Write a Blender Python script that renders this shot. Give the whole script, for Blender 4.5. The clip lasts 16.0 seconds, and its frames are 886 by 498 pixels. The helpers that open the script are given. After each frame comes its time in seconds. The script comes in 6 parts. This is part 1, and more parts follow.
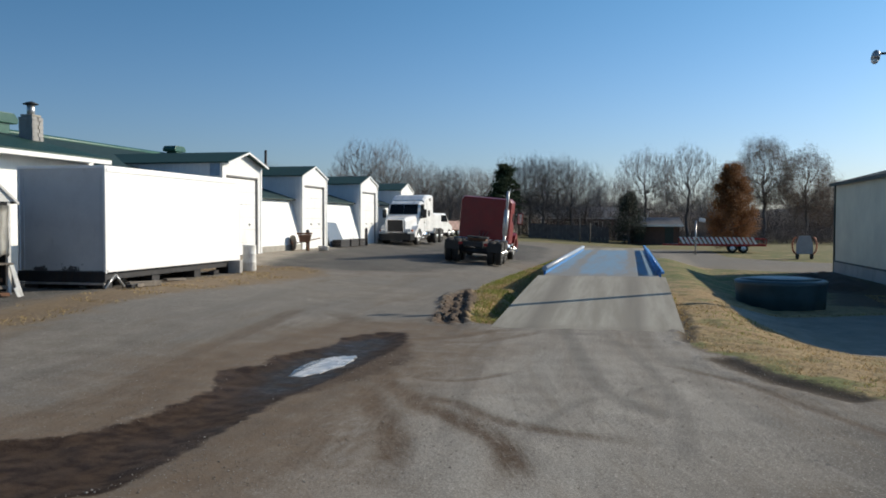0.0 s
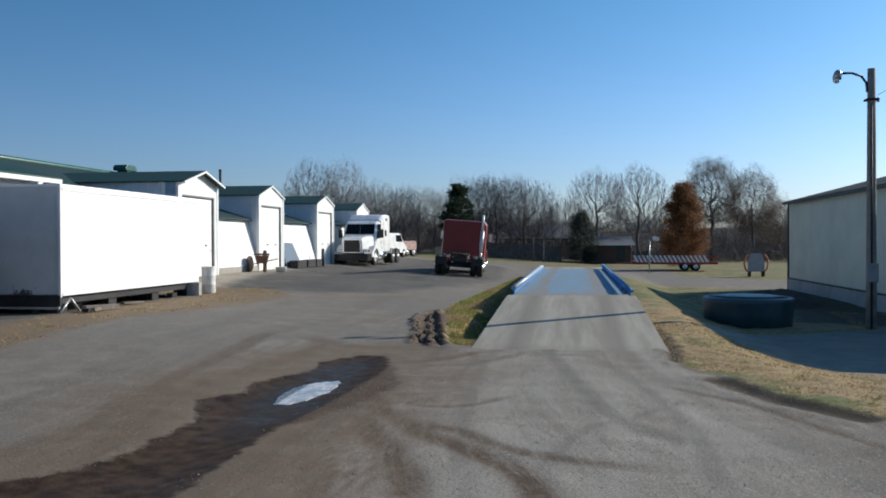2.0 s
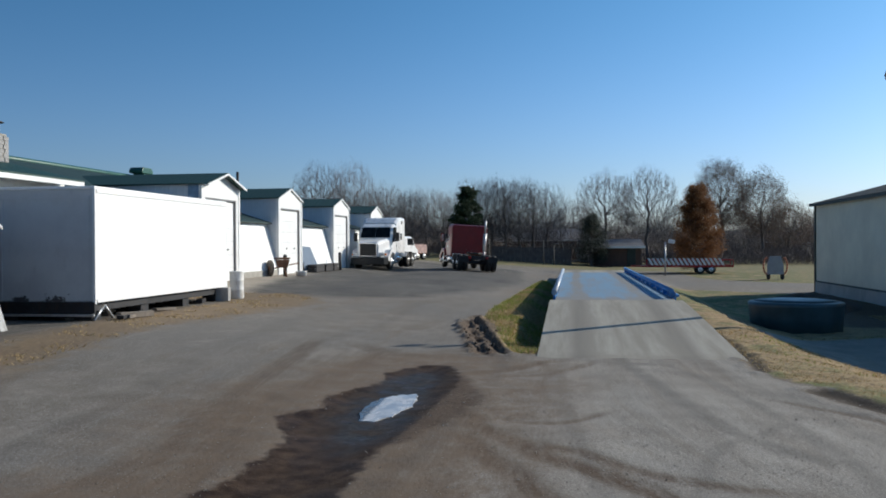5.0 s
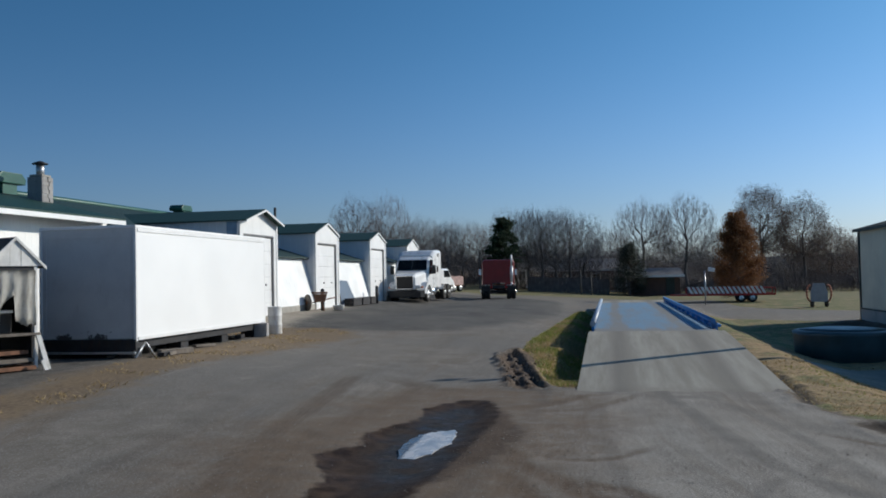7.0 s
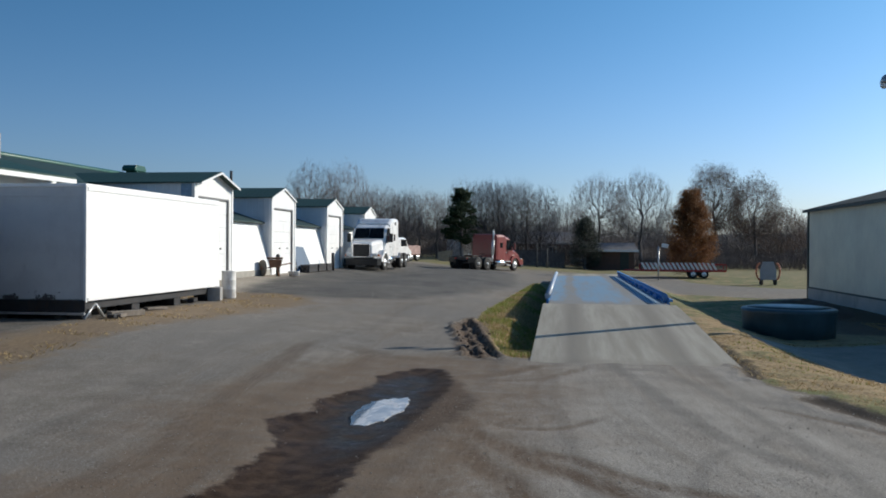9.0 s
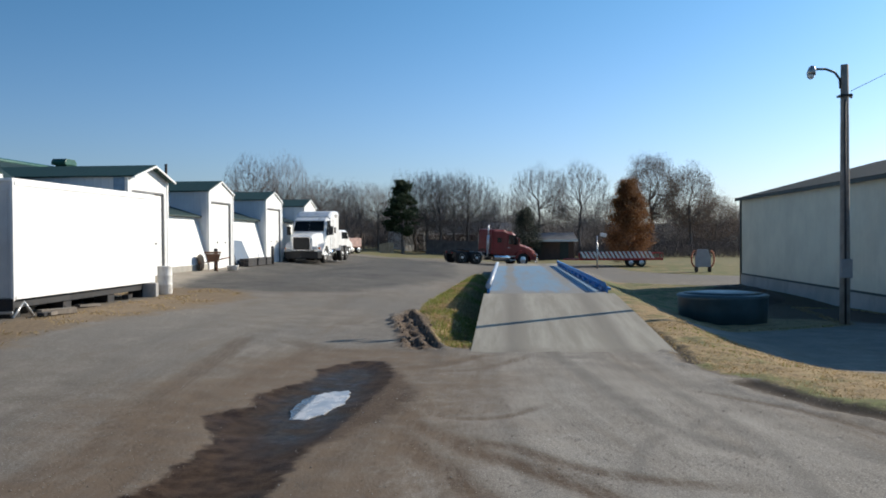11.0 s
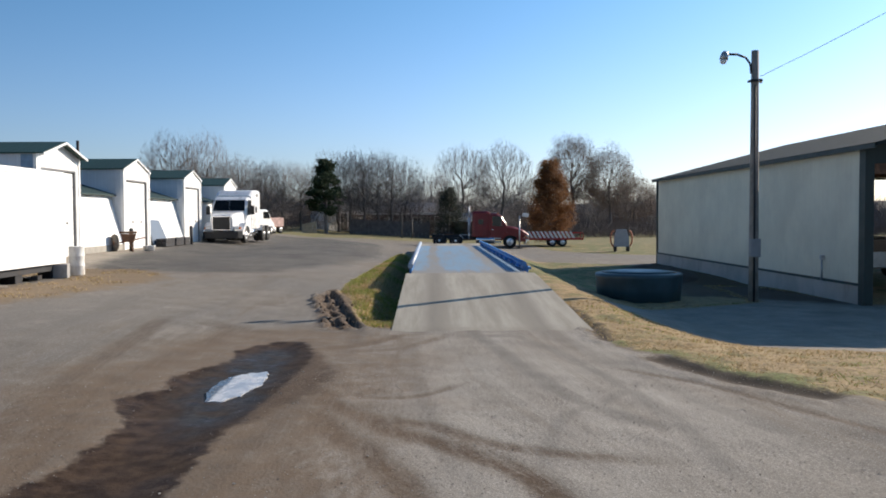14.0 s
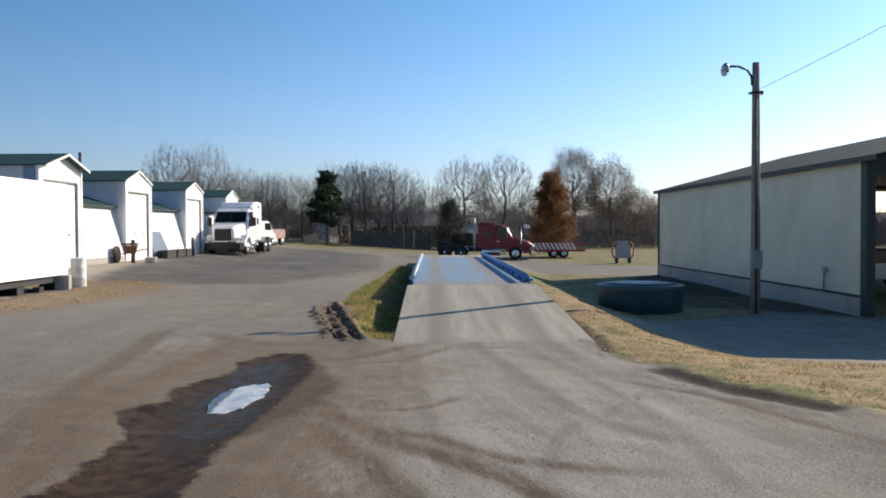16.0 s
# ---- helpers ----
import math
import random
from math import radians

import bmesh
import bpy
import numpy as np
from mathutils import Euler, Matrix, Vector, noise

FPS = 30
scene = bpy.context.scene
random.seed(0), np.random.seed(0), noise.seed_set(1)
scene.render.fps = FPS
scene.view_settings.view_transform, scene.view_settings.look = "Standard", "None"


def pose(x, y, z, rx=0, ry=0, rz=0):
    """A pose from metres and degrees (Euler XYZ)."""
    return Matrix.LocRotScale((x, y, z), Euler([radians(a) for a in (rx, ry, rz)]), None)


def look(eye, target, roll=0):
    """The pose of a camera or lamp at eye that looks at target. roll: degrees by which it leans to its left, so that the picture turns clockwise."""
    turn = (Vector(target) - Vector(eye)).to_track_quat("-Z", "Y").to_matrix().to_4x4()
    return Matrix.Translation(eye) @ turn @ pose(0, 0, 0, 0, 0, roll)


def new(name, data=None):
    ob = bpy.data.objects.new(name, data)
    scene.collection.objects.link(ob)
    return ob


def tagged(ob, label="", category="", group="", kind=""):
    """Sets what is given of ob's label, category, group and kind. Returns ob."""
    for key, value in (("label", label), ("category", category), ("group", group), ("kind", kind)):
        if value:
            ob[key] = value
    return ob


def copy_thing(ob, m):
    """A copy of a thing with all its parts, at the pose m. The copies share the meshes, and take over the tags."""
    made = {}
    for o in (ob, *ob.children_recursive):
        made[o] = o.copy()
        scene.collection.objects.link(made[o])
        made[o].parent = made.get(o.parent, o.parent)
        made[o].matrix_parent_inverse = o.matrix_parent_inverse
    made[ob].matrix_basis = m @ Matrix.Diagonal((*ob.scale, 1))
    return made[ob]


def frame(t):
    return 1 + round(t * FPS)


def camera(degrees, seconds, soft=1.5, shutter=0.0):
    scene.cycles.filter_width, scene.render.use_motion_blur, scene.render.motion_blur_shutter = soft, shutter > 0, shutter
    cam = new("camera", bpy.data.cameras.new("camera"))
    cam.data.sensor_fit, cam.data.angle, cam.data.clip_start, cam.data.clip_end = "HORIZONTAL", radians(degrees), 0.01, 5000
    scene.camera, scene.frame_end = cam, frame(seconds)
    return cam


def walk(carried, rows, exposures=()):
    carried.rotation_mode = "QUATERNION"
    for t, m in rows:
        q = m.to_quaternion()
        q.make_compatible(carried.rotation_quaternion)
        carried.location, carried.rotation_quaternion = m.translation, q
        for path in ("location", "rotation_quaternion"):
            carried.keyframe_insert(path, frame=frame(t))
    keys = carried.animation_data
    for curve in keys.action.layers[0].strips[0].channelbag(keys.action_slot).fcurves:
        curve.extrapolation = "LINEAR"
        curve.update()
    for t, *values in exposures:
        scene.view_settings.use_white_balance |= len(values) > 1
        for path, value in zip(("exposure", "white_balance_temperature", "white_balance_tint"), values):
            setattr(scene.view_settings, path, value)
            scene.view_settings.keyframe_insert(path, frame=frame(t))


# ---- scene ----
cam = camera(54.8, 16.0, soft=1.8)
PATH = [
    (0, (2.48, -2.444, 2.098), (2.054, -0.491, 2.033), 0.1),
    (0.5, (2.488, -2.439, 2.078), (2.068, -0.486, 1.996), -0.4),
    (1, (2.333, -2.265, 2.089), (1.904, -0.312, 2.042), -0.8),
    (1.5, (2.07, -2.207, 2.097), (1.748, -0.233, 2.09), -1.7),
    (2, (1.801, -2.081, 2.075), (1.494, -0.105, 2.057), -0.2),
    (2.5, (1.49, -1.871, 2.07), (1.135, 0.097, 2.081), -0.9),
    (3, (1.177, -1.804, 2.054), (0.816, 0.163, 2.061), -1.2),
    (5.3, (0.453, -1.477, 2.106), (0.154, 0.501, 2.095), -0.3),
    (5.5, (0.449, -1.48, 2.121), (0.11, 0.49, 2.127), 0.1),
    (6, (0.474, -1.477, 2.142), (0.052, 0.476, 2.215), -1.5),
    (6.5, (0.472, -1.442, 2.134), (0.049, 0.511, 2.212), -1.8),
    (7, (0.465, -1.447, 2.131), (0.081, 0.515, 2.195), -1.2),
    (7.5, (0.466, -1.431, 2.125), (0.1, 0.534, 2.187), -0.4),
    (8, (0.451, -1.415, 2.111), (0.115, 0.556, 2.131), -0.0),
    (10.5, (0.477, -1.394, 2.115), (0.278, 0.596, 2.098), -0.1),
    (11, (0.49, -1.368, 2.103), (0.339, 0.626, 2.076), -0.4),
    (11.5, (0.517, -1.362, 2.109), (0.404, 0.634, 2.061), -0.6),
    (12, (0.522, -1.356, 2.101), (0.448, 0.642, 2.048), -0.3),
    (12.5, (0.53, -1.338, 2.094), (0.492, 0.661, 2.031), -0.5),
    (13, (0.554, -1.351, 2.097), (0.536, 0.648, 2.028), -0.5),
    (13.5, (0.545, -1.353, 2.1), (0.552, 0.646, 2.026), -0.5),
    (14, (0.563, -1.375, 2.101), (0.588, 0.623, 2.026), -0.3),
    (14.5, (0.558, -1.351, 2.098), (0.595, 0.647, 2.027), -0.4),
    (15, (0.575, -1.365, 2.106), (0.614, 0.634, 2.041), -0.3),
    (15.5, (0.561, -1.355, 2.105), (0.586, 0.645, 2.057), -0.4),
    (16, (0.555, -1.374, 2.102), (0.577, 0.625, 2.054), -0.3),
]
walk(cam, [(t, look(eye, target, roll)) for t, eye, target, roll in PATH],
     exposures=[(0, 0.03, 6750, 10), (0.6, 0.06, 6480, 10), (2.5, 0.05, 6350, 10), (3.0, -0.05, 6350, 10), (4.5, -0.05, 6300, 10), (5.5, -0.07, 6250, 10), (6.0, -0.30, 6150, 10), (7.0, -0.37, 6150, 10), (8.0, -0.24, 6250, 10),
                (10.5, 0.13, 6550, 10), (12.0, 0.32, 6850, 14), (13.0, 0.40, 6950, 15), (16.0, 0.41, 6950, 15)])

# sun from ahead on the right, low winter noon
SUN_AZ, SUN_EL = radians(55.5), radians(24.7)
world = bpy.data.worlds.new("world")
scene.world = world
world.use_nodes = True
wn = world.node_tree.nodes
sky = wn.new("ShaderNodeTexSky")
sky.sky_type = "NISHITA"
sky.sun_disc = False
sky.sun_elevation, sky.sun_rotation = SUN_EL, SUN_AZ
sky.air_density, sky.dust_density, sky.ozone_density = 1.0, 0.8, 3.5
tint = wn.new("ShaderNodeMix")
tint.data_type, tint.blend_type = "RGBA", "MULTIPLY"
tint.inputs[0].default_value = 1.0
place = wn.new("ShaderNodeTexCoord")
split = wn.new("ShaderNodeSeparateXYZ")
up = wn.new("ShaderNodeMapRange")
up.interpolation_type = "SMOOTHSTEP"
up.inputs["From Min"].default_value, up.inputs["From Max"].default_value = -0.02, 0.34
haze = wn.new("ShaderNodeMix")
haze.data_type = "RGBA"
# clear winter air: deep blue overhead, whiter towards the horizon
haze.inputs[6].default_value, haze.inputs[7].default_value = (0.94, 1.05, 1.34, 1), (0.53, 0.94, 1.13, 1)
for a, b in ((place.outputs["Generated"], split.inputs[0]), (split.outputs[2], up.inputs["Value"]), (up.outputs[0], haze.inputs[0]), (haze.outputs[2], tint.inputs[7])):
    world.node_tree.links.new(a, b)
world.node_tree.links.new(sky.outputs[0], tint.inputs[6])
# thin haze scatters sunlight forward: the sky brightens smoothly towards the sun
toward = wn.new("ShaderNodeVectorMath")
toward.operation = "DOT_PRODUCT"
toward.inputs[1].default_value = (math.sin(SUN_AZ) * math.cos(SUN_EL), math.cos(SUN_AZ) * math.cos(SUN_EL), math.sin(SUN_EL))
glow = wn.new("ShaderNodeMapRange")
for i, v in enumerate((-0.3, 1.0, 0.071, 0.119)):
    glow.inputs[i + 1].default_value = v
world.node_tree.links.new(place.outputs["Generated"], toward.inputs[0])
world.node_tree.links.new(toward.outputs["Value"], glow.inputs[0])
world.node_tree.links.new(glow.outputs[0], wn["Background"].inputs[1])
world.node_tree.links.new(tint.outputs[2], wn["Background"].inputs[0])
sun = new("sun", bpy.data.lights.new("sun", "SUN"))
sun.data.energy, sun.data.angle, sun.data.color = 5.0, radians(0.5), (1.0, 0.91, 0.77)
SUN_DIR = Vector((math.sin(SUN_AZ) * math.cos(SUN_EL), math.cos(SUN_AZ) * math.cos(SUN_EL), math.sin(SUN_EL)))
sun.matrix_world = Matrix.Translation((0, 0, 60)) @ SUN_DIR.to_track_quat("Z", "Y").to_matrix().to_4x4()


# ---- materials ----
def srgb(r, g, b):
    return tuple((c / 255 / 12.92 if c < 10 else ((c / 255 + 0.055) / 1.055) ** 2.4) for c in (r, g, b)) + (1.0,)


class Nodes:
    """Short hand for a node tree."""

    def __init__(self, name):
        self.m = bpy.data.materials.new(name)
        self.m.use_nodes = True
        self.t = self.m.node_tree
        self.b = self.t.nodes["Principled BSDF"]
        self.co = None

    def node(self, kind, **inputs):
        n = self.t.nodes.new("ShaderNode" + kind)
        for key, value in inputs.items():
            k = key.replace("_", " ")
            self.put(n.inputs[int(k[1:]) if k[0] == "i" and k[1:].isdigit() else k], value)
        return n

    def put(self, socket, value):
        if isinstance(value, bpy.types.NodeSocket):
            self.t.links.new(value, socket)
        else:
            socket.default_value = value

    def coord(self, kind="Object"):
        return self.node("TexCoord").outputs[kind]

    def noise(self, scale, detail=4.0, rough=0.55, vec=None, dist=0.0):
        n = self.node("TexNoise", Scale=scale, Detail=detail, Roughness=rough, Distortion=dist)
        self.put(n.inputs["Vector"], vec if vec is not None else self.coord())
        return n.outputs["Fac"]

    def stretch(self, sx, sy, sz, vec=None):
        n = self.node("Mapping")
        self.put(n.inputs["Vector"], vec if vec is not None else self.coord())
        n.inputs["Scale"].default_value = (sx, sy, sz)
        return n.outputs[0]

    def range(self, v, a, b, lo=0.0, hi=1.0, smooth=True):
        n = self.node("MapRange")
        n.interpolation_type = "SMOOTHSTEP" if smooth else "LINEAR"
        for i, x in enumerate((v, a, b, lo, hi)):
            self.put(n.inputs[i], x)
        return n.outputs[0]

    def math(self, op, a, b=0.0):
        n = self.node("Math")
        n.operation = op
        self.put(n.inputs[0], a)
        self.put(n.inputs[1], b)
        return n.outputs[0]

    def mix(self, fac, a, b, blend="MIX"):
        n = self.node("Mix")
        n.data_type, n.blend_type = "RGBA", blend
        self.put(n.inputs[0], fac)
        self.put(n.inputs[6], a)
        self.put(n.inputs[7], b)
        return n.outputs[2]

    def bump(self, height, strength=0.3, distance=0.02, normal=None):
        n = self.node("Bump", Strength=strength, Distance=distance, Height=height)
        if normal is not None:
            self.put(n.inputs["Normal"], normal)
        self.put(self.b.inputs["Normal"], n.outputs[0])
        return n.outputs[0]

    def done(self, color, rough=0.6, metal=0.0, spec=None):
        self.put(self.b.inputs["Base Color"], color)
        self.put(self.b.inputs["Roughness"], rough)
        self.put(self.b.inputs["Metallic"], metal)
        if spec is not None:
            self.put(self.b.inputs["Specular IOR Level"], spec)
        return self.m


def scaled(c, f):
    return (min(1, c[0] * f), min(1, c[1] * f), min(1, c[2] * f), 1.0)


def surface(name, color, rough=0.6, metal=0.0, var=0.25, scale=3.0, dirt=None, dirt_amount=0.3, bump=0.1, fine=60.0, spec=None):
    """A worn surface: two scales of tone, stains of a dirt colour and fine relief."""
    n = Nodes(name)
    big, small = n.noise(scale, 5), n.noise(fine, 3)
    c = n.mix(n.range(big, 0.3, 0.7), scaled(color, 1 - var), scaled(color, 1 + var * 0.6))
    c = n.mix(n.range(small, 0.35, 0.75, 0, 0.35), c, scaled(color, 1 - 1.5 * var if var < 0.5 else 0.4))
    if dirt:
        stain = n.range(n.noise(scale * 0.7, 7, 0.68, n.stretch(1.7, 1.7, 0.6)), 0.52, 0.74, 0, dirt_amount)
        c = n.mix(stain, c, dirt)
    n.bump(small, bump, 0.01)
    r = n.range(big, 0.3, 0.7, max(0.05, rough - 0.08), min(1, rough + 0.08))
    return n.done(c, r, metal, spec)


def siding(name, color, pitch=0.23, axis="x", rough=0.55, dirt=None, depth=0.02, dirt_amount=0.25, spec=0.5):
    """Ribbed metal sheet, ribs at a pitch in metres along an axis of the world."""
    n = Nodes(name)
    co = n.node("NewGeometry").outputs["Position"]
    sep = n.node("SeparateXYZ")
    n.put(sep.inputs[0], co)
    v = sep.outputs["XYZ".index(axis.upper())]
    f = n.math("FRACT", n.math("DIVIDE", v, pitch))
    rib = n.math("MULTIPLY", n.range(f, 0.0, 0.08), n.range(f, 0.22, 0.3, 1, 0))
    big = n.noise(0.6, 6, 0.6, co)
    c = n.mix(n.range(big, 0.3, 0.7), scaled(color, 0.88), scaled(color, 1.06))
    c = n.mix(n.range(n.noise(2.2, 7, 0.7, n.stretch(1, 1, 0.25, co)), 0.5, 0.78, 0, dirt_amount), c, dirt or scaled(color, 0.5))
    n.bump(rib, 0.8, depth)
    return n.done(c, rough, 0.0, spec)


M = {}
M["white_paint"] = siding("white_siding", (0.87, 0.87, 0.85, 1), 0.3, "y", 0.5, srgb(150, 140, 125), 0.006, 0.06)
# the white siding again for walls turned from the sun, bluish shade in its colour
M["white_shaded"] = siding("white_siding_shaded", (0.66, 0.69, 0.72, 1), 0.3, "x", 0.5, srgb(150, 145, 140), 0.006, 0.08)
M["white_trim"] = surface("white_trim", (0.8, 0.8, 0.79, 1), 0.5, 0, 0.06, 2, srgb(150, 140, 125), 0.15, 0.05)
M["white_door"] = surface("white_door", (0.82, 0.82, 0.81, 1), 0.45, 0, 0.05, 1.5, srgb(160, 150, 135), 0.15, 0.03)
M["white_box"] = surface("white_box", (0.87, 0.87, 0.86, 1), 0.42, 0, 0.02, 0.8, srgb(170, 160, 145), 0.05, 0.02, 25)
# box end: white greyed to hold its shade, then real stains and peeling paint
n_ = Nodes("box_end_shaded")
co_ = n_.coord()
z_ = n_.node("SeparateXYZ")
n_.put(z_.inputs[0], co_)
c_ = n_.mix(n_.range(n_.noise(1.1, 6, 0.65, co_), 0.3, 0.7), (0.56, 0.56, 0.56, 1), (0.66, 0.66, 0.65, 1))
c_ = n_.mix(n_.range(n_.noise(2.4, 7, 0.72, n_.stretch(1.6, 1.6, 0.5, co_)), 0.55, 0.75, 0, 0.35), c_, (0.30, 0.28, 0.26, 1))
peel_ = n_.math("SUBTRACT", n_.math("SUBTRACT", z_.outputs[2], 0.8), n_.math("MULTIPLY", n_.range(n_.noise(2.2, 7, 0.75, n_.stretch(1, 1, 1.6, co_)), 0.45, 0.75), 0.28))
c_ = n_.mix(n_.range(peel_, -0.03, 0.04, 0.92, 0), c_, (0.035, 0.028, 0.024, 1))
M["box_end_shaded"] = n_.done(c_, 0.5)
M["green_roof"] = siding("green_roof", (0.005, 0.040, 0.030, 1), 0.3, "y", 0.6, (0.015, 0.05, 0.04, 1), 0.02)
M["green_roof_x"] = siding("green_roof_bay", (0.005, 0.040, 0.030, 1), 0.3, "x", 0.6, (0.015, 0.05, 0.04, 1), 0.02)
M["green_metal"] = surface("green_metal", (0.012, 0.09, 0.065, 1), 0.45, 0, 0.2, 3)
M["cream_siding"] = siding("cream_siding", (0.70, 0.67, 0.54, 1), 0.3, "y", 0.5, srgb(120, 110, 90), 0.006, 0.08)
M["grey_roof"] = siding("grey_roof", (0.038, 0.046, 0.044, 1), 0.3, "y", 0.8, (0.05, 0.05, 0.05, 1), 0.015, spec=0.08)
M["dark_roof"] = siding("dark_roof", (0.012, 0.038, 0.036, 1), 0.3, "y", 0.7, (0.02, 0.04, 0.04, 1), 0.02)
M["dark_trim"] = surface("dark_trim", (0.02, 0.035, 0.03, 1), 0.5)
M["concrete"] = surface("concrete", (0.36, 0.34, 0.30, 1), 0.85, 0, 0.22, 1.1, (0.16, 0.14, 0.12, 1), 0.5, 0.35, 90)
M["block"] = surface("block", (0.33, 0.32, 0.31, 1), 0.85, 0, 0.2, 2.0, (0.14, 0.12, 0.1, 1), 0.4, 0.3, 80)
M["footing"] = surface("footing_concrete", (0.46, 0.43, 0.39, 1), 0.9, 0, 0.2, 0.9, (0.20, 0.165, 0.13, 1), 0.6, 0.3, 70)
M["steel_dark"] = surface("steel_dark", (0.035, 0.035, 0.038, 1), 0.6, 0.3, 0.4, 4, (0.08, 0.04, 0.02, 1), 0.4)
M["black"] = surface("black_plastic", (0.012, 0.012, 0.013, 1), 0.5, 0, 0.3, 5)
M["rust"] = surface("rust", (0.24, 0.12, 0.07, 1), 0.85, 0.1, 0.4, 6, (0.05, 0.03, 0.02, 1), 0.5, 0.3)
M["galv"] = surface("galvanised", (0.45, 0.46, 0.47, 1), 0.4, 0.7, 0.2, 5)
M["track_grey"] = surface("track_grey", (0.22, 0.22, 0.22, 1), 0.5, 0.3)
M["pale_rail"] = surface("pale_rail", (0.36, 0.42, 0.5, 1), 0.4, 0, 0.2, 2, (0.12, 0.1, 0.09, 1), 0.3)
M["wood_grey"] = surface("weathered_wood", (0.2, 0.17, 0.14, 1), 0.85, 0, 0.35, 5, (0.08, 0.07, 0.06, 1), 0.5, 0.3)
M["pole_wood"] = surface("pole_wood", (0.30, 0.26, 0.225, 1), 0.85, 0, 0.3, 4, (0.10, 0.085, 0.07, 1), 0.4, 0.3)
M["blue_rail"] = surface("blue_paint", (0.05, 0.24, 0.58, 1), 0.4, 0, 0.2, 2, (0.12, 0.1, 0.09, 1), 0.3)


# ---- mesh helpers ----
def obj(name, bm, material, parent=None, label="", smooth=False):
    me = bpy.data.meshes.new(name)
    bm.normal_update()
    if smooth:
        for f in bm.faces:
            f.smooth = True
    bm.to_mesh(me)
    bm.free()
    for mt in material if isinstance(material, (list, tuple)) else [material]:
        me.materials.append(mt)
    ob = new(name, me)
    if parent is not None:
        ob.parent = parent
    if label:
        ob["label"] = label
    return ob


def part(name, bm, material, parent, label="", smooth=False):
    return obj(name, bm, material, parent, label, smooth)


def thing(name, label, category, at=Matrix(), group="", kind=""):
    e = new(name)
    e.empty_display_size = 0.2
    e.matrix_basis = at
    return tagged(e, label, category, group, kind)


def cuboid(bm, x0, x1, y0, y1, z0, z1, bevel=0.0, m=None):
    vs = [bm.verts.new((x, y, z)) for x in (x0, x1) for y in (y0, y1) for z in (z0, z1)]
    fs = [bm.faces.new([vs[i] for i in q]) for q in ((0, 1, 3, 2), (4, 6, 7, 5), (0, 4, 5, 1), (2, 3, 7, 6), (0, 2, 6, 4), (1, 5, 7, 3))]
    if m is not None:
        bmesh.ops.transform(bm, matrix=m, verts=vs)
    if bevel:
        es = {e for f in fs for e in f.edges}
        bmesh.ops.bevel(bm, geom=list(es), offset=bevel, segments=2, affect="EDGES", profile=0.6)
    return bm


def box(x0, x1, y0, y1, z0, z1, bevel=0.0, m=None):
    return cuboid(bmesh.new(), x0, x1, y0, y1, z0, z1, bevel, m)


def prism(bm, pts, y0, y1, axis="y", bevel=0.0):
    """A polygon pts (a, b) drawn out along an axis."""
    def place(a, b, c):
        return {"y": (a, c, b), "x": (c, a, b), "z": (a, b, c)}[axis]
    v0 = [bm.verts.new(place(a, b, y0)) for a, b in pts]
    v1 = [bm.verts.new(place(a, b, y1)) for a, b in pts]
    n = len(pts)
    fs = [bm.faces.new(v0), bm.faces.new(v1[::-1])]
    fs += [bm.faces.new((v0[i], v1[i], v1[(i + 1) % n], v0[(i + 1) % n])) for i in range(n)]
    bmesh.ops.recalc_face_normals(bm, faces=fs)
    if bevel:
        bmesh.ops.bevel(bm, geom=list({e for f in fs for e in f.edges}), offset=bevel, segments=2, affect="EDGES", profile=0.6)
    return bm


def tube(bm, a, b, r0, r1=None, sides=10, caps=True):
    """A tapered round bar from a to b."""
    a, b = Vector(a), Vector(b)
    r1 = r0 if r1 is None else r1
    q = (b - a).to_track_quat("Z", "Y")
    rings = []
    for p, r in ((a, r0), (b, r1)):
        rings.append([bm.verts.new(p + q @ Vector((r * math.cos(2 * math.pi * i / sides), r * math.sin(2 * math.pi * i / sides), 0))) for i in range(sides)])
    for i in range(sides):
        f = bm.faces.new((rings[0][i], rings[0][(i + 1) % sides], rings[1][(i + 1) % sides], rings[1][i]))
        f.smooth = True
    if caps:
        bm.faces.new(rings[0][::-1])
        bm.faces.new(rings[1])
    return bm


def lathe(bm, rows, sides=20, m=None):
    """Rings of (radius, z) joined to a turned body."""
    rings, made = [], []
    for r, z in rows:
        ring = [bm.verts.new((r * math.cos(2 * math.pi * i / sides), r * math.sin(2 * math.pi * i / sides), z)) for i in range(sides)]
        rings.append(ring)
        made += ring
    for r0, r1 in zip(rings, rings[1:]):
        for i in range(sides):
            f = bm.faces.new((r0[i], r0[(i + 1) % sides], r1[(i + 1) % sides], r1[i]))
            f.smooth = True
    bm.faces.new(rings[0][::-1])
    bm.faces.new(rings[-1])
    if m is not None:
        bmesh.ops.transform(bm, matrix=m, verts=made)
    return bm


# ---- ground ----
def sm(v):
    v = np.clip(v, 0, 1)
    return v * v * (3 - 2 * v)


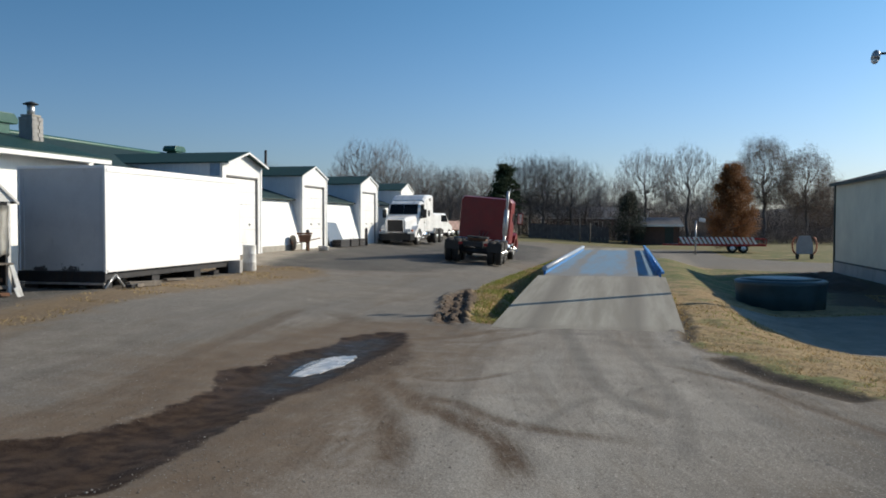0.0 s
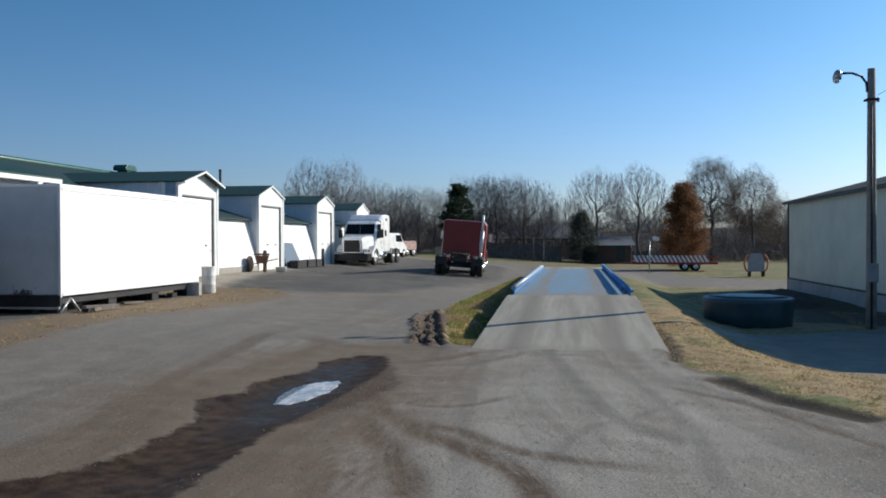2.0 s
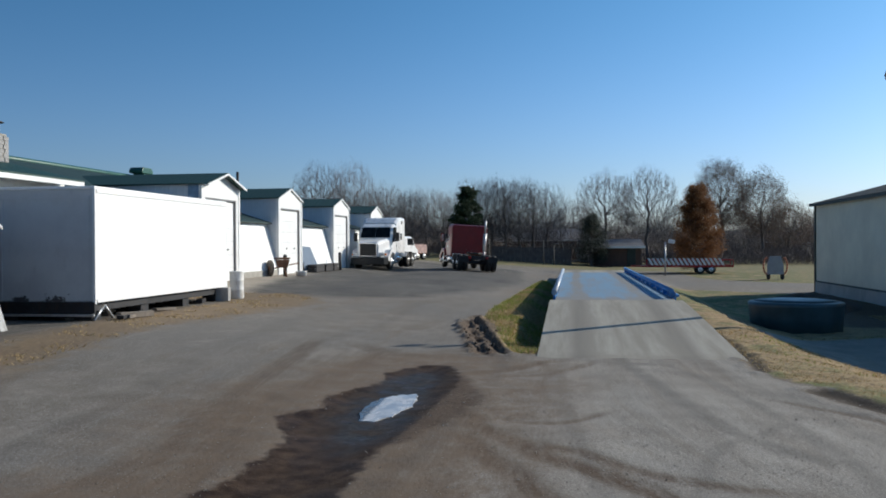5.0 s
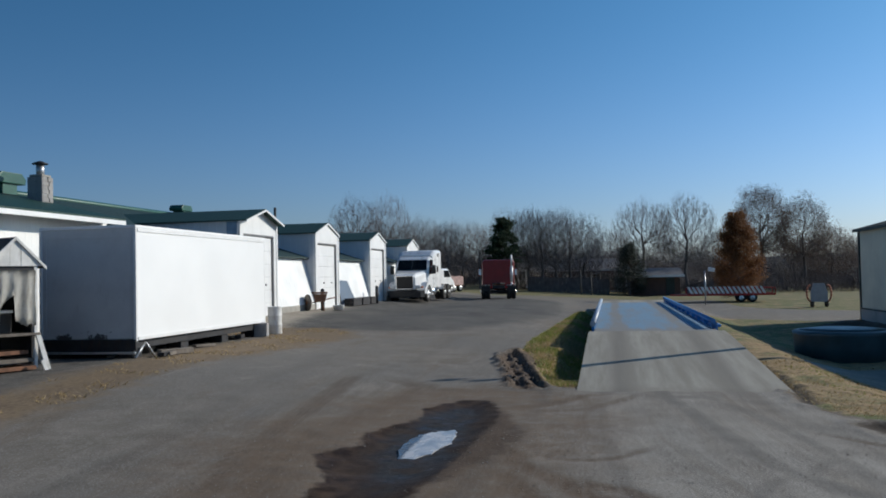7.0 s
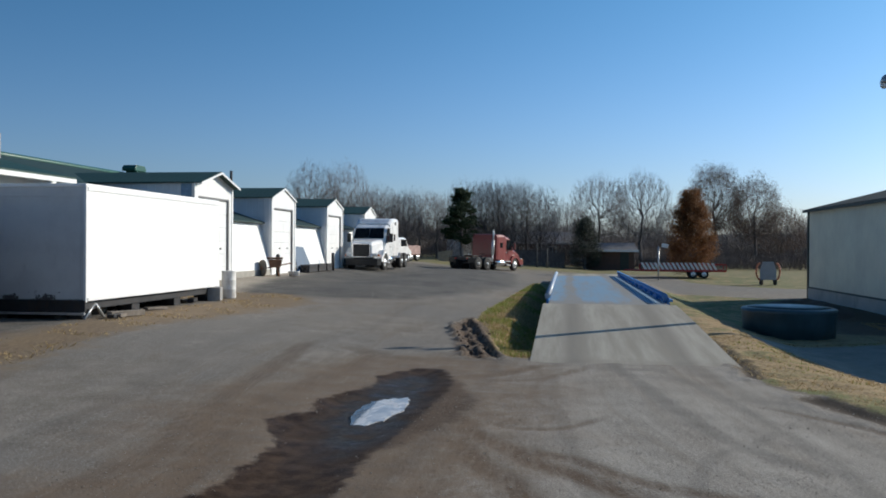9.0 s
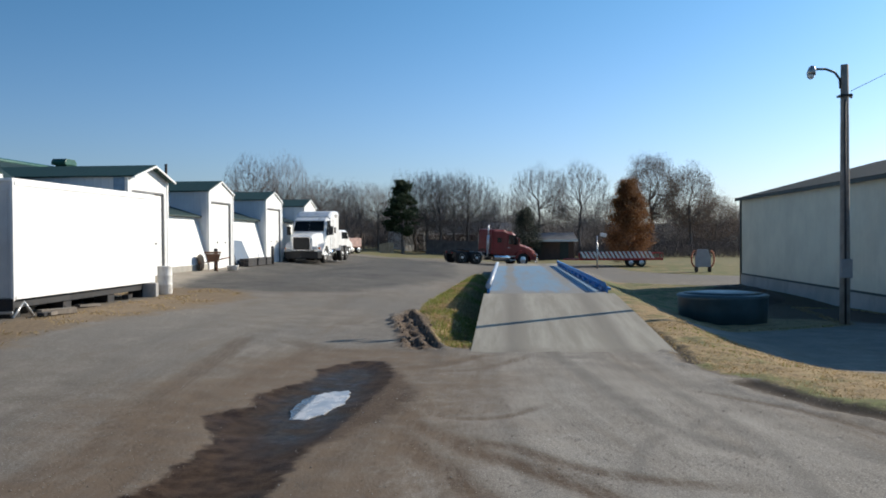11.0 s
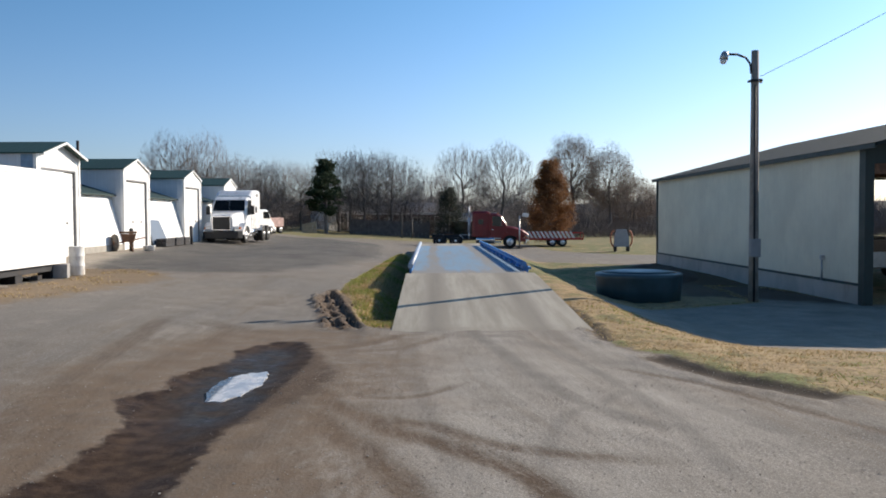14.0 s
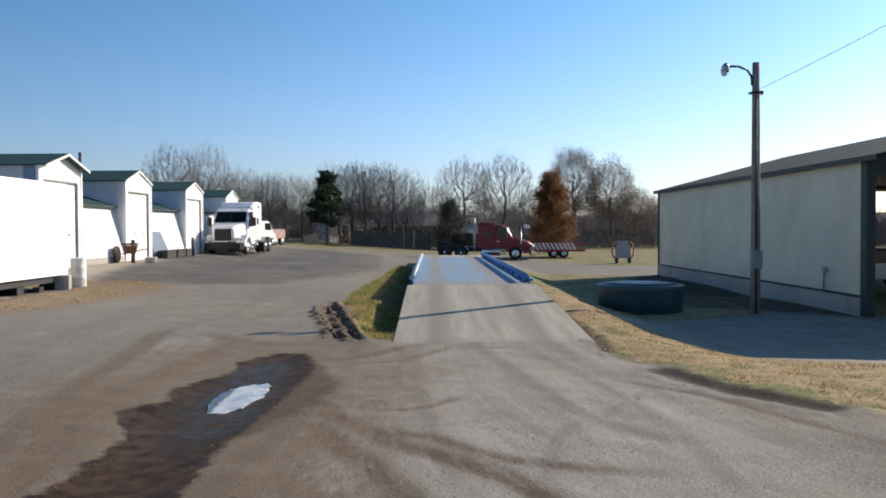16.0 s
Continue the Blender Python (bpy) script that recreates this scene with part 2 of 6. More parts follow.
def ground_z(x, y):
    """Height of the ground: up to the sheds, down beside and beyond the scale."""
    x, y = np.asarray(x, float), np.asarray(y, float)
    left = 0.35 * sm((-x - 2.5) / 7) * sm((y - 6) / 10) + 0.35 * sm((-x - 9.5) / 4) * sm((y - 24) / 10)
    left = left + 0.25 * sm((-x - 1.5) / 2.5) * sm((y - 22) / 12) * sm((x + 11) / 5)
    right = -0.5 * sm((x - 4.2) / 2.6) * sm((y - 9) / 8)
    z = left + right
    far = -0.22 - 0.062 * np.clip(x, -6, 3.5)
    z = z + (far - z) * sm((y - 56) / 13) * sm((x + 13) / 8)
    ditch = -0.32 * sm(1 - np.abs(x + 0.45) / 0.75) * sm((y - 14.6) / 4) * sm((50 - y) / 4)
    swale = -0.25 * sm(1 - np.abs(y - 36 + 0.9 * (x - 8)) / 3.5) * sm((x - 5) / 2) * sm((14 - x) / 3)
    return z + ditch + swale


def gz(x, y):
    return float(ground_z(x, y))


def poly_sd(pts, x, y):
    """Signed distance to a polygon, positive inside."""
    p = np.array(pts, float)
    d = np.full(np.shape(x), 1e9)
    inside = np.zeros(np.shape(x), bool)
    for a, b in zip(p, np.roll(p, -1, 0)):
        e = b - a
        t = np.clip(((x - a[0]) * e[0] + (y - a[1]) * e[1]) / (e @ e), 0, 1)
        d = np.minimum(d, np.hypot(x - a[0] - t * e[0], y - a[1] - t * e[1]))
        if a[1] != b[1]:
            inside ^= ((a[1] > y) != (b[1] > y)) & (x < e[0] * (y - a[1]) / e[1] + a[0])
    return np.where(inside, d, -d)


def line_d(pts, x, y):
    p = np.array(pts, float)
    d = np.full(np.shape(x), 1e9)
    for a, b in zip(p, p[1:]):
        e = b - a
        t = np.clip(((x - a[0]) * e[0] + (y - a[1]) * e[1]) / (e @ e), 0, 1)
        d = np.minimum(d, np.hypot(x - a[0] - t * e[0], y - a[1] - t * e[1]))
    return d


VERGE = [(-0.2, 14.7), (-0.9, 14.9), (-1.5, 16.8), (-2.0, 19.5), (-2.15, 26), (-1.9, 33), (-1.5, 45), (-0.8, 51), (0.5, 51), (0.5, 14.7)]
LAWN = [(3.3, 30), (3.35, 16.5), (3.5, 12.6), (4.1, 11.2), (4.5, 9.7), (5.0, 8.8), (5.7, 8.0), (10, 6.2), (40, 2), (40, 36), (14, 41), (8, 46.5), (4, 48.5), (3, 48.5)]
DRIVE = [(5.1, 21.5), (5.1, 19.2), (5.9, 16.0), (7.05, 14.35), (8.4, 13.1), (14, 9.8), (45, 5.9), (45, 26), (13, 22.8), (12.2, 30), (11, 30), (10.5, 24), (8, 22.6)]
DRYGRASS = [(-8.2, 8), (-8.3, 12), (-8.5, 16.5), (-7.8, 21), (-7.4, 24.5), (-8.4, 26.8), (-10.4, 28.2), (-12.5, 27.6), (-12.5, 24.7), (-10.3, 24.4), (-10.6, 18), (-10.2, 13.5), (-9.8, 8)]
FAR_FIELD = [(9.5, 60), (15, 55), (40, 49), (900, 40), (900, 900), (-900, 900), (-900, 76), (-14, 75), (-6, 78), (9, 78)]
WET = [(-3.2, 8.65), (-2.74, 9.1), (-2.93, 9.95), (-2.62, 10.75), (-2.38, 11.4), (-2.6, 12.1), (-2.1, 13.1), (-1.7, 13.2), (-1.36, 12.3), (-1.24, 10.85), (-1.34, 8.9), (-1.43, 7.7), (-1.5, 6.9), (-1.5, 6.0),
       (-1.45, 4.8), (-1.45, 3.4), (-2.4, 2.2), (-6.0, 0.5), (-6.5, 2.4), (-3.4, 4.5), (-2.9, 4.9), (-2.62, 5.6), (-2.58, 6.6), (-2.62, 7.4), (-2.9, 8.0)]
FLANK = [(-1.3, 12.1), (-0.95, 10.9), (-0.78, 9.9), (-0.86, 8.9), (-1.1, 8.0), (-1.4, 7.2), (-1.7, 7.6), (-1.6, 10.0), (-1.5, 12.0)]
CORE = [(-2.45, 8.6), (-2.55, 9.6), (-2.4, 11.2), (-2.1, 12.5), (-1.6, 12.2), (-1.5, 11.0), (-1.5, 9.6), (-1.45, 8.6), (-1.5, 7.6), (-1.6, 7.2), (-1.95, 6.9), (-2.25, 7.7)]
MUD = [(-0.75, 14.6), (-1.35, 14.5), (-1.75, 15.6), (-2.0, 17.6), (-2.35, 19.8), (-2.55, 21.8), (-2.3, 22.8), (-1.9, 22.2), (-1.6, 20.6), (-1.35, 18.6), (-1.1, 16.8)]
APRON = [(-11.0, 27.0), (-11.9, 31), (-12.5, 36), (-12.9, 41), (-13.6, 52), (-16, 52), (-16, 27)]
DARK_YARD = [(-11.3, 28.2), (-9.6, 27.0), (-7.6, 26.4), (-5.0, 28), (-3.2, 33), (-2.4, 40), (-2.1, 45), (-3, 60), (-9, 74), (-14, 68), (-13.4, 46), (-12.4, 40.7), (-12.2, 34.3)]
# brown wheel marks: half width, strength, way
BROWN = [(0.2, 1.0, [(-0.95, 9.4), (-0.58, 8.22), (-0.14, 7.53), (0.29, 6.81), (0.72, 6.39), (1.18, 5.76), (1.45, 5.1), (1.6, 4.3)]), (0.2, 1.0, [(-0.9, 8.2), (-0.6, 7.4), (-0.36, 6.84), (0.02, 6.05), (0.34, 5.22), (0.5, 4.2)]),
         (0.15, 0.85, [(-0.1, 7.9), (0.15, 7.4), (0.51, 7.2), (0.99, 6.58), (1.7, 6.1), (2.6, 5.8)]), (0.09, 0.7, [(-0.9, 9.6), (-0.71, 9.37), (-0.3, 8.67), (0.1, 8.5), (0.31, 8.55), (0.57, 8.8), (1.0, 9.4)]),
         (0.20, 0.85, [(-1.6, 12.1), (-1.1, 12.3), (-0.6, 12.7), (-0.12, 13.6), (0.3, 14.0)]), (0.13, 0.6, [(-1.0, 11.6), (-0.59, 12.0), (-0.05, 12.2), (0.48, 13.0), (0.9, 14.0)]),
         (0.18, 0.7, [(-1.1, 6.4), (-0.7, 5.7), (-0.45, 4.8), (-0.4, 3.8)]), (0.15, 0.7, [(-1.2, 7.4), (-0.6, 8.0), (0.1, 8.0)]),
         (0.14, 0.7, [(-3.7, 10.2), (-3.5, 8.7), (-3.3, 7.5), (-2.95, 6.1), (-2.8, 4.9)]), (0.10, 0.55, [(-4.0, 9.2), (-3.67, 8.0), (-3.34, 6.9), (-3.1, 5.8), (-3.2, 4.6)]),
         (0.22, 0.6, [(-4.9, 16.0), (-4.57, 13.6), (-4.21, 10.3), (-3.8, 7.9), (-3.7, 6.0), (-4.4, 3.5)]), (0.25, 0.6, [(-3.1, 15.2), (-3.2, 13.2), (-3.4, 11.6), (-3.45, 9.9)]), (0.3, 0.5, [(-4.0, 15.8), (-3.0, 14.6), (-1.8, 14.1), (-0.5, 14.2)]),
         (0.14, 0.9, [(3.62, 13.6), (3.6, 15.2), (3.62, 17.0), (3.66, 19.5)]), (0.12, 0.8, [(3.5, 12.9), (3.75, 11.9), (4.1, 10.8), (4.3, 9.7), (4.9, 8.4)]),
         (0.09, 0.75, [(3.0, 10.4), (3.36, 9.98), (3.94, 9.18), (4.46, 7.9), (4.95, 6.6), (5.2, 5.0)]), (0.10, 0.5, [(-0.1, 13.9), (0.05, 12.4), (0.0, 10.9), (0.15, 9.6)])]
# treads pressed in thin lines
BROWN += [(0.035, 0.8, [(-3.75 + o, 9.4), (-3.48 + o, 8.04), (-3.12 + o, 6.93), (-2.98 + o, 6.14), (-2.9 + o, 4.8)]) for o in (-0.62, -0.5, -0.26, -0.13, 0.0, 0.12)]
BROWN += [(0.04, 0.7, [(-1.15 + o, 7.2 + o), (-0.7 + o, 6.6 + o), (-0.3 + o, 5.6 + o), (-0.1 + o, 4.4)]) for o in (-0.1, 0.05, 0.2)]
# broad dirty margins of the wet rut
BROWN += [(0.45, 0.5, [(-1.0, 9.5), (-1.15, 7.6), (-1.1, 6.0), (-1.0, 4.6), (-0.9, 3.0)]), (0.4, 0.4, [(-3.6, 9.6), (-3.2, 7.4), (-3.0, 6.0), (-3.4, 4.9)]), (0.35, 0.4, [(-2.9, 13.6), (-2.2, 14.2), (-1.2, 14.0), (-0.5, 13.6)])]
# dark rubber scuffs on the pale gravel
SCUFF = [(0.16, 0.7, [(1.2, 14.6), (1.37, 13.6), (1.68, 11.5), (1.96, 9.6), (2.16, 8.6), (2.5, 7.6), (3.0, 6.8)]), (0.13, 0.55, [(0.3, 14.5), (0.26, 12.0), (0.32, 9.9), (0.51, 7.5), (0.8, 5.2)]), (0.12, 0.5, [(1.9, 14.0), (2.44, 12.0), (2.9, 9.2), (3.05, 6.8), (2.95, 5.0)]),
         (0.09, 0.45, [(3.34, 9.6), (2.5, 8.2), (1.9, 7.4), (1.4, 5.4)]), (0.2, 0.75, [(0.9, 13.75), (1.5, 13.6), (2.1, 13.75)]), (0.2, 0.35, [(2.6, 14.4), (3.0, 11.6), (3.5, 9.0), (3.9, 6.4)]), (0.22, 0.4, [(-6.6, 20), (-6.0, 13), (-5.4, 8), (-5.4, 4)]), (0.22, 0.35, [(-4.6, 27), (-4.4, 20), (-4.9, 13), (-4.8, 8)])]
FURROWS = [[(-0.9, 14.8), (-1.05, 15.6), (-1.3, 17.0), (-1.65, 18.8), (-1.95, 20.6), (-2.2, 22.0)], [(-1.25, 14.7), (-1.42, 15.8), (-1.65, 17.4), (-1.98, 19.2), (-2.25, 20.8), (-2.4, 22.0), (-2.2, 22.5)], [(-0.8, 14.7), (-1.1, 14.85), (-1.5, 14.8)], [(-1.25, 16.9), (-1.5, 16.5), (-1.75, 16.9)], [(-1.6, 18.9), (-1.9, 18.6), (-2.1, 18.9)]]
LITTER = [(8.6, 26.2), (10.4, 25.2), (12.2, 23.6), (12.9, 23.2), (12.9, 45), (11.6, 44), (11.0, 36), (9.4, 30)]
PALE = [(-0.2, 14.2), (3.5, 14.2), (4.0, 10.6), (4.2, 8), (3.6, 5), (2.6, 2.0), (-0.4, 2.5), (-1.0, 6), (-0.9, 9), (-0.9, 12)]
CORNER = [(4.0, 9.6), (5.0, 7.6), (8, 6.2), (30, 2), (30, -8), (4, -8), (3.6, 4), (4.1, 7)]
# ground by the storage box, darkened in colour for the shade lying there
BOX_SHADE = [(-16, 9), (-10.0, 9), (-10.4, 14), (-10.7, 18), (-10.9, 24.3), (-16, 24.3)]
RUT_R = [(3.9, 11.0), (4.4, 9.55), (5.1, 8.45)]


def smooth_line(pts, n=7):
    """A curve through the points, in short pieces."""
    p = [np.array(q, float) for q in [pts[0]] + list(pts) + [pts[-1]]]
    out = []
    for a, b, c, d in zip(p, p[1:], p[2:], p[3:]):
        for k in range(n):
            u = k / n
            out.append(0.5 * (2 * b + (c - a) * u + (2 * a - 5 * b + 4 * c - d) * u * u + (3 * b - a - 3 * c + d) * u ** 3))
    return out + [p[-1]]


def marks(ways, x, y):
    """Strength of the wheel marks at each place, fading at the ends of each way."""
    total = np.zeros(np.shape(x))
    near = (np.abs(x) < 12) & (y > 0) & (y < 32)
    px, py = x[near], y[near]
    best = np.zeros(px.shape)
    for half, strength, way in ways:
        line = smooth_line(way)
        ends = np.minimum(np.hypot(px - line[0][0], py - line[0][1]), np.hypot(px - line[-1][0], py - line[-1][1]))
        best = np.maximum(best, strength * sm(1.35 - line_d(line, px, py) / half) * sm(0.25 + ends / 0.9))
    total[near] = best
    return total


def axis_lines(lo, hi, fine, step, far):
    """Grid lines: a fine stretch, then steps that grow out to the horizon."""
    mid = list(np.arange(lo, hi + 1e-6, fine))
    for sign, start in ((-1, lo), (1, hi)):
        s, v = step, start
        while abs(v) < far:
            v += sign * s
            s *= 1.16
            mid.append(v)
    return np.array(sorted(mid))


def ground():
    xs, ys = axis_lines(-5.0, 6.5, 0.075, 0.14, 1500), axis_lines(1.0, 24.0, 0.09, 0.18, 1500)
    x, y = np.meshgrid(xs, ys)
    z = ground_z(x, y)
    wet, mud = poly_sd(WET, x, y), poly_sd(MUD, x, y)
    lawn = np.maximum.reduce([np.minimum(poly_sd(LAWN, x, y), -poly_sd(DRIVE, x, y)), poly_sd(VERGE, x, y), poly_sd(FAR_FIELD, x, y)])
    dry = poly_sd(DRYGRASS, x, y)
    brown, scuff = marks(BROWN, x, y), marks(SCUFF, x, y)
    # a coordinate that stays level along the way the wheels go
    back = np.clip(14 - y, 0, 12)
    flow = x - 0.12 * back * sm((-x - 0.8) / 2) - 0.016 * back ** 2 * sm((x + 0.8) / 2.5)
    rut = np.minimum(line_d(RUT_R, x, y), line_d([(3.5, 12.9), (3.58, 14.5), (3.6, 16.5), (3.62, 19.0)], x, y) + 0.14)
    bumps = np.array([noise.noise((a * 2.1, b * 2.1, 0.3)) for a, b in zip(x.ravel(), y.ravel())]).reshape(x.shape)
    lumps = np.array([noise.noise((a * 5.1, b * 3.1, 4.3)) for a, b in zip(x.ravel(), y.ravel())]).reshape(x.shape)
    near = sm((60 - np.hypot(x, y)) / 40)
    z = z + near * bumps * (0.012 + 0.03 * sm(lawn / 0.6)) - 0.05 * sm((wet + 0.1) / 0.5)
    furrow = np.min([line_d(t, x + 0.16 * lumps + 0.1 * bumps, y) for t in FURROWS], 0)
    z = z + sm((mud + 0.25) / 0.3) * (-0.13 * sm(1 - furrow / 0.14) * (0.7 + lumps) + 0.085 * sm(1 - np.abs(furrow - 0.19) / 0.13) * (0.75 + 0.9 * lumps + 1.0 * bumps)) - 0.006 * brown * (1 + lumps) - 0.05 * sm(1 - rut / 0.28) + 0.03 * sm(1 - np.abs(rut - 0.4) / 0.25) * (0.6 + lumps)
    hills = 9 * sm((np.hypot(x, y) - 220) / 500) * (1 + np.sin(x / 140.0) * 0.5)
    z = z + hills
    # under the scale deck the ground drops away
    z = np.where((x > -0.1) & (x < 3.4) & (y > 14.6) & (y < 47.5), -0.35, z)
    ny, nx = x.shape
    idx = np.arange(nx * ny).reshape(ny, nx)
    faces = np.stack([idx[:-1, :-1], idx[:-1, 1:], idx[1:, 1:], idx[1:, :-1]], -1).reshape(-1, 4)
    me = bpy.data.meshes.new("ground")
    me.from_pydata(np.stack([x, y, z], -1).reshape(-1, 3).tolist(), [], faces.tolist())
    for key, v in (("lawn", lawn), ("dry", dry), ("wet", wet), ("mud", mud), ("brown", brown), ("scuff", scuff), ("flow", flow), ("flank", poly_sd(FLANK, x, y)), ("core", poly_sd(CORE, x, y)), ("rut", rut),
                   ("apron", np.maximum(poly_sd(APRON, x, y), np.minimum(poly_sd(DRIVE, x, y), 0.02))), ("tar_shade", np.maximum.reduce([poly_sd(DARK_YARD, x, y), poly_sd(CORNER, x, y) - 0.7, poly_sd(BOX_SHADE, x, y)])), ("pale", poly_sd(PALE, x, y)), ("litter", poly_sd(LITTER, x, y))):
        a = me.attributes.new(key, "FLOAT", "POINT")
        a.data.foreach_set("value", np.clip(v, -50, 50).ravel().astype(np.float32))
    me.polygons.foreach_set("use_smooth", np.ones(len(me.polygons), bool))
    ob = new("ground", me)
    me.materials.append(ground_material())
    return tagged(ob, "gravel and worn asphalt yard with dry winter grass", "ground", kind="structure")


def ground_material():
    n = Nodes("ground")
    co = n.node("NewGeometry").outputs["Position"]

    def zone(key, edge=0.25, wobble=0.5, scale=1.3, shift=0.0):
        a = n.node("Attribute")
        a.attribute_name = key
        w = n.math("MULTIPLY", n.math("SUBTRACT", n.noise(scale, 6, 0.65, co), 0.5), wobble * 2)
        return n.range(n.math("ADD", a.outputs["Fac"], w), -edge + shift, edge + shift)

    big, mid, grit, pebble = n.noise(0.16, 4, 0.6, co), n.noise(1.1, 6, 0.65, co), n.noise(60, 4, 0.75, co), n.noise(13, 6, 0.75, co)
    vor = n.node("TexVoronoi", Scale=30.0)
    n.put(vor.inputs["Vector"], co)
    # worn asphalt with gravel
    c = n.mix(n.range(mid, 0.3, 0.7), (0.146, 0.126, 0.101, 1), (0.228, 0.201, 0.168, 1))
    c = n.mix(n.range(big, 0.38, 0.62), c, (0.168, 0.155, 0.137, 1))
    c = n.mix(n.range(grit, 0.52, 0.72, 0, 0.55), c, (0.43, 0.395, 0.34, 1))
    c = n.mix(n.range(pebble, 0.56, 0.75, 0, 0.4), c, (0.10, 0.085, 0.07, 1))
    streak = n.noise(0.5, 6, 0.6, n.stretch(2.6, 0.35, 1, co), 0.6)
    c = n.mix(n.range(streak, 0.5, 0.72, 0, 0.55), c, (0.15, 0.112, 0.078, 1))
    c = n.mix(n.range(n.noise(0.9, 5, 0.7, co, 1.2), 0.56, 0.72, 0, 0.5), c, (0.33, 0.30, 0.25, 1))
    c = n.mix(n.range(n.noise(24, 3, 0.6, co), 0.64, 0.70, 0, 0.7), c, (0.07, 0.06, 0.05, 1))
    c = n.mix(n.range(n.noise(26, 5, 0.8, co), 0.40, 0.62, 0.34, 0), c, (0.075, 0.066, 0.055, 1))
    c = n.mix(n.range(n.noise(34, 5, 0.8, co, 0.4), 0.56, 0.70, 0, 0.45), c, (0.46, 0.43, 0.38, 1))
    # dark asphalt of the yard, and the shade by the box painted in that tone
    tar_shade = zone("tar_shade", 0.6, 0.7, 0.8)
    c = n.mix(n.math("MULTIPLY", tar_shade, n.range(n.noise(0.22, 4, 0.6, co), 0.4, 0.62, 0.7, 1.0)), c, n.mix(n.range(mid, 0.3, 0.7), (0.048, 0.045, 0.042, 1), (0.088, 0.083, 0.076, 1)))
    c = n.mix(n.math("MULTIPLY", zone("pale", 0.9, 0.9, 0.8), n.range(streak, 0.3, 0.6, 0.8, 0.4)), c, n.mix(n.range(grit, 0.38, 0.62), (0.20, 0.18, 0.15, 1), (0.42, 0.388, 0.34, 1)))
    c = n.mix(n.math("MULTIPLY", zone("apron", 0.5, 0.6, 0.9), 0.8), c, n.mix(n.range(mid, 0.3, 0.7), (0.26, 0.22, 0.17, 1), (0.40, 0.35, 0.28, 1)))
    c = n.mix(n.range(n.noise(42, 3, 0.6, co), 0.60, 0.66, 0, 0.6), c, (0.50, 0.475, 0.43, 1))
    c = n.mix(n.range(n.noise(17, 4, 0.7, co, 0.3), 0.62, 0.70, 0, 0.55), c, (0.085, 0.07, 0.055, 1))
    # streaks drawn out along the way the wheels go
    def attr(key):
        a = n.node("Attribute")
        a.attribute_name = key
        return a.outputs["Fac"]

    spot = n.node("SeparateXYZ")
    n.put(spot.inputs[0], co)
    run = n.node("CombineXYZ")
    n.put(run.inputs[0], attr("flow"))
    n.put(run.inputs[1], n.math("MULTIPLY", spot.outputs[1], 0.07))
    near = n.math("MULTIPLY", n.range(spot.outputs[1], 14.5, 22, 1, 0.25), n.range(spot.outputs[0], -7, -3.2, 0.35, 1))
    wide, fine = n.noise(2.6, 5, 0.65, run.outputs[0], 0.3), n.noise(13, 4, 0.7, run.outputs[0], 0.2)
    c = n.mix(n.math("MULTIPLY", n.range(wide, 0.52, 0.70, 0, 0.38), near), c, (0.155, 0.118, 0.083, 1))
    c = n.mix(n.math("MULTIPLY", n.range(wide, 0.3, 0.46, 0.35, 0), near), c, (0.37, 0.34, 0.295, 1))
    c = n.mix(n.math("MULTIPLY", n.range(fine, 0.55, 0.68, 0, 0.24), near), c, (0.12, 0.095, 0.07, 1))
    c = n.mix(n.math("MULTIPLY", n.range(fine, 0.32, 0.44, 0.2, 0), near), c, (0.42, 0.385, 0.335, 1))
    # rubber scuffs, then brown dirt thrown about the ruts
    rag = n.range(n.noise(5.5, 6, 0.75, co), 0.32, 0.55, 0.55, 1.0)
    c = n.mix(n.math("MULTIPLY", n.math("MULTIPLY", attr("scuff"), rag), 0.75), c, (0.105, 0.095, 0.085, 1))
    earth = n.mix(n.range(grit, 0.3, 0.7), (0.058, 0.037, 0.022, 1), (0.112, 0.076, 0.049, 1))
    c = n.mix(n.math("MULTIPLY", n.math("MULTIPLY", attr("brown"), n.range(rag, 0.55, 1.0, 0.72, 1.0)), n.range(fine, 0.38, 0.56, 0.62, 1.0)), c, earth)
    c = n.mix(n.math("MULTIPLY", zone("wet", 1.1, 1.6, 0.7, -1.6), n.range(n.noise(3.5, 6, 0.7, co), 0.3, 0.65, 0.4, 0.9)), c, (0.150, 0.106, 0.070, 1))
    flank = zone("flank", 0.16, 0.3, 3.0)
    c = n.mix(n.math("MULTIPLY", flank, 0.85), c, n.mix(n.range(pebble, 0.3, 0.7), (0.05, 0.03, 0.018, 1), (0.10, 0.066, 0.042, 1)))
    wet = zone("wet", 0.06, 0.2, 3.6)
    c = n.mix(wet, c, n.mix(n.range(n.noise(4.5, 6, 0.7, co), 0.35, 0.65), (0.024, 0.014, 0.009, 1), (0.066, 0.042, 0.027, 1)))
    core = n.math("MULTIPLY", zone("core", 0.22, 0.5, 2.2), n.range(n.noise(2.3, 5, 0.65, co, 0.5), 0.36, 0.56, 0.25, 1.0))
    c = n.mix(core, c, n.mix(n.range(pebble, 0.35, 0.65), (0.014, 0.014, 0.015, 1), (0.05, 0.048, 0.047, 1)))
    # grass: tan thatch with green tufts
    tan = n.mix(n.range(pebble, 0.3, 0.7), (0.22, 0.15, 0.072, 1), (0.41, 0.295, 0.155, 1))
    green = n.mix(n.range(pebble, 0.3, 0.7), (0.055, 0.085, 0.02, 1), (0.14, 0.17, 0.05, 1))
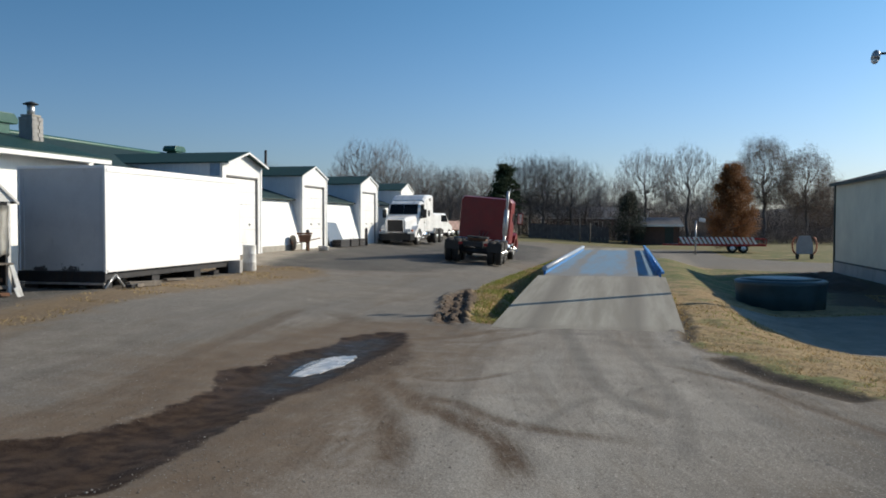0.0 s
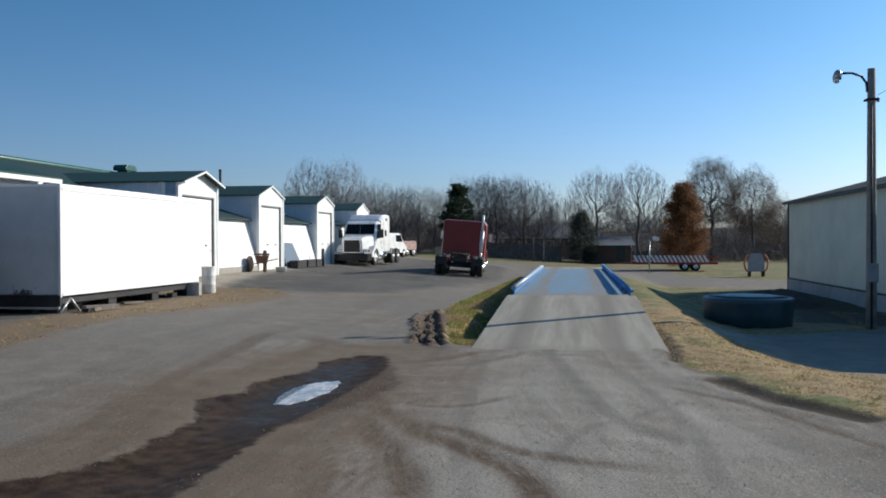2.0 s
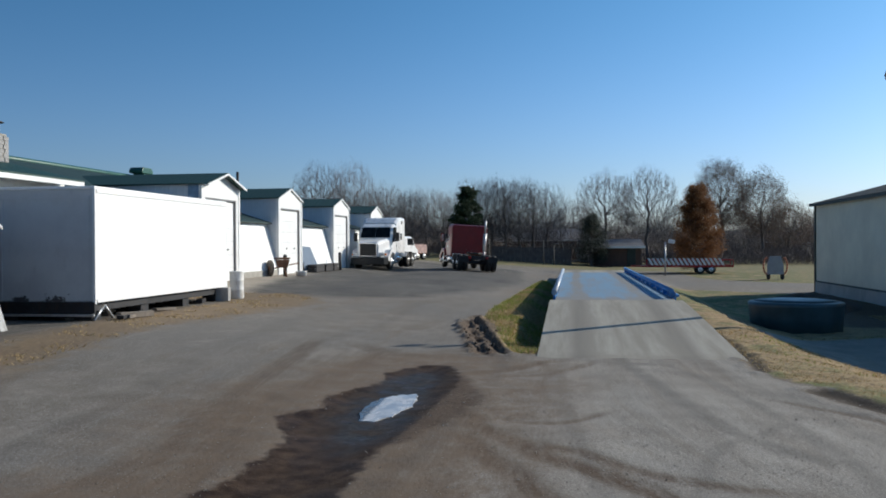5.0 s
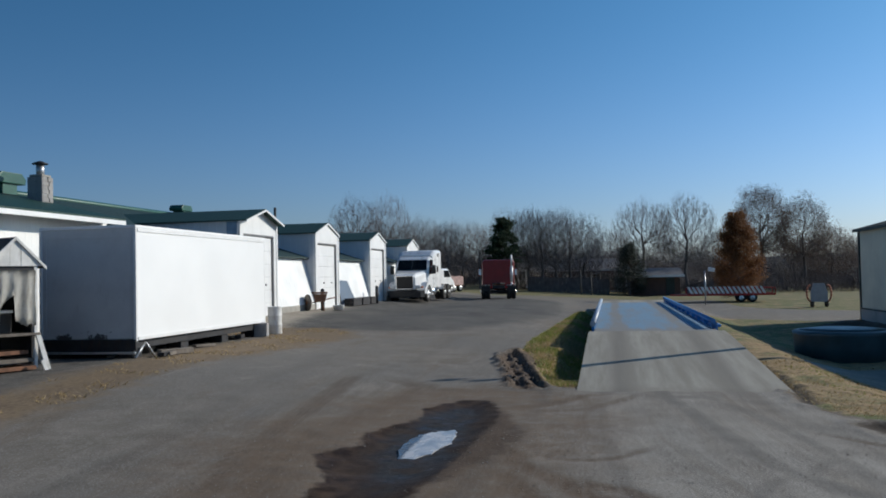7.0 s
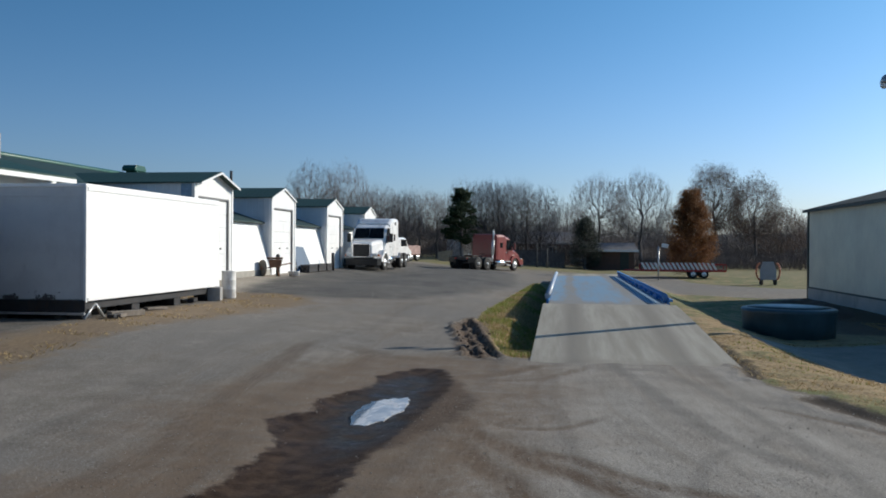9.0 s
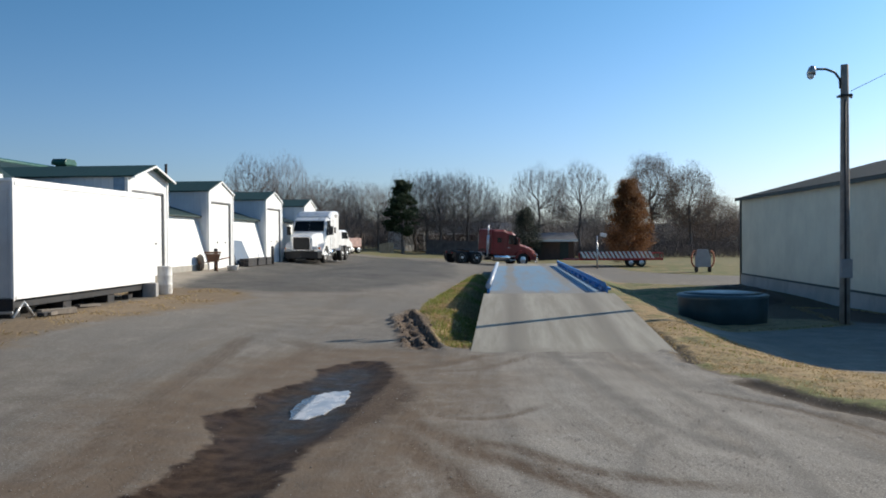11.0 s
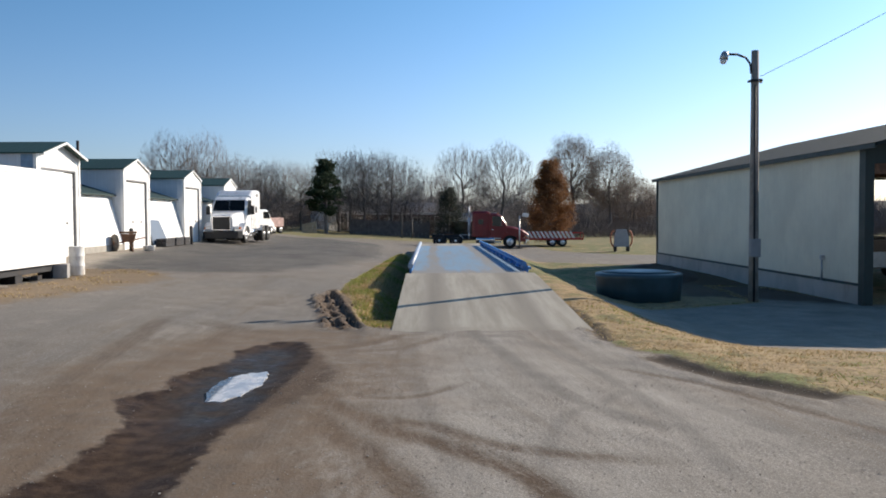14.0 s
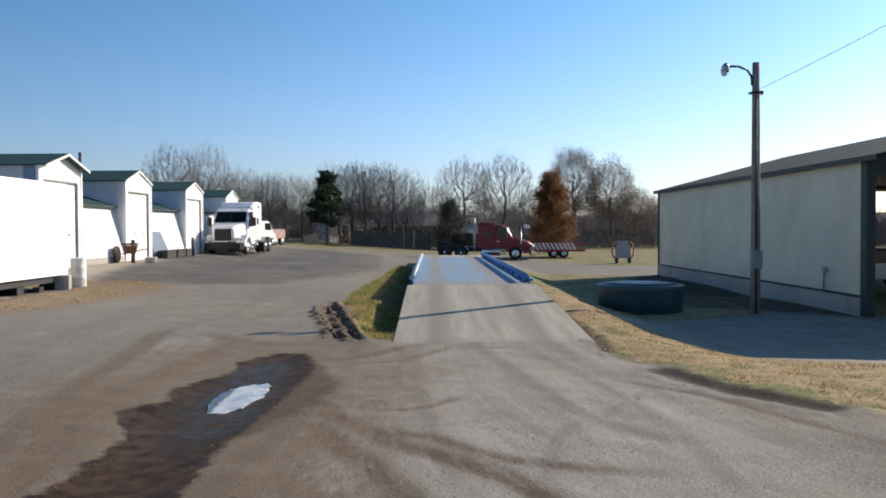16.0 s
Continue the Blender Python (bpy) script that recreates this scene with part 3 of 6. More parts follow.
    edge = n.math("ADD", n.range(spot.outputs[1], 23, 32, 0, 0.12), n.math("MULTIPLY", n.range(attr("lawn"), 0.1, 1.3, 0.13, 0), n.range(spot.outputs[1], 11.5, 14, 1, 0)))
    turf = n.mix(n.range(n.math("ADD", n.noise(0.8, 7, 0.75, co), edge), 0.50, 0.66, 0, 0.9), tan, green)
    turf = n.mix(n.range(n.noise(3.2, 6, 0.75, co), 0.55, 0.68, 0, 0.5), turf, (0.46, 0.35, 0.20, 1))
    turf = n.mix(n.range(n.noise(7, 6, 0.75, co), 0.48, 0.64, 0, 0.75), turf, (0.085, 0.06, 0.034, 1))
    c = n.mix(zone("lawn", 0.07, 0.34, 3.4), c, turf)
    sp = n.node("SeparateXYZ")
    n.put(sp.inputs[0], co)
    c = n.mix(n.range(sp.outputs[1], 68, 84, 0, 0.5), c, (0.19, 0.165, 0.085, 1))
    c = n.mix(n.range(sp.outputs[1], 135, 165), c, (0.055, 0.045, 0.035, 1))
    c = n.mix(n.math("MULTIPLY", zone("dry", 0.5, 0.95, 1.4), 0.9), c, n.mix(n.range(pebble, 0.3, 0.7), n.mix(n.range(n.noise(1.7, 6, 0.7, co), 0.4, 0.62), (0.095, 0.066, 0.042, 1), (0.15, 0.106, 0.06, 1)), (0.255, 0.18, 0.105, 1)))
    c = n.mix(n.math("MULTIPLY", zone("litter", 0.4, 0.6, 1.4), 0.9), c, n.mix(n.range(pebble, 0.3, 0.7), (0.045, 0.030, 0.02, 1), (0.11, 0.075, 0.05, 1)))
    mud = zone("mud", 0.12, 0.25, 3)
    c = n.mix(mud, c, n.mix(n.range(pebble, 0.35, 0.65), (0.06, 0.042, 0.03, 1), (0.15, 0.11, 0.08, 1)))
    rt = n.node("Attribute")
    rt.attribute_name = "rut"
    c = n.mix(n.range(n.math("ADD", rt.outputs["Fac"], n.math("MULTIPLY", pebble, 0.4)), 0.36, 0.6, 0.95, 0), c, (0.042, 0.029, 0.019, 1))
    h = n.math("ADD", n.math("MULTIPLY", grit, 0.5), n.math("MULTIPLY", pebble, 1.0))
    n.bump(n.math("ADD", h, n.math("MULTIPLY", vor.outputs["Distance"], 0.35)), 0.3, 0.02)
    rough = n.math("SUBTRACT", n.math("SUBTRACT", 0.95, n.math("MULTIPLY", wet, n.range(mid, 0.42, 0.62, 0.3, 0.08))), n.math("MULTIPLY", core, n.range(n.noise(2.6, 5, 0.65, co), 0.48, 0.62, 0.02, 0.25)))
    return n.done(c, rough, 0.0, n.math("ADD", n.range(wet, 0, 1, 0.25, 0.11), n.math("MULTIPLY", core, 0.06)))


ground()


# ---- truck scale ----
DECK_Z, Y0, Y1, Y2 = 0.47, 14.1, 23.4, 47.1
n_ = Nodes("ramp_concrete")
co_ = n_.node("NewGeometry").outputs["Position"]
a_, b_ = n_.noise(0.6, 7, 0.68, n_.stretch(5, 0.35, 1, co_)), n_.noise(45, 4, 0.7, co_)
c_ = n_.mix(n_.range(a_, 0.3, 0.7), (0.235, 0.215, 0.172, 1), (0.36, 0.335, 0.278, 1))
c_ = n_.mix(n_.range(b_, 0.5, 0.75, 0, 0.5), c_, (0.17, 0.155, 0.135, 1))
sy_ = n_.node("SeparateXYZ")
n_.put(sy_.inputs[0], co_)
near_ = n_.range(n_.math("ADD", sy_.outputs[1], n_.math("MULTIPLY", n_.noise(1.2, 6, 0.7, co_), 3.0)), 15.2, 16.6, 0.9, 0)
c_ = n_.mix(near_, c_, (0.235, 0.208, 0.168, 1))
tyre_ = n_.math("ABSOLUTE", n_.math("SUBTRACT", n_.math("ABSOLUTE", n_.math("SUBTRACT", sy_.outputs[0], 1.6)), 0.98))
c_ = n_.mix(n_.math("MULTIPLY", n_.range(tyre_, 0.05, 0.4, 1.0, 0), n_.range(a_, 0.3, 0.6, 0.35, 0.8)), c_, (0.155, 0.137, 0.112, 1))
n_.bump(b_, 0.3, 0.01)
M["ramp"] = n_.done(c_, 0.9)
n_ = Nodes("deck_paint")
co_ = n_.node("NewGeometry").outputs["Position"]
sx_ = n_.node("SeparateXYZ")
n_.put(sx_.inputs[0], co_)
# tyres have worn the blue paint off along two wheel paths
lane = n_.math("ABSOLUTE", n_.math("SUBTRACT", n_.math("ABSOLUTE", n_.math("SUBTRACT", sx_.outputs[0], 1.6)), 0.98))
wear = n_.math("ADD", n_.range(lane, 0.03, 0.35, 0.32, 0.0), n_.noise(0.7, 7, 0.7, n_.stretch(3.5, 0.3, 1, co_)))
wear = n_.math("ADD", wear, n_.range(sx_.outputs[1], 23.4, 25.6, 0.28, 0.0))
c_ = n_.mix(n_.range(wear, 0.40, 0.82), (0.15, 0.262, 0.37, 1), (0.215, 0.205, 0.185, 1))
c_ = n_.mix(n_.range(n_.noise(30, 4, 0.7, co_), 0.55, 0.75, 0, 0.45), c_, (0.14, 0.14, 0.14, 1))
M["deck"] = n_.done(c_, 0.75)


def truck_scale():
    t = thing("truck_scale", "blue painted truck scale with worn deck and concrete ramp", "truck scale")
    bm = bmesh.new()
    rows = [(Y0 - 0.25, -0.03), (Y0 + 0.5, 0.022), (Y0 + 1.2, 0.055), (Y0 + 5, 0.27), (Y1 - 1.2, 0.43), (Y1 - 0.02, DECK_Z)]
    prev = None
    for y, z in rows:
        ring = [bm.verts.new(p) for p in ((-0.2, y, z), (3.52, y, z), (3.52, y, -0.5), (-0.2, y, -0.5))]
        if prev:
            for i in range(4):
                bm.faces.new((prev[i], prev[(i + 1) % 4], ring[(i + 1) % 4], ring[i]))
        else:
            bm.faces.new(ring)
        prev = ring
    bm.faces.new(prev[::-1])
    bmesh.ops.recalc_face_normals(bm, faces=bm.faces)
    part("ramp", bm, M["ramp"], t, "sloping grey concrete approach ramp")
    step = (Y2 - Y1) / 4
    for i in range(4):
        part("deck_plate", box(-0.05, 3.35, Y1 + i * step + 0.008, Y1 + (i + 1) * step - 0.008, DECK_Z - 0.35, DECK_Z, 0.01), M["deck"], t)
    part("ramp", box(-0.2, 3.52, Y2 + 0.03, Y2 + 4.5, -0.6, DECK_Z - 0.02), M["ramp"], t)
    bm = bmesh.new()
    tube(bm, (-0.10, Y1 + 0.9, DECK_Z + 0.16), (-0.10, Y2, DECK_Z + 0.16), 0.085, sides=12)
    part("guide_rail", bm, M["pale_rail"], t, "round pale blue guide rail")
    part("kerb_plate", box(-0.13, -0.06, Y1 + 0.9, Y2, DECK_Z - 0.34, DECK_Z + 0.09), M["blue_rail"], t)
    part("kerb_plate", box(3.36, 3.43, Y1 + 0.7, Y2, DECK_Z - 0.34, DECK_Z + 0.05), M["blue_rail"], t)
    bm = bmesh.new()
    cuboid(bm, 3.40, 3.52, Y1 + 0.7, Y2, DECK_Z + 0.05, DECK_Z + 0.12, 0.01)
    part("side_channel", bm, M["blue_rail"], t)
    part("guide_rail", tube(bmesh.new(), (3.30, Y1 + 0.7, DECK_Z + 0.22), (3.30, Y2, DECK_Z + 0.22), 0.075, sides=12), M["blue_rail"], t)
    for i in range(12):
        y = Y1 + 0.9 + i * (Y2 - Y1 - 1.1) / 11
        part("rail_bracket", prism(bmesh.new(), [(3.28, DECK_Z), (3.50, DECK_Z + 0.06), (3.38, DECK_Z + 0.22), (3.25, DECK_Z + 0.22)], y - 0.03, y + 0.03), M["blue_rail"], t)
    return t


truck_scale()

# ---- sheds ----
FACE_X, LOW_X, RIDGE_X = -13.36, -13.95, -21.0
BAYS = [(30.8, 1.8, 4.47, 4.93), (39.2, 1.72, 4.38, 4.87), (48.6, 1.72, 4.38, 4.84), (57.9, 1.72, 4.32, 4.8)]
ROOF_LOW, ROOF_TOP, WING_Y = 3.15, 5.5, 25.9


def roof_z(x):
    return ROOF_LOW + (LOW_X + 0.25 - x) * (ROOF_TOP - ROOF_LOW) / (LOW_X + 0.25 - RIDGE_X)


def slab(bm, a, b, c, d, thick):
    """A sheet through four corners with a thickness below it."""
    top = [bm.verts.new(p) for p in (a, b, c, d)]
    low = [bm.verts.new((p[0], p[1], p[2] - thick)) for p in (a, b, c, d)]
    fs = [bm.faces.new(top), bm.faces.new(low[::-1])] + [bm.faces.new((top[i], low[i], low[(i + 1) % 4], top[(i + 1) % 4])) for i in range(4)]
    bmesh.ops.recalc_face_normals(bm, faces=fs)
    return bm


def shed_row():
    h = thing("shed_building", "long white metal shed with green roof and gabled truck bays", "building")
    base = 0.62
    # long wall between the bays
    edges = [WING_Y + 0.02]
    for yc, hw, _, _ in BAYS:
        edges += [yc - hw, yc + hw]
    edges.append(66.0)
    for a, b in zip(edges[::2], edges[1::2]):
        if b - a > 0.4:
            part("wall", slab(bmesh.new(), (FACE_X - 0.06, a + 0.002, base + 0.34), (FACE_X - 0.06, b - 0.002, base + 0.34), (LOW_X, b - 0.002, ROOF_LOW), (LOW_X, a + 0.002, ROOF_LOW), 0.14), M["white_paint"], h, "white battered wall leaning back to the eave")
            part("footing", box(FACE_X - 0.4, FACE_X - 0.02, a + 0.002, b - 0.002, base - 0.5, base + 0.335, 0.01), M["concrete"], h)
    part("roof", slab(bmesh.new(), (LOW_X + 0.25, WING_Y + 0.02, ROOF_LOW + 0.02), (LOW_X + 0.25, 66, ROOF_LOW + 0.02), (RIDGE_X, 66, ROOF_TOP), (RIDGE_X, WING_Y + 0.02, ROOF_TOP), 0.06), M["dark_roof"], h)
    part("roof", slab(bmesh.new(), (RIDGE_X, 4, ROOF_TOP), (RIDGE_X, 66, ROOF_TOP), (RIDGE_X - 7, 66, 3.2), (RIDGE_X - 7, 4, 3.2), 0.06), M["green_roof"], h)
    # near wing with a higher eave
    wx = -17.0
    part("roof", slab(bmesh.new(), (wx + 0.75, 4, roof_z(wx) + 0.16), (wx + 0.75, WING_Y, roof_z(wx) + 0.16), (RIDGE_X, WING_Y, ROOF_TOP), (RIDGE_X, 4, ROOF_TOP), 0.06), M["green_roof"], h)
    part("eave_board", box(wx + 0.70, wx + 0.76, 4, WING_Y, roof_z(wx) - 0.05, roof_z(wx) + 0.10), M["white_trim"], h)
    part("wall", box(wx - 0.2, wx, 4, WING_Y + 0.02, 0.0, roof_z(wx) + 0.15), M["white_paint"], h)
    part("wall", box(wx, LOW_X - 0.2, WING_Y + 0.04, WING_Y + 0.2, 0.0, ROOF_LOW), M["white_shaded"], h)
    part("wall", box(RIDGE_X - 6.8, wx - 0.2, 4.0, 4.2, 0, 3.3), M["white_shaded"], h)
    part("wall", box(RIDGE_X - 6.8, LOW_X, 65.8, 66.0, 0, 3.2), M["white_shaded"], h)
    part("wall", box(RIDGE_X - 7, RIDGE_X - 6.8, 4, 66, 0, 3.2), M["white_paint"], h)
    for k, (yc, hw, ev, pk) in enumerate(BAYS):
        back = RIDGE_X + (1.2 if k else 0.5)
        over = 0.3 if k == 0 else 0.05
        part("bay_side_wall", prism(bmesh.new(), [(FACE_X - 0.142, base - 0.4), (FACE_X - 0.142, ev), (back, ev), (back, roof_z(back) - 0.2), (LOW_X, ROOF_LOW - 0.2), (LOW_X, base - 0.4)], yc - hw, yc - hw + 0.12), M["white_shaded"], h)
        part("bay_side_wall", prism(bmesh.new(), [(FACE_X - 0.142, base - 0.4), (FACE_X - 0.142, ev), (back, ev), (back, roof_z(back) - 0.2), (LOW_X, ROOF_LOW - 0.2), (LOW_X, base - 0.4)], yc + hw - 0.12, yc + hw), M["white_shaded"], h)
        # front with its opening
        dw, dh = hw - 0.3, 3.88 if k else 3.95
        part("gable", prism(bmesh.new(), [(yc - hw, dh), (yc + hw, dh), (yc + hw, ev), (yc, pk), (yc - hw, ev)], FACE_X - 0.14, FACE_X, "x"), M["white_trim"], h)
        for s in (-1, 1):
            a, b = sorted((yc + s * hw, yc + s * dw))
            part("jamb", box(FACE_X - 0.14, FACE_X, a, b, base - 0.3, dh), M["white_trim"], h)
            part("corner_trim", box(FACE_X, FACE_X + 0.025, yc + s * hw - 0.07, yc + s * hw + 0.07, base - 0.1, ev), M["white_trim"], h)
            part("door_track", box(FACE_X - 0.16, FACE_X - 0.02, *sorted((yc + s * dw, yc + s * (dw - 0.05))), base, dh - 0.01), M["track_grey"], h)
        part("lintel", box(FACE_X - 0.15, FACE_X - 0.02, yc - dw + 0.05, yc + dw - 0.05, dh - 0.06, dh), M["track_grey"], h)
        door = thing("bay_door", "closed white overhead door", "door")
        door.parent = h
        n = 6
        for i in range(n):
            z0 = base + 0.03 + i * (dh - 0.1 - base - 0.03) / n
            part("door_panel", box(FACE_X - 0.15, FACE_X - 0.095, yc - dw + 0.02, yc + dw - 0.02, z0 + 0.006, z0 + (dh - 0.13 - base) / n, 0.008), M["white_door"], door)
        for s in (-0.25, 0.55):
            part("handle", box(FACE_X - 0.095, FACE_X - 0.06, yc + s * dw - 0.05, yc + s * dw + 0.05, base + 1.28, base + 1.35, 0.01), M["black"], door)
        for s in (-1, 1):
            part("bay_roof", slab(bmesh.new(), (FACE_X + over, yc, pk + 0.05), (FACE_X + over, yc + s * (hw + 0.12), ev - 0.02), (back - 1, yc + s * (hw + 0.12), ev - 0.02), (back - 1, yc, pk + 0.05), 0.045), M["green_roof_x"], h)
            part("rake_board", slab(bmesh.new(), (FACE_X + over + 0.03, yc, pk + 0.03), (FACE_X + over + 0.03, yc + s * (hw + 0.12), ev - 0.04), (FACE_X + over, yc + s * (hw + 0.12), ev - 0.04), (FACE_X + over, yc, pk + 0.03), 0.075), M["white_trim"], h)
        if k == 0:
            part("vent_louvre", box(-13.9, -13.48, yc - hw - 0.03, yc - hw, 3.9, 4.4), surface("blue_vent", (0.2, 0.32, 0.45, 1), 0.5), h)
    part("ridge_cap", tube(bmesh.new(), (RIDGE_X, 4, ROOF_TOP), (RIDGE_X, 66, ROOF_TOP), 0.12, sides=8), M["green_metal"], h)
    return h


shed_row()


def roof_vent(x, y, z, s=1.0):
    t = thing("roof_vent", "green metal turbine housing on the shed roof", "roof vent", pose(x, y, z))
    part("base", box(-0.4 * s, 0.4 * s, -0.4 * s, 0.4 * s, -0.3, 0.35 * s, 0.02), M["green_metal"], t)
    bm = bmesh.new()
    prism(bm, [(-0.75 * s, 0.3 * s), (0.75 * s, 0.3 * s), (0.8 * s, 0.5 * s), (0.55 * s, 0.72 * s), (-0.55 * s, 0.72 * s), (-0.8 * s, 0.5 * s)], -0.5 * s, 0.5 * s, "x", 0.03)
    part("hood", bm, M["green_metal"], t)


roof_vent(-21.0, 25.6, 5.5, 0.95)
roof_vent(-20.6, 38.0, 5.45, 0.7)


def chimney():
    t = thing("chimney", "weathered brick chimney with a metal flue cap", "chimney", pose(-19.4, 25.6, 0) @ Matrix.Diagonal((0.88, 0.88, 1, 1)))
    part("shaft", box(-0.31, 0.31, -0.31, 0.31, 4.6, 5.93), M["concrete"], t)
    rnd = random.Random(2)
    for k in range(9):
        z = 4.62 + k * 0.148
        for s in (-1, 1):
            for q in range(2):
                a = -0.34 + q * 0.34 + (0.08 if k % 2 else -0.0) * (1 if q else 0)
                b = 0.34 if q else (0.08 if k % 2 else 0.0)
                e = rnd.uniform(0.0, 0.012)
                part("block", box(a + 0.006, b - 0.006, *sorted((s * 0.30, s * (0.335 + e))), z, z + 0.138), M["block"], t)
                part("block", box(*sorted((s * 0.30, s * (0.335 + e))), a + 0.04, b - 0.04, z, z + 0.138), M["block"], t)
    part("crown", box(-0.29, 0.29, -0.29, 0.29, 5.95, 6.04, 0.03), M["concrete"], t)
    part("flue", lathe(bmesh.new(), [(0.16, 6.0), (0.16, 6.4)], 14), M["galv"], t)
    part("cap", lathe(bmesh.new(), [(0.3, 6.42), (0.32, 6.45), (0.05, 6.54)], 14), M["steel_dark"], t)


chimney()
t_ = thing("vent_pipe", "thin dark vent pipe on the shed roof", "pipe", pose(-16.42, 40, 0))
part("pipe", tube(bmesh.new(), (0, 0, 3.6), (0, 0, 5.85), 0.07), M["steel_dark"], t_)


# ---- box body on blocks ----
def storage_box():
    x1, x0, y0, y1, z0, z1 = -10.5, -13.05, 16.9, 24.55, 0.8, 3.5
    t = thing("storage_box", "white van body used for storage, raised on blocks", "storage box")
    part("side_panel", box(x1 - 0.05, x1, y0 + 0.06, y1 - 0.06, z0, z1 - 0.07), M["white_box"], t)
    part("side_panel", box(x0, x0 + 0.05, y0 + 0.06, y1 - 0.06, z0, z1 - 0.07), M["white_box"], t)
    part("end_panel", box(x0 + 0.05, x1 - 0.05, y0 + 0.03, y0 + 0.08, z0, z1 - 0.07), M["box_end_shaded"], t, "scuffed white end panel with its shade greyed into the colour")
    part("end_panel", box(x0 + 0.05, x1 - 0.05, y1 - 0.08, y1 - 0.03, z0, z1 - 0.07), M["box_end_shaded"], t)
    part("roof", box(x0, x1, y0, y1, z1 - 0.07, z1, 0.02), M["white_box"], t)
    for x in (x0, x1 - 0.06):
        for y in (y0, y1 - 0.06):
            part("corner_post", box(x - 0.004, x + 0.064, y - 0.004, y + 0.064, z0 - 0.05, z1 - 0.07, 0.012), M["white_trim"], t)
    part("floor_frame", box(x0 + 0.1, x1 - 0.1, y0 + 0.06, y1 - 0.06, z0 - 0.22, z0), M["steel_dark"], t)
    # added dark board along the rear, standing in for the shade under the box
    part("shade_board", box(x0 + 0.1, x0 + 0.14, y0 + 0.2, y1 - 0.2, 0.25, z0 - 0.22), M["steel_dark"], t)
    part("sill", box(x0, x1, y0 - 0.03, y0 + 0.04, z0 - 0.27, z0 - 0.004, 0.01), M["steel_dark"], t, "dark rotten sill with peeling paint")
    part("bumper_bar", box(x0 + 0.1, x1 + 0.02, y0 - 0.1, y0 - 0.05, z0 - 0.34, z0 - 0.28, 0.01), M["galv"], t)
    for z in (z1 - 0.30,):
        part("end_rail", box(x0 + 0.18, x1 - 0.18, y0 + 0.012, y0 + 0.028, z, z + 0.05, 0.004), M["box_end_shaded"], t)
    for x in (x0 + 0.14, x1 - 0.18):
        part("end_stile", box(x, x + 0.038, y0 + 0.012, y0 + 0.028, z0 + 0.02, z1 - 0.24, 0.004), M["box_end_shaded"], t)
    part("top_rail", box(x1 + 0.001, x1 + 0.02, y0 + 0.07, y1 - 0.07, z1 - 0.16, z1 - 0.075, 0.004), M["white_trim"], t)
    part("bottom_rail", box(x1 + 0.001, x1 + 0.02, y0 + 0.07, y1 - 0.07, z0 - 0.02, z0 + 0.06, 0.004), M["white_trim"], t)
    g = gz(x1, y0)
    bm = bmesh.new()
    tube(bm, (x1 - 0.1, y0 + 0.1, g), (x1 - 0.1, y0 + 0.55, z0 - 0.1), 0.035, sides=8)
    tube(bm, (x1 - 0.1, y0 + 0.95, g), (x1 - 0.1, y0 + 0.55, z0 - 0.1), 0.035, sides=8)
    part("leg", bm, M["galv"], t)
    # supports coloured near black, so the underside's shade is in their colour
    for x in (x0 + 0.3, x1 - 0.35):
        for y in (y0 + 0.3, y0 + 2.6, y0 + 5, y1 - 0.5):
            part("support_block", box(x - 0.2, x + 0.2, y - 0.2, y + 0.2, gz(x, y) - 0.05, z0 - 0.16, 0.02), M["steel_dark"], t)


storage_box()


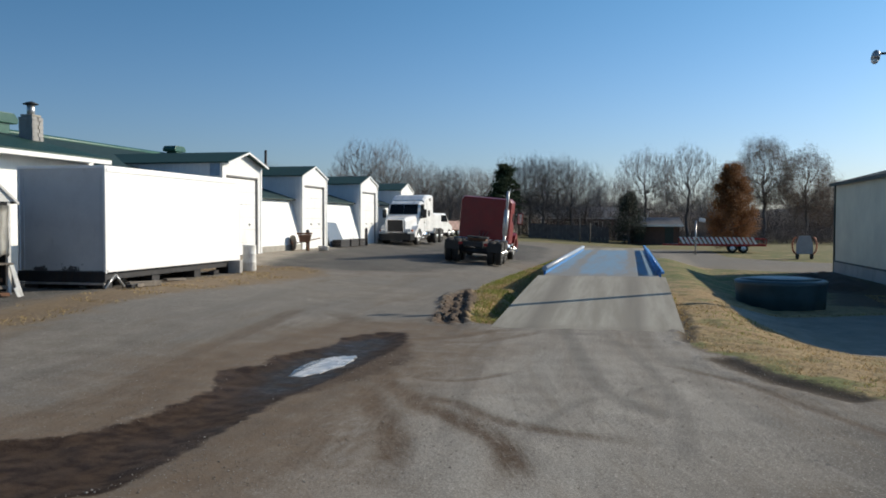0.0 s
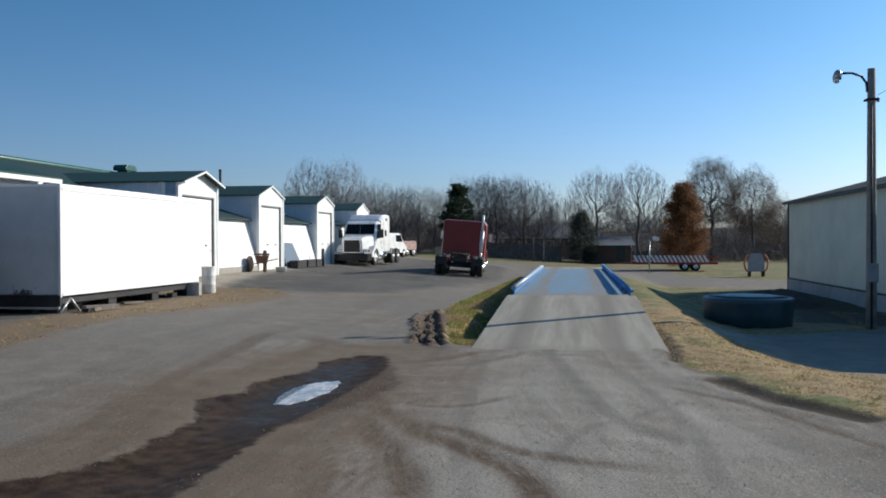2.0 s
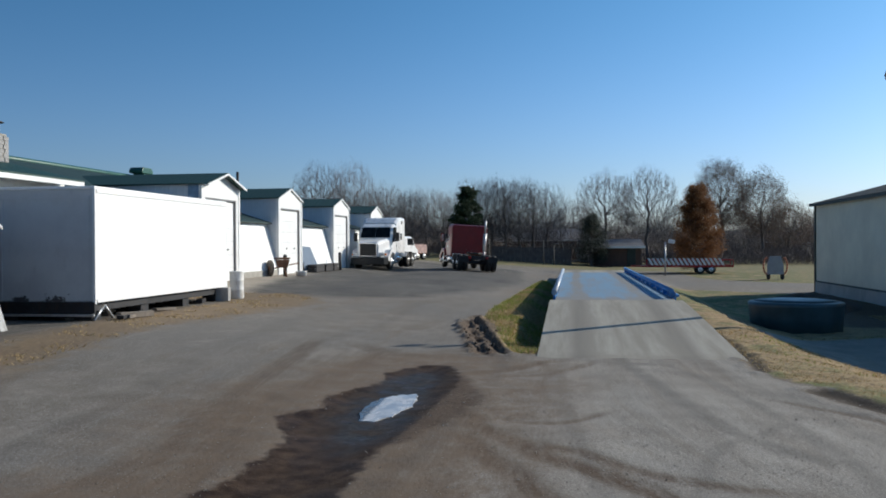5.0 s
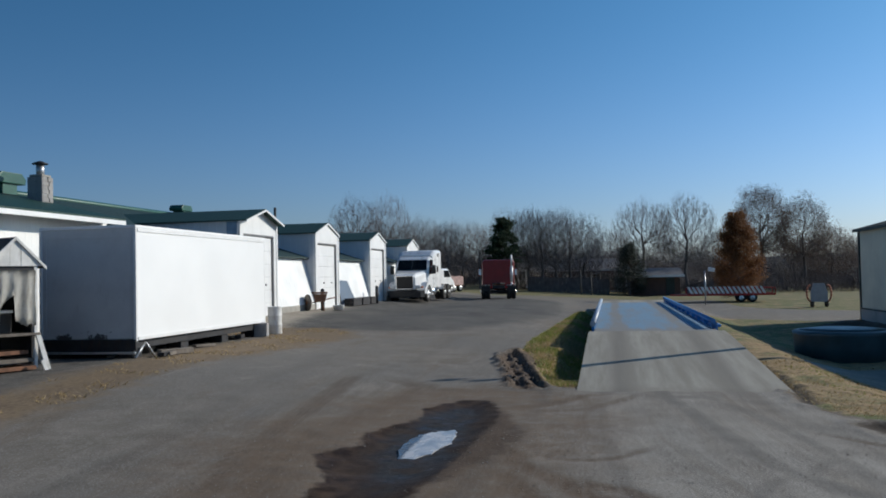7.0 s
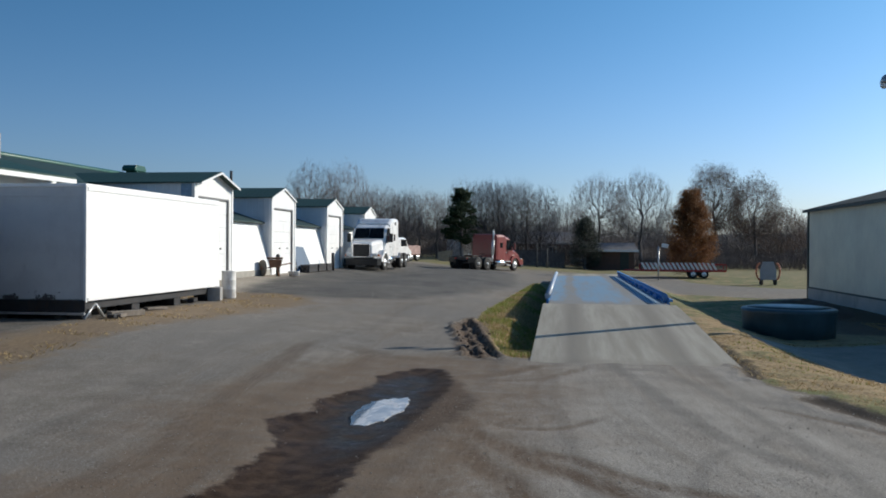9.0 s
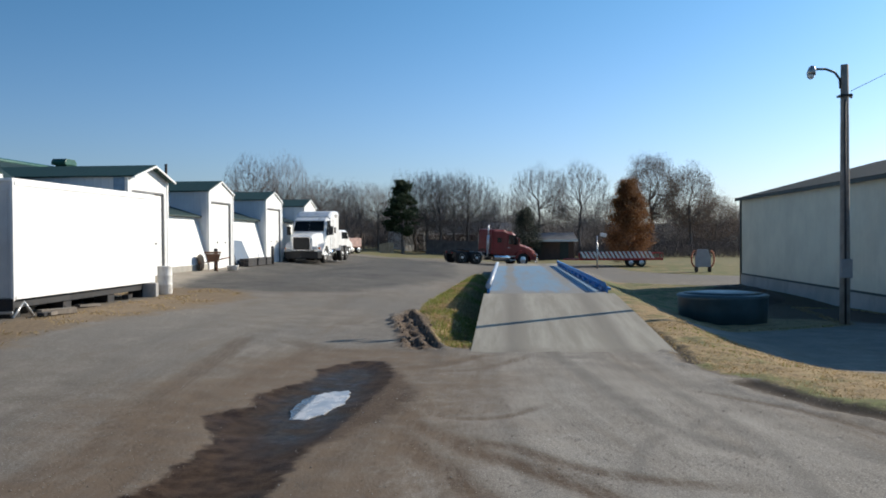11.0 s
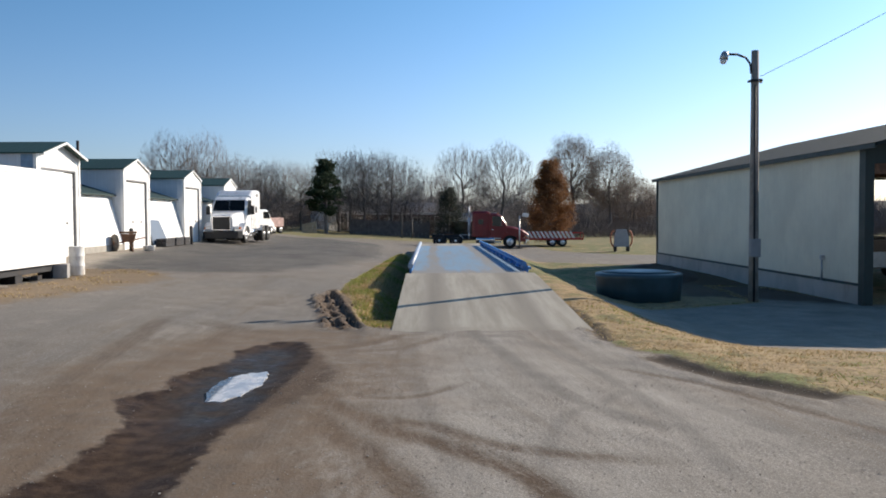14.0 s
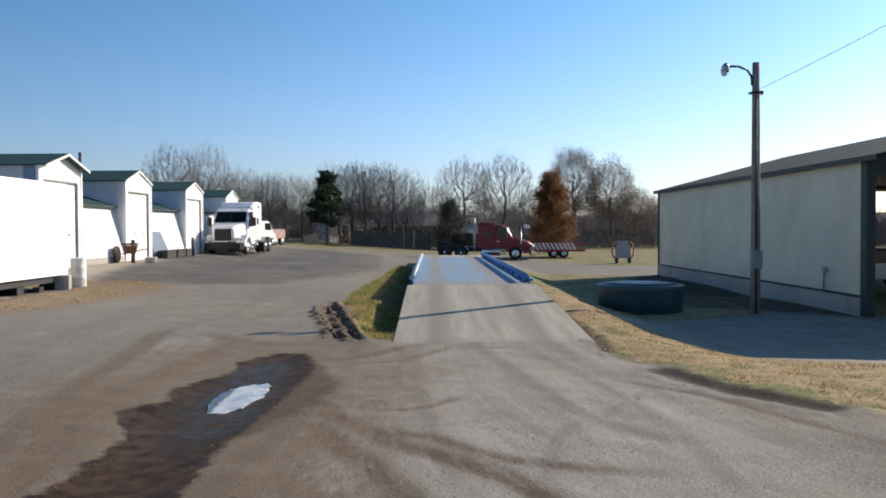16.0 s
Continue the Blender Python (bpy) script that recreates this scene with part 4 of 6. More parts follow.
# ---- cream building ----
def cream_building():
    h = thing("cream_metal_building", "cream metal building with dark roof and open end bay", "building")
    x0, x1, y0, y1, ze, zr = 12.9, 27.0, 22.75, 45.3, 4.0, 5.95
    g = -0.75
    bays = [(y0 + 0.3, 31.0), (31.0, 38.5), (38.5, y1)]
    for a, b in bays:
        part("wall", box(x0, x0 + 0.15, a, b, 0.06, ze), M["cream_siding"], h)
    part("footing", box(x0 - 0.05, x0 + 0.2, y0 + 0.1, y1, g, 0.06, 0.01), M["footing"], h, "stained poured concrete footing")
    part("base_trim", box(x0 - 0.07, x0 - 0.05, y0 + 0.1, y1, 0.04, 0.12), M["dark_trim"], h)
    part("corner_post", box(x0 - 0.06, x0 + 0.20, y0 - 0.02, y0 + 0.34, g, ze + 0.05, 0.01), M["dark_trim"], h)
    part("corner_post", box(x0 - 0.06, x0 + 0.2, y1 - 0.15, y1 + 0.04, g, ze), M["dark_trim"], h)
    xm = (x0 + x1) / 2
    for s in (-1, 1):
        xe = xm + s * (xm - x0 + 0.25)
        part("roof", slab(bmesh.new(), (xe, y0 - 0.9, ze + 0.08), (xe, y1 + 0.2, ze + 0.08), (xm, y1 + 0.2, zr), (xm, y0 - 0.9, zr), 0.1), M["grey_roof"], h)
    part("fascia", box(x0 - 0.26, x0 - 0.2, y0 - 0.9, y1 + 0.2, ze - 0.07, ze + 0.06), M["dark_trim"], h)
    part("wall", box(x0 + 0.15, x0 + 1.5, y1 - 0.15, y1, g, ze), M["cream_siding"], h)
    part("wall", box(x1 - 0.15, x1, y0 + 6.5, y1, g, ze), M["cream_siding"], h)
    part("gable", prism(bmesh.new(), [(x0 + 0.1, ze), (x1, ze), (xm, zr - 0.12)], y1 - 0.12, y1 - 0.02), M["cream_siding"], h)
    part("gable", prism(bmesh.new(), [(x0 + 0.1, ze - 0.45), (x1, ze - 0.45), (x1, ze), (xm, zr - 0.12), (x0 + 0.1, ze)], y0, y0 + 0.12), M["dark_trim"], h)
    for k in range(4):
        part("purlin", box(x0 + 0.2, x1 - 0.2, y0 + 2 + 5 * k, y0 + 2.12 + 5 * k, ze - 0.1, ze + 0.1), M["rust"], h)
    part("header_beam", box(x0 + 0.20, x1, y0 + 0.02, y0 + 0.2, ze - 0.75, ze - 0.45), M["rust"], h)
    part("meter_pipe", tube(bmesh.new(), (x0 - 0.1, 25.3, 0.05), (x0 - 0.1, 25.3, 0.75), 0.03), M["galv"], h)
    part("meter_cap", box(x0 - 0.14, x0 - 0.04, 25.22, 25.38, 0.7, 0.84, 0.02), M["galv"], h)
    return h


cream_building()


# ---- light pole ----
def light_pole():
    g = gz(10.3, 24.3)
    t = thing("light_pole", "weathered wooden utility pole with a curved lamp arm", "light pole", pose(10.27, 24.31, 0))
    part("pole", lathe(bmesh.new(), [(0.15, g - 0.4), (0.138, 1.5), (0.12, 5), (0.108, 7.03)], 16), M["pole_wood"], t)
    bm = bmesh.new()
    pts = [(-0.12, 0, 6.35), (-0.14, -0.0, 6.62), (-0.28, 0, 6.82), (-0.55, 0, 6.92), (-0.85, 0, 6.92)]
    for a, b in zip(pts, pts[1:]):
        tube(bm, a, b, 0.035, sides=8)
    part("arm", bm, M["steel_dark"], t)
    part("lamp_head", lathe(bmesh.new(), [(0.05, 0.16), (0.10, 0.1), (0.12, 0.0), (0.125, -0.1)], 16, pose(-0.93, 0, 6.86, 0, 12)), M["galv"], t)
    part("lens", lathe(bmesh.new(), [(0.11, -0.1), (0.09, -0.19), (0.04, -0.23)], 16, pose(-0.93, 0, 6.86, 0, 12)), M["white_door"], t)
    part("clamp", box(-0.17, 0.17, -0.17, 0.17, 6.1, 6.16, 0.01), M["steel_dark"], t)
    part("insulator", lathe(bmesh.new(), [(0.03, 0), (0.05, 0.06), (0.03, 0.14)], 10, pose(0.16, -0.05, 6.05)), M["white_door"], t)
    part("meter_box", box(-0.2, 0.12, -0.28, -0.13, 0.85, 1.4, 0.03), M["block"], t)
    part("conduit", tube(bmesh.new(), (-0.05, -0.19, g - 0.1), (-0.05, -0.17, 6.0), 0.03, sides=8), M["steel_dark"], t)
    w = thing("power_line", "thin overhead power line from the pole", "cable")
    bm = bmesh.new()
    a, b = Vector((10.4, 24.25, 6.25)), Vector((20, 10, 12.9))
    pts = [a.lerp(b, i / 12) - Vector((0, 0, 0.45 * (1 - (i / 6 - 1) ** 2))) for i in range(13)]
    for p, q in zip(pts, pts[1:]):
        tube(bm, p, q, 0.008, sides=5)
    part("wire", bm, M["black"], w)


light_pole()


# ---- tank cover ----
def tank():
    g = -0.5
    t = thing("stock_tank", "round dark teal metal tank lying in shade", "tank", pose(7.0, 25.2, 0))
    m = surface("teal_paint", (0.028, 0.066, 0.080, 1), 0.4, 0, 0.25, 2, (0.10, 0.10, 0.09, 1), 0.35)
    part("wall", lathe(bmesh.new(), [(1.27, g - 0.1), (1.30, -0.1), (1.33, 0.22), (1.35, 0.3), (1.29, 0.34), (1.1, 0.36)], 40), m, t)
    part("lid", lathe(bmesh.new(), [(1.18, 0.36), (0.8, 0.40), (0.25, 0.43)], 32), m, t)


tank()


# ---- trees ----
M["bark"] = surface("bark", (0.165, 0.142, 0.13, 1), 0.9, 0, 0.3, 3, (0.05, 0.045, 0.04, 1), 0.4, 0.3)
M["twig"] = surface("twig", (0.205, 0.18, 0.172, 1), 0.9, 0, 0.25, 1)


def leaf_material(name, a, b, through_light=0.0):
    """Small leaves; some let the sun through."""
    n = Nodes(name)
    g = n.node("NewGeometry")
    c = n.mix(g.outputs["Random Per Island"], a, b)
    m = n.done(c, 0.7, 0.0, 0.2)
    if through_light:
        t = n.node("BsdfTranslucent")
        n.put(t.inputs["Color"], c)
        mixed = n.node("MixShader", i0=through_light)
        n.put(mixed.inputs[1], n.b.outputs[0])
        n.put(mixed.inputs[2], t.outputs[0])
        n.put(n.t.nodes["Material Output"].inputs["Surface"], mixed.outputs[0])
    return m


M["pine"] = leaf_material("pine_needles", (0.014, 0.030, 0.014, 1), (0.04, 0.066, 0.028, 1), 0.2)
M["cedar"] = leaf_material("cedar_sprays", (0.020, 0.028, 0.020, 1), (0.050, 0.062, 0.045, 1), 0.2)
M["rust_leaf"] = leaf_material("rust_leaves", (0.16, 0.072, 0.03, 1), (0.35, 0.17, 0.072, 1), 0.5)
M["oak_leaf"] = leaf_material("oak_leaves", (0.095, 0.062, 0.044, 1), (0.17, 0.115, 0.082, 1), 0.3)
M["brush"] = leaf_material("brush", (0.09, 0.075, 0.072, 1), (0.19, 0.16, 0.15, 1))


class Sticks:
    """Collects tapered bars and small leaves as plain lists."""

    def __init__(self):
        self.v, self.f = [], []

    def bar(self, a, b, r0, r1, sides=3):
        d = (b - a).normalized()
        u = d.orthogonal().normalized()
        w = d.cross(u)
        k = len(self.v)
        for p, r in ((a, r0), (b, r1)):
            for i in range(sides):
                an = 2 * math.pi * i / sides
                self.v.append(tuple(p + u * (r * math.cos(an)) + w * (r * math.sin(an))))
        for i in range(sides):
            j = (i + 1) % sides
            self.f.append((k + i, k + j, k + sides + j, k + sides + i))

    def leaf(self, p, size, rnd):
        u = Vector((rnd.gauss(0, 1), rnd.gauss(0, 1), rnd.gauss(0, 1))).normalized()
        w = u.orthogonal().normalized()
        k = len(self.v)
        for q in (p + u * size, p + w * size * 0.6, p - u * size, p - w * size * 0.6):
            self.v.append(tuple(q))
        self.f.append((k, k + 1, k + 2, k + 3))

    def mesh(self, name, material):
        me = bpy.data.meshes.new(name)
        me.from_pydata(self.v, [], self.f)
        me.materials.append(material)
        return me


def crown_tree(rnd, height, width, base, counts, round_top=0.5, r0=0.02):
    """Boughs, branches and twigs that fill a rounded crown, each joined to the nearest one before it."""
    st, tw = Sticks(), Sticks()
    c = np.array([0, 0, base + (height - base) * round_top])
    up, down = height - c[2], c[2] - base

    def sample(n, lo, hi):
        d = np.array([[rnd.gauss(0, 1) for _ in range(3)] for _ in range(n)])
        d /= np.linalg.norm(d, axis=1)[:, None]
        r = np.array([rnd.uniform(lo, hi) for _ in range(n)]) ** 0.7
        wob = np.array([1 + 0.22 * noise.noise((v[0] * 2.2 + height, v[1] * 2.2, v[2] * 2.2)) for v in d])
        p = d * (r * wob)[:, None] * np.array([width / 2, width / 2, 1])
        p[:, 2] *= np.where(p[:, 2] > 0, up, down)
        return p + c

    stem = [np.array([0, 0, -0.3])]
    k = 7
    for i in range(1, k + 1):
        z = (base + (height - base) * 0.45) * i / k
        stem.append(np.array([rnd.gauss(0, 0.008 * height), rnd.gauss(0, 0.008 * height), z]))
    for i in range(k):
        st.bar(Vector(stem[i]), Vector(stem[i + 1]), r0 * height * (1 - 0.55 * i / k), r0 * height * (1 - 0.55 * (i + 1) / k), 7)
    have = [(p, r0 * height * 0.45) for p in stem[3:]]
    spans = ((0.15, 0.5), (0.25, 0.8), (0.35, 0.95), (0.5, 1.0))
    tips = []
    for lv, (n, (lo, hi)) in enumerate(zip(counts, spans)):
        pts = sample(n, lo, hi)
        base_p = np.array([h[0] for h in have])
        fresh = []
        for p in pts:
            gap = p - base_p
            rise = gap[:, 2] - height * (0.16, 0.11, 0.07, 0.045)[lv]
            dist = np.hypot(gap[:, 0], gap[:, 1]) * (0.7, 1.5, 2.1, 2.2)[lv] + np.abs(rise) + np.where(gap[:, 2] < 0.02 * height, 3.0, 0)
            j = int(np.argmin(dist))
            q, r = have[j]
            mid = q * 0.5 + p * 0.5 + np.array([rnd.gauss(0, 0.06), rnd.gauss(0, 0.06), -0.02]) * np.linalg.norm(p - q) + (p - q) * [0.06, 0.06, 0]
            r1 = max(0.005, min(r * (0.62, 0.55, 0.5, 0.55)[lv], (1, 0.06, 0.018, 0.008)[lv]))
            box_ = st if lv < 2 else tw
            box_.bar(Vector(q), Vector(mid), r1, r1 * 0.8, 4 if lv < 1 else 3)
            box_.bar(Vector(mid), Vector(p), r1 * 0.8, r1 * 0.5, 4 if lv < 1 else 3)
            fresh += [(mid, r1 * 0.8), (p, r1 * 0.6)]
            if lv == len(counts) - 1:
                tips.append(Vector(p))
        have = fresh if lv else have[-2:] + fresh
    return st, tw, tips


def bare_tree(name, label, seed, height, width, leaves=0, leaf_mat=None, at=(0, 0), group="bare trees", base=0.22, counts=(9, 50, 520, 4200), round_top=0.45):
    rnd = random.Random(seed)
    st, tw, tips = crown_tree(rnd, height, width, height * base, counts, round_top)
    t = thing(name, label, "tree", pose(at[0], at[1], gz(*at)), group)
    for key, s, m in (("trunk", st, "bark"), ("crown", tw, "twig")):
        o = new(key, s.mesh(key, M[m]))
        o.parent = t
    if leaves:
        lf = Sticks()
        for _ in range(leaves):
            p = rnd.choice(tips)
            lf.leaf(p + Vector((rnd.gauss(0, .22), rnd.gauss(0, .22), rnd.gauss(0, .22))), rnd.uniform(0.035, 0.075), rnd)
        o = new("foliage", lf.mesh("foliage", leaf_mat))
        o.parent = t
    return t


def at_ground(x, y, turn=0.0, lift=0.0):
    return pose(x, y, gz(x, y) + lift, 0, 0, turn)


def ray_x(px, y):
    """x at the distance y for a bearing given as a slope from the yard's eye."""
    return 0.44 + px * (y + 1.4)


def pine(at, height, seed):
    rnd = random.Random(seed)
    t = thing("pine_tree", "dark green pine with ragged layered boughs", "tree", pose(at[0], at[1], gz(*at)))
    st, lf = Sticks(), Sticks()
    p = Vector((0, 0, -0.3))
    for i in range(12):
        q = Vector((rnd.gauss(0, 0.04), rnd.gauss(0, 0.04), height * (i + 1) / 12))
        st.bar(p, q, 0.2 * (1 - i / 13), 0.2 * (1 - (i + 1) / 13), 7)
        p = q
    for i in range(90):
        f = 0.26 + 0.73 * (i + rnd.random()) / 90
        z = height * f
        reach = height * 0.30 * min(1.0, 0.55 + 2.2 * (f - 0.26)) * min(1, 1.45 * (1 - f) ** 0.72 + 0.05) * rnd.uniform(0.6, 1.15)
        an = rnd.uniform(0, 2 * math.pi)
        d = Vector((math.cos(an), math.sin(an), rnd.uniform(0.0, 0.4))).normalized()
        a, b = Vector((0, 0, z)), Vector((0, 0, z)) + d * reach
        st.bar(a, b, 0.04, 0.012, 3)
        for _ in range(8):
            cl = a.lerp(b, rnd.uniform(0.4, 1.05)) + Vector((rnd.gauss(0, 0.18), rnd.gauss(0, 0.18), rnd.gauss(0.1, 0.1)))
            for _ in range(26):
                c = cl + Vector((rnd.gauss(0, 0.17), rnd.gauss(0, 0.17), rnd.gauss(0, 0.09)))
                lf.leaf(c, rnd.uniform(0.05, 0.12), rnd)
    o = new("trunk", st.mesh("trunk", M["bark"]))
    o.parent = t
    o = new("foliage", lf.mesh("foliage", M["pine"]))
    o.parent = t
    return t


def cone_tree(name, label, at, height, width, seed, mat, count=6500, low=0.03):
    """A dense upright crown made of many small leaves on real boughs."""
    rnd = random.Random(seed)
    t = thing(name, label, "tree", pose(at[0], at[1], gz(*at)))
    st, lf = Sticks(), Sticks()
    st.bar(Vector((0, 0, -0.3)), Vector((0, 0, height * 0.93)), height * 0.022, 0.02, 7)
    boughs = []
    for i in range(140):
        f = low + (0.97 - low) * (i + rnd.random()) / 140
        prof = width * 0.5 * min(1, (f + 0.3) / 0.5) * (1 - f) ** 0.55 * 1.2
        an = rnd.uniform(0, 2 * math.pi)
        r = prof * rnd.uniform(0.75, 1.12)
        a = Vector((0, 0, height * f * 0.92))
        b = Vector((r * math.cos(an), r * math.sin(an), height * f + 0.25 * r))
        st.bar(a, b, 0.03, 0.01, 3)
        boughs.append((a, b))
    for _ in range(count):
        a, b = rnd.choice(boughs)
        c = a.lerp(b, rnd.uniform(0.25, 1.06) ** 0.7) + Vector((rnd.gauss(0, .22), rnd.gauss(0, .22), rnd.gauss(0, .22)))
        lf.leaf(c, rnd.uniform(0.04, 0.085), rnd)
    o = new("trunk", st.mesh("trunk", M["bark"]))
    o.parent = t
    o = new("foliage", lf.mesh("foliage", mat))
    o.parent = t
    return t


def woods():
    rnd = random.Random(5)
    kinds = ((10.0, 8.5, 0.2), (10.0, 7.0, 0.16), (10.0, 9.5, 0.24), (10.0, 6.0, 0.12))
    protos = [bare_tree("bare_tree", "leafless grey-brown tree at the edge of the lot", 11 + i, h, w, at=(-46 - 9 * i, 104), base=b) for i, (h, w, b) in enumerate(kinds)]
    # (slope of the bearing, distance, height)
    rows = [(-0.325, 92, 9.0), (-0.302, 90, 11.0), (-0.283, 96, 10.0), (-0.262, 88, 10.8), (-0.242, 94, 9.2), (-0.222, 88, 9.6), (-0.205, 97, 9.2), (-0.19, 90, 9.0), (-0.172, 96, 9.6), (-0.152, 92, 8.6),
            (-0.108, 100, 10.6), (-0.094, 96, 10.4), (-0.078, 94, 10.2), (-0.062, 98, 10.6), (-0.046, 96, 10.2), (-0.03, 100, 9.4), (0.0, 112, 9.0), (0.12, 118, 9.0), (0.235, 120, 8.5)]
    for i, (s, y, h) in enumerate(rows):
        k = h / 10 * (1 if i in (1, 3) else 0.87 if s < -0.12 else 0.95)
        m = at_ground(ray_x(s, y), y, rnd.uniform(0, 360)) @ Matrix.Diagonal((k, k, k, 1))
        o = copy_thing(protos[i % 4], m)
        o.matrix_basis = m
    for i in range(60):
        s, y = rnd.uniform(-0.55, 0.34), rnd.uniform(118, 175)
        k = rnd.uniform(0.45, 0.68) * y / 112
        m = at_ground(ray_x(s, y), y, rnd.uniform(0, 360)) @ Matrix.Diagonal((k * 1.2, k * 1.2, k, 1))
        o = copy_thing(protos[rnd.randrange(4)], m)
        o.matrix_basis = m
    # brush: thickets of thin stems
    st = Sticks()
    for _ in range(95000):
        s = rnd.uniform(-0.55, 0.8)
        y = rnd.choice((rnd.uniform(99, 114), rnd.uniform(122, 150), rnd.uniform(160, 210)))
        x = ray_x(s, y)
        top = (3.6 + 2.2 * noise.noise((s * 22, y * 0.06, 1))) * (y / 112) * (1 if s < 0.02 or y > 120 else 0.45)
        z = gz(x, y)
        a = Vector((x, y, z + top * 0.75 * rnd.random() ** 1.2))
        b = a + Vector((rnd.gauss(0, 0.5), rnd.gauss(0, 0.3), rnd.uniform(0.5, 1.5))) * (y / 120)
        r = rnd.uniform(0.010, 0.034) * (y / 110)
        st.bar(a, b, r, r * 0.4, 3)
    o = new("brush", st.mesh("brush", M["brush"]))
    tagged(o, "tangled brown winter brush along the far lots", "brush", kind="stuff")


woods()
pine((ray_x(-0.1225, 90), 90), 7.75, 3)
cone_tree("rust_tree", "upright tree holding rust-brown leaves", (ray_x(0.1395, 74), 74), 7.5, 4.0, 8, M["rust_leaf"], 42000)
cone_tree("cedar_tree", "small dark cedar beside a house", (ray_x(0.021, 92), 92), 5.6, 3.7, 9, M["cedar"], 13000)
bare_tree("bare_tree", "tall leafless tree with upswept branches", 31, 11.6, 8.6, at=(ray_x(0.037, 103), 103), base=0.26, counts=(10, 60, 640, 5600))
bare_tree("bare_tree", "tall leafless tree with upswept branches", 32, 11.9, 8.6, at=(ray_x(0.084, 102), 102), base=0.26, counts=(10, 60, 640, 5600))
bare_tree("oak_tree", "oak holding sparse brown leaves", 33, 13.0, 7.2, 24000, M["oak_leaf"], at=(ray_x(0.166, 106), 106), base=0.3, counts=(10, 50, 420, 3200))
bare_tree("oak_tree", "oak holding sparse brown leaves", 34, 11.6, 7.0, 20000, M["oak_leaf"], at=(ray_x(0.209, 108), 108), base=0.26, counts=(10, 50, 420, 3200))
bare_tree("oak_tree", "low oak holding sparse brown leaves", 35, 8.2, 7.0, 13000, M["oak_leaf"], at=(ray_x(0.238, 112), 112), base=0.1, counts=(9, 45, 300, 1500))


# ---- vehicles ----
def paint(name, color, rough=0.28, dirt=0.15):
    n = Nodes(name)
    big = n.noise(1.4, 6, 0.65)
    c = n.mix(n.range(big, 0.3, 0.7), scaled(color, 0.85), scaled(color, 1.08))
    c = n.mix(n.range(n.noise(2.5, 7, 0.7), 0.5, 0.8, 0, dirt), c, (0.13, 0.11, 0.09, 1))
    n.b.inputs["Coat Weight"].default_value = 0.15
    n.b.inputs["Coat Roughness"].default_value = 0.15
    return n.done(c, n.range(big, 0.3, 0.7, rough - 0.05, rough + 0.12), 0.0)


M["red_paint"] = paint("red_paint", (0.20, 0.010, 0.010, 1), 0.4)
M["white_truck"] = paint("white_truck_paint", (0.8, 0.8, 0.79, 1), 0.3, 0.1)
M["chrome"] = surface("chrome", (0.7, 0.7, 0.72, 1), 0.14, 1.0, 0.1, 6)
M["alloy"] = surface("alloy", (0.62, 0.62, 0.62, 1), 0.4, 0.35, 0.15, 6, (0.1, 0.08, 0.06, 1), 0.3)
M["tyre"] = surface("tyre", (0.022, 0.021, 0.02, 1), 0.85, 0, 0.25, 6, (0.08, 0.065, 0.05, 1), 0.4, 0.3)
M["amber"] = surface("amber_lens", (0.6, 0.18, 0.02, 1), 0.25, 0, 0.1)
M["red_lens"] = surface("red_lens", (0.35, 0.01, 0.01, 1), 0.25, 0, 0.1)
M["lens"] = surface("headlight_lens", (0.6, 0.62, 0.64, 1), 0.12, 0.2, 0.1)


def glass(name, tint):
    n = Nodes(name)
    n.b.inputs["IOR"].default_value = 1.5
    return n.done(tint, 0.06, 0.0, 0.6)


M["cab_glass"] = glass("cab_glass", (0.012, 0.014, 0.016, 1))


def loft(bm, rows, bevel=0.0):
    """A hull through sections (x, half width, bottom z, top z, half width at the top)."""
    rings = []
    for x, w, z0, z1, wt in rows:
        zm = z1 - min(0.16, 0.25 * (z1 - z0))
        prof = [(-w, z0), (-w, zm), (-wt, z1), (wt, z1), (w, zm), (w, z0)]
        rings.append([bm.verts.new((x, y, z)) for y, z in prof])
    fs = []
    for a, b in zip(rings, rings[1:]):
        for i in range(6):
            fs.append(bm.faces.new((a[i], a[(i + 1) % 6], b[(i + 1) % 6], b[i])))
    fs += [bm.faces.new(rings[0]), bm.faces.new(rings[-1][::-1])]
    bmesh.ops.recalc_face_normals(bm, faces=fs)
    if bevel:
        bmesh.ops.bevel(bm, geom=list({e for f in fs for e in f.edges if e.is_manifold and e.calc_face_angle(0) > 0.3}), offset=bevel, segments=2, affect="EDGES", profile=0.6)
    return bm


M["rim"] = surface("bright_rim", (0.9, 0.9, 0.89, 1), 0.3, 0.45, 0.05, 5)


def wheel(parent, x, y, r=0.52, dual=False, side=1):
    w = new("wheel")
    w.parent = parent
    w.empty_display_size = 0.2
    w.matrix_basis = pose(x, y, r)
    turn = pose(0, 0, 0, -90 * side)
    for k in ((0.0, -0.34) if dual else (0.0,)):
        part("tyre", lathe(bmesh.new(), [(0.56 * r, k - 0.13), (0.92 * r, k - 0.14), (r, k - 0.10), (r, k + 0.10), (0.92 * r, k + 0.14), (0.56 * r, k + 0.13)], 28, turn), M["tyre"], w)
    face = 0.09 if dual else 0.13
    part("rim", lathe(bmesh.new(), [(0.57 * r, -0.12), (0.58 * r, 0.13), (0.52 * r, 0.13), (0.44 * r, face + 0.02), (0.20 * r, face), (0.18 * r, face + 0.12), (0.05 * r, face + 0.13)], 24, turn), M["rim"], w)
    return w


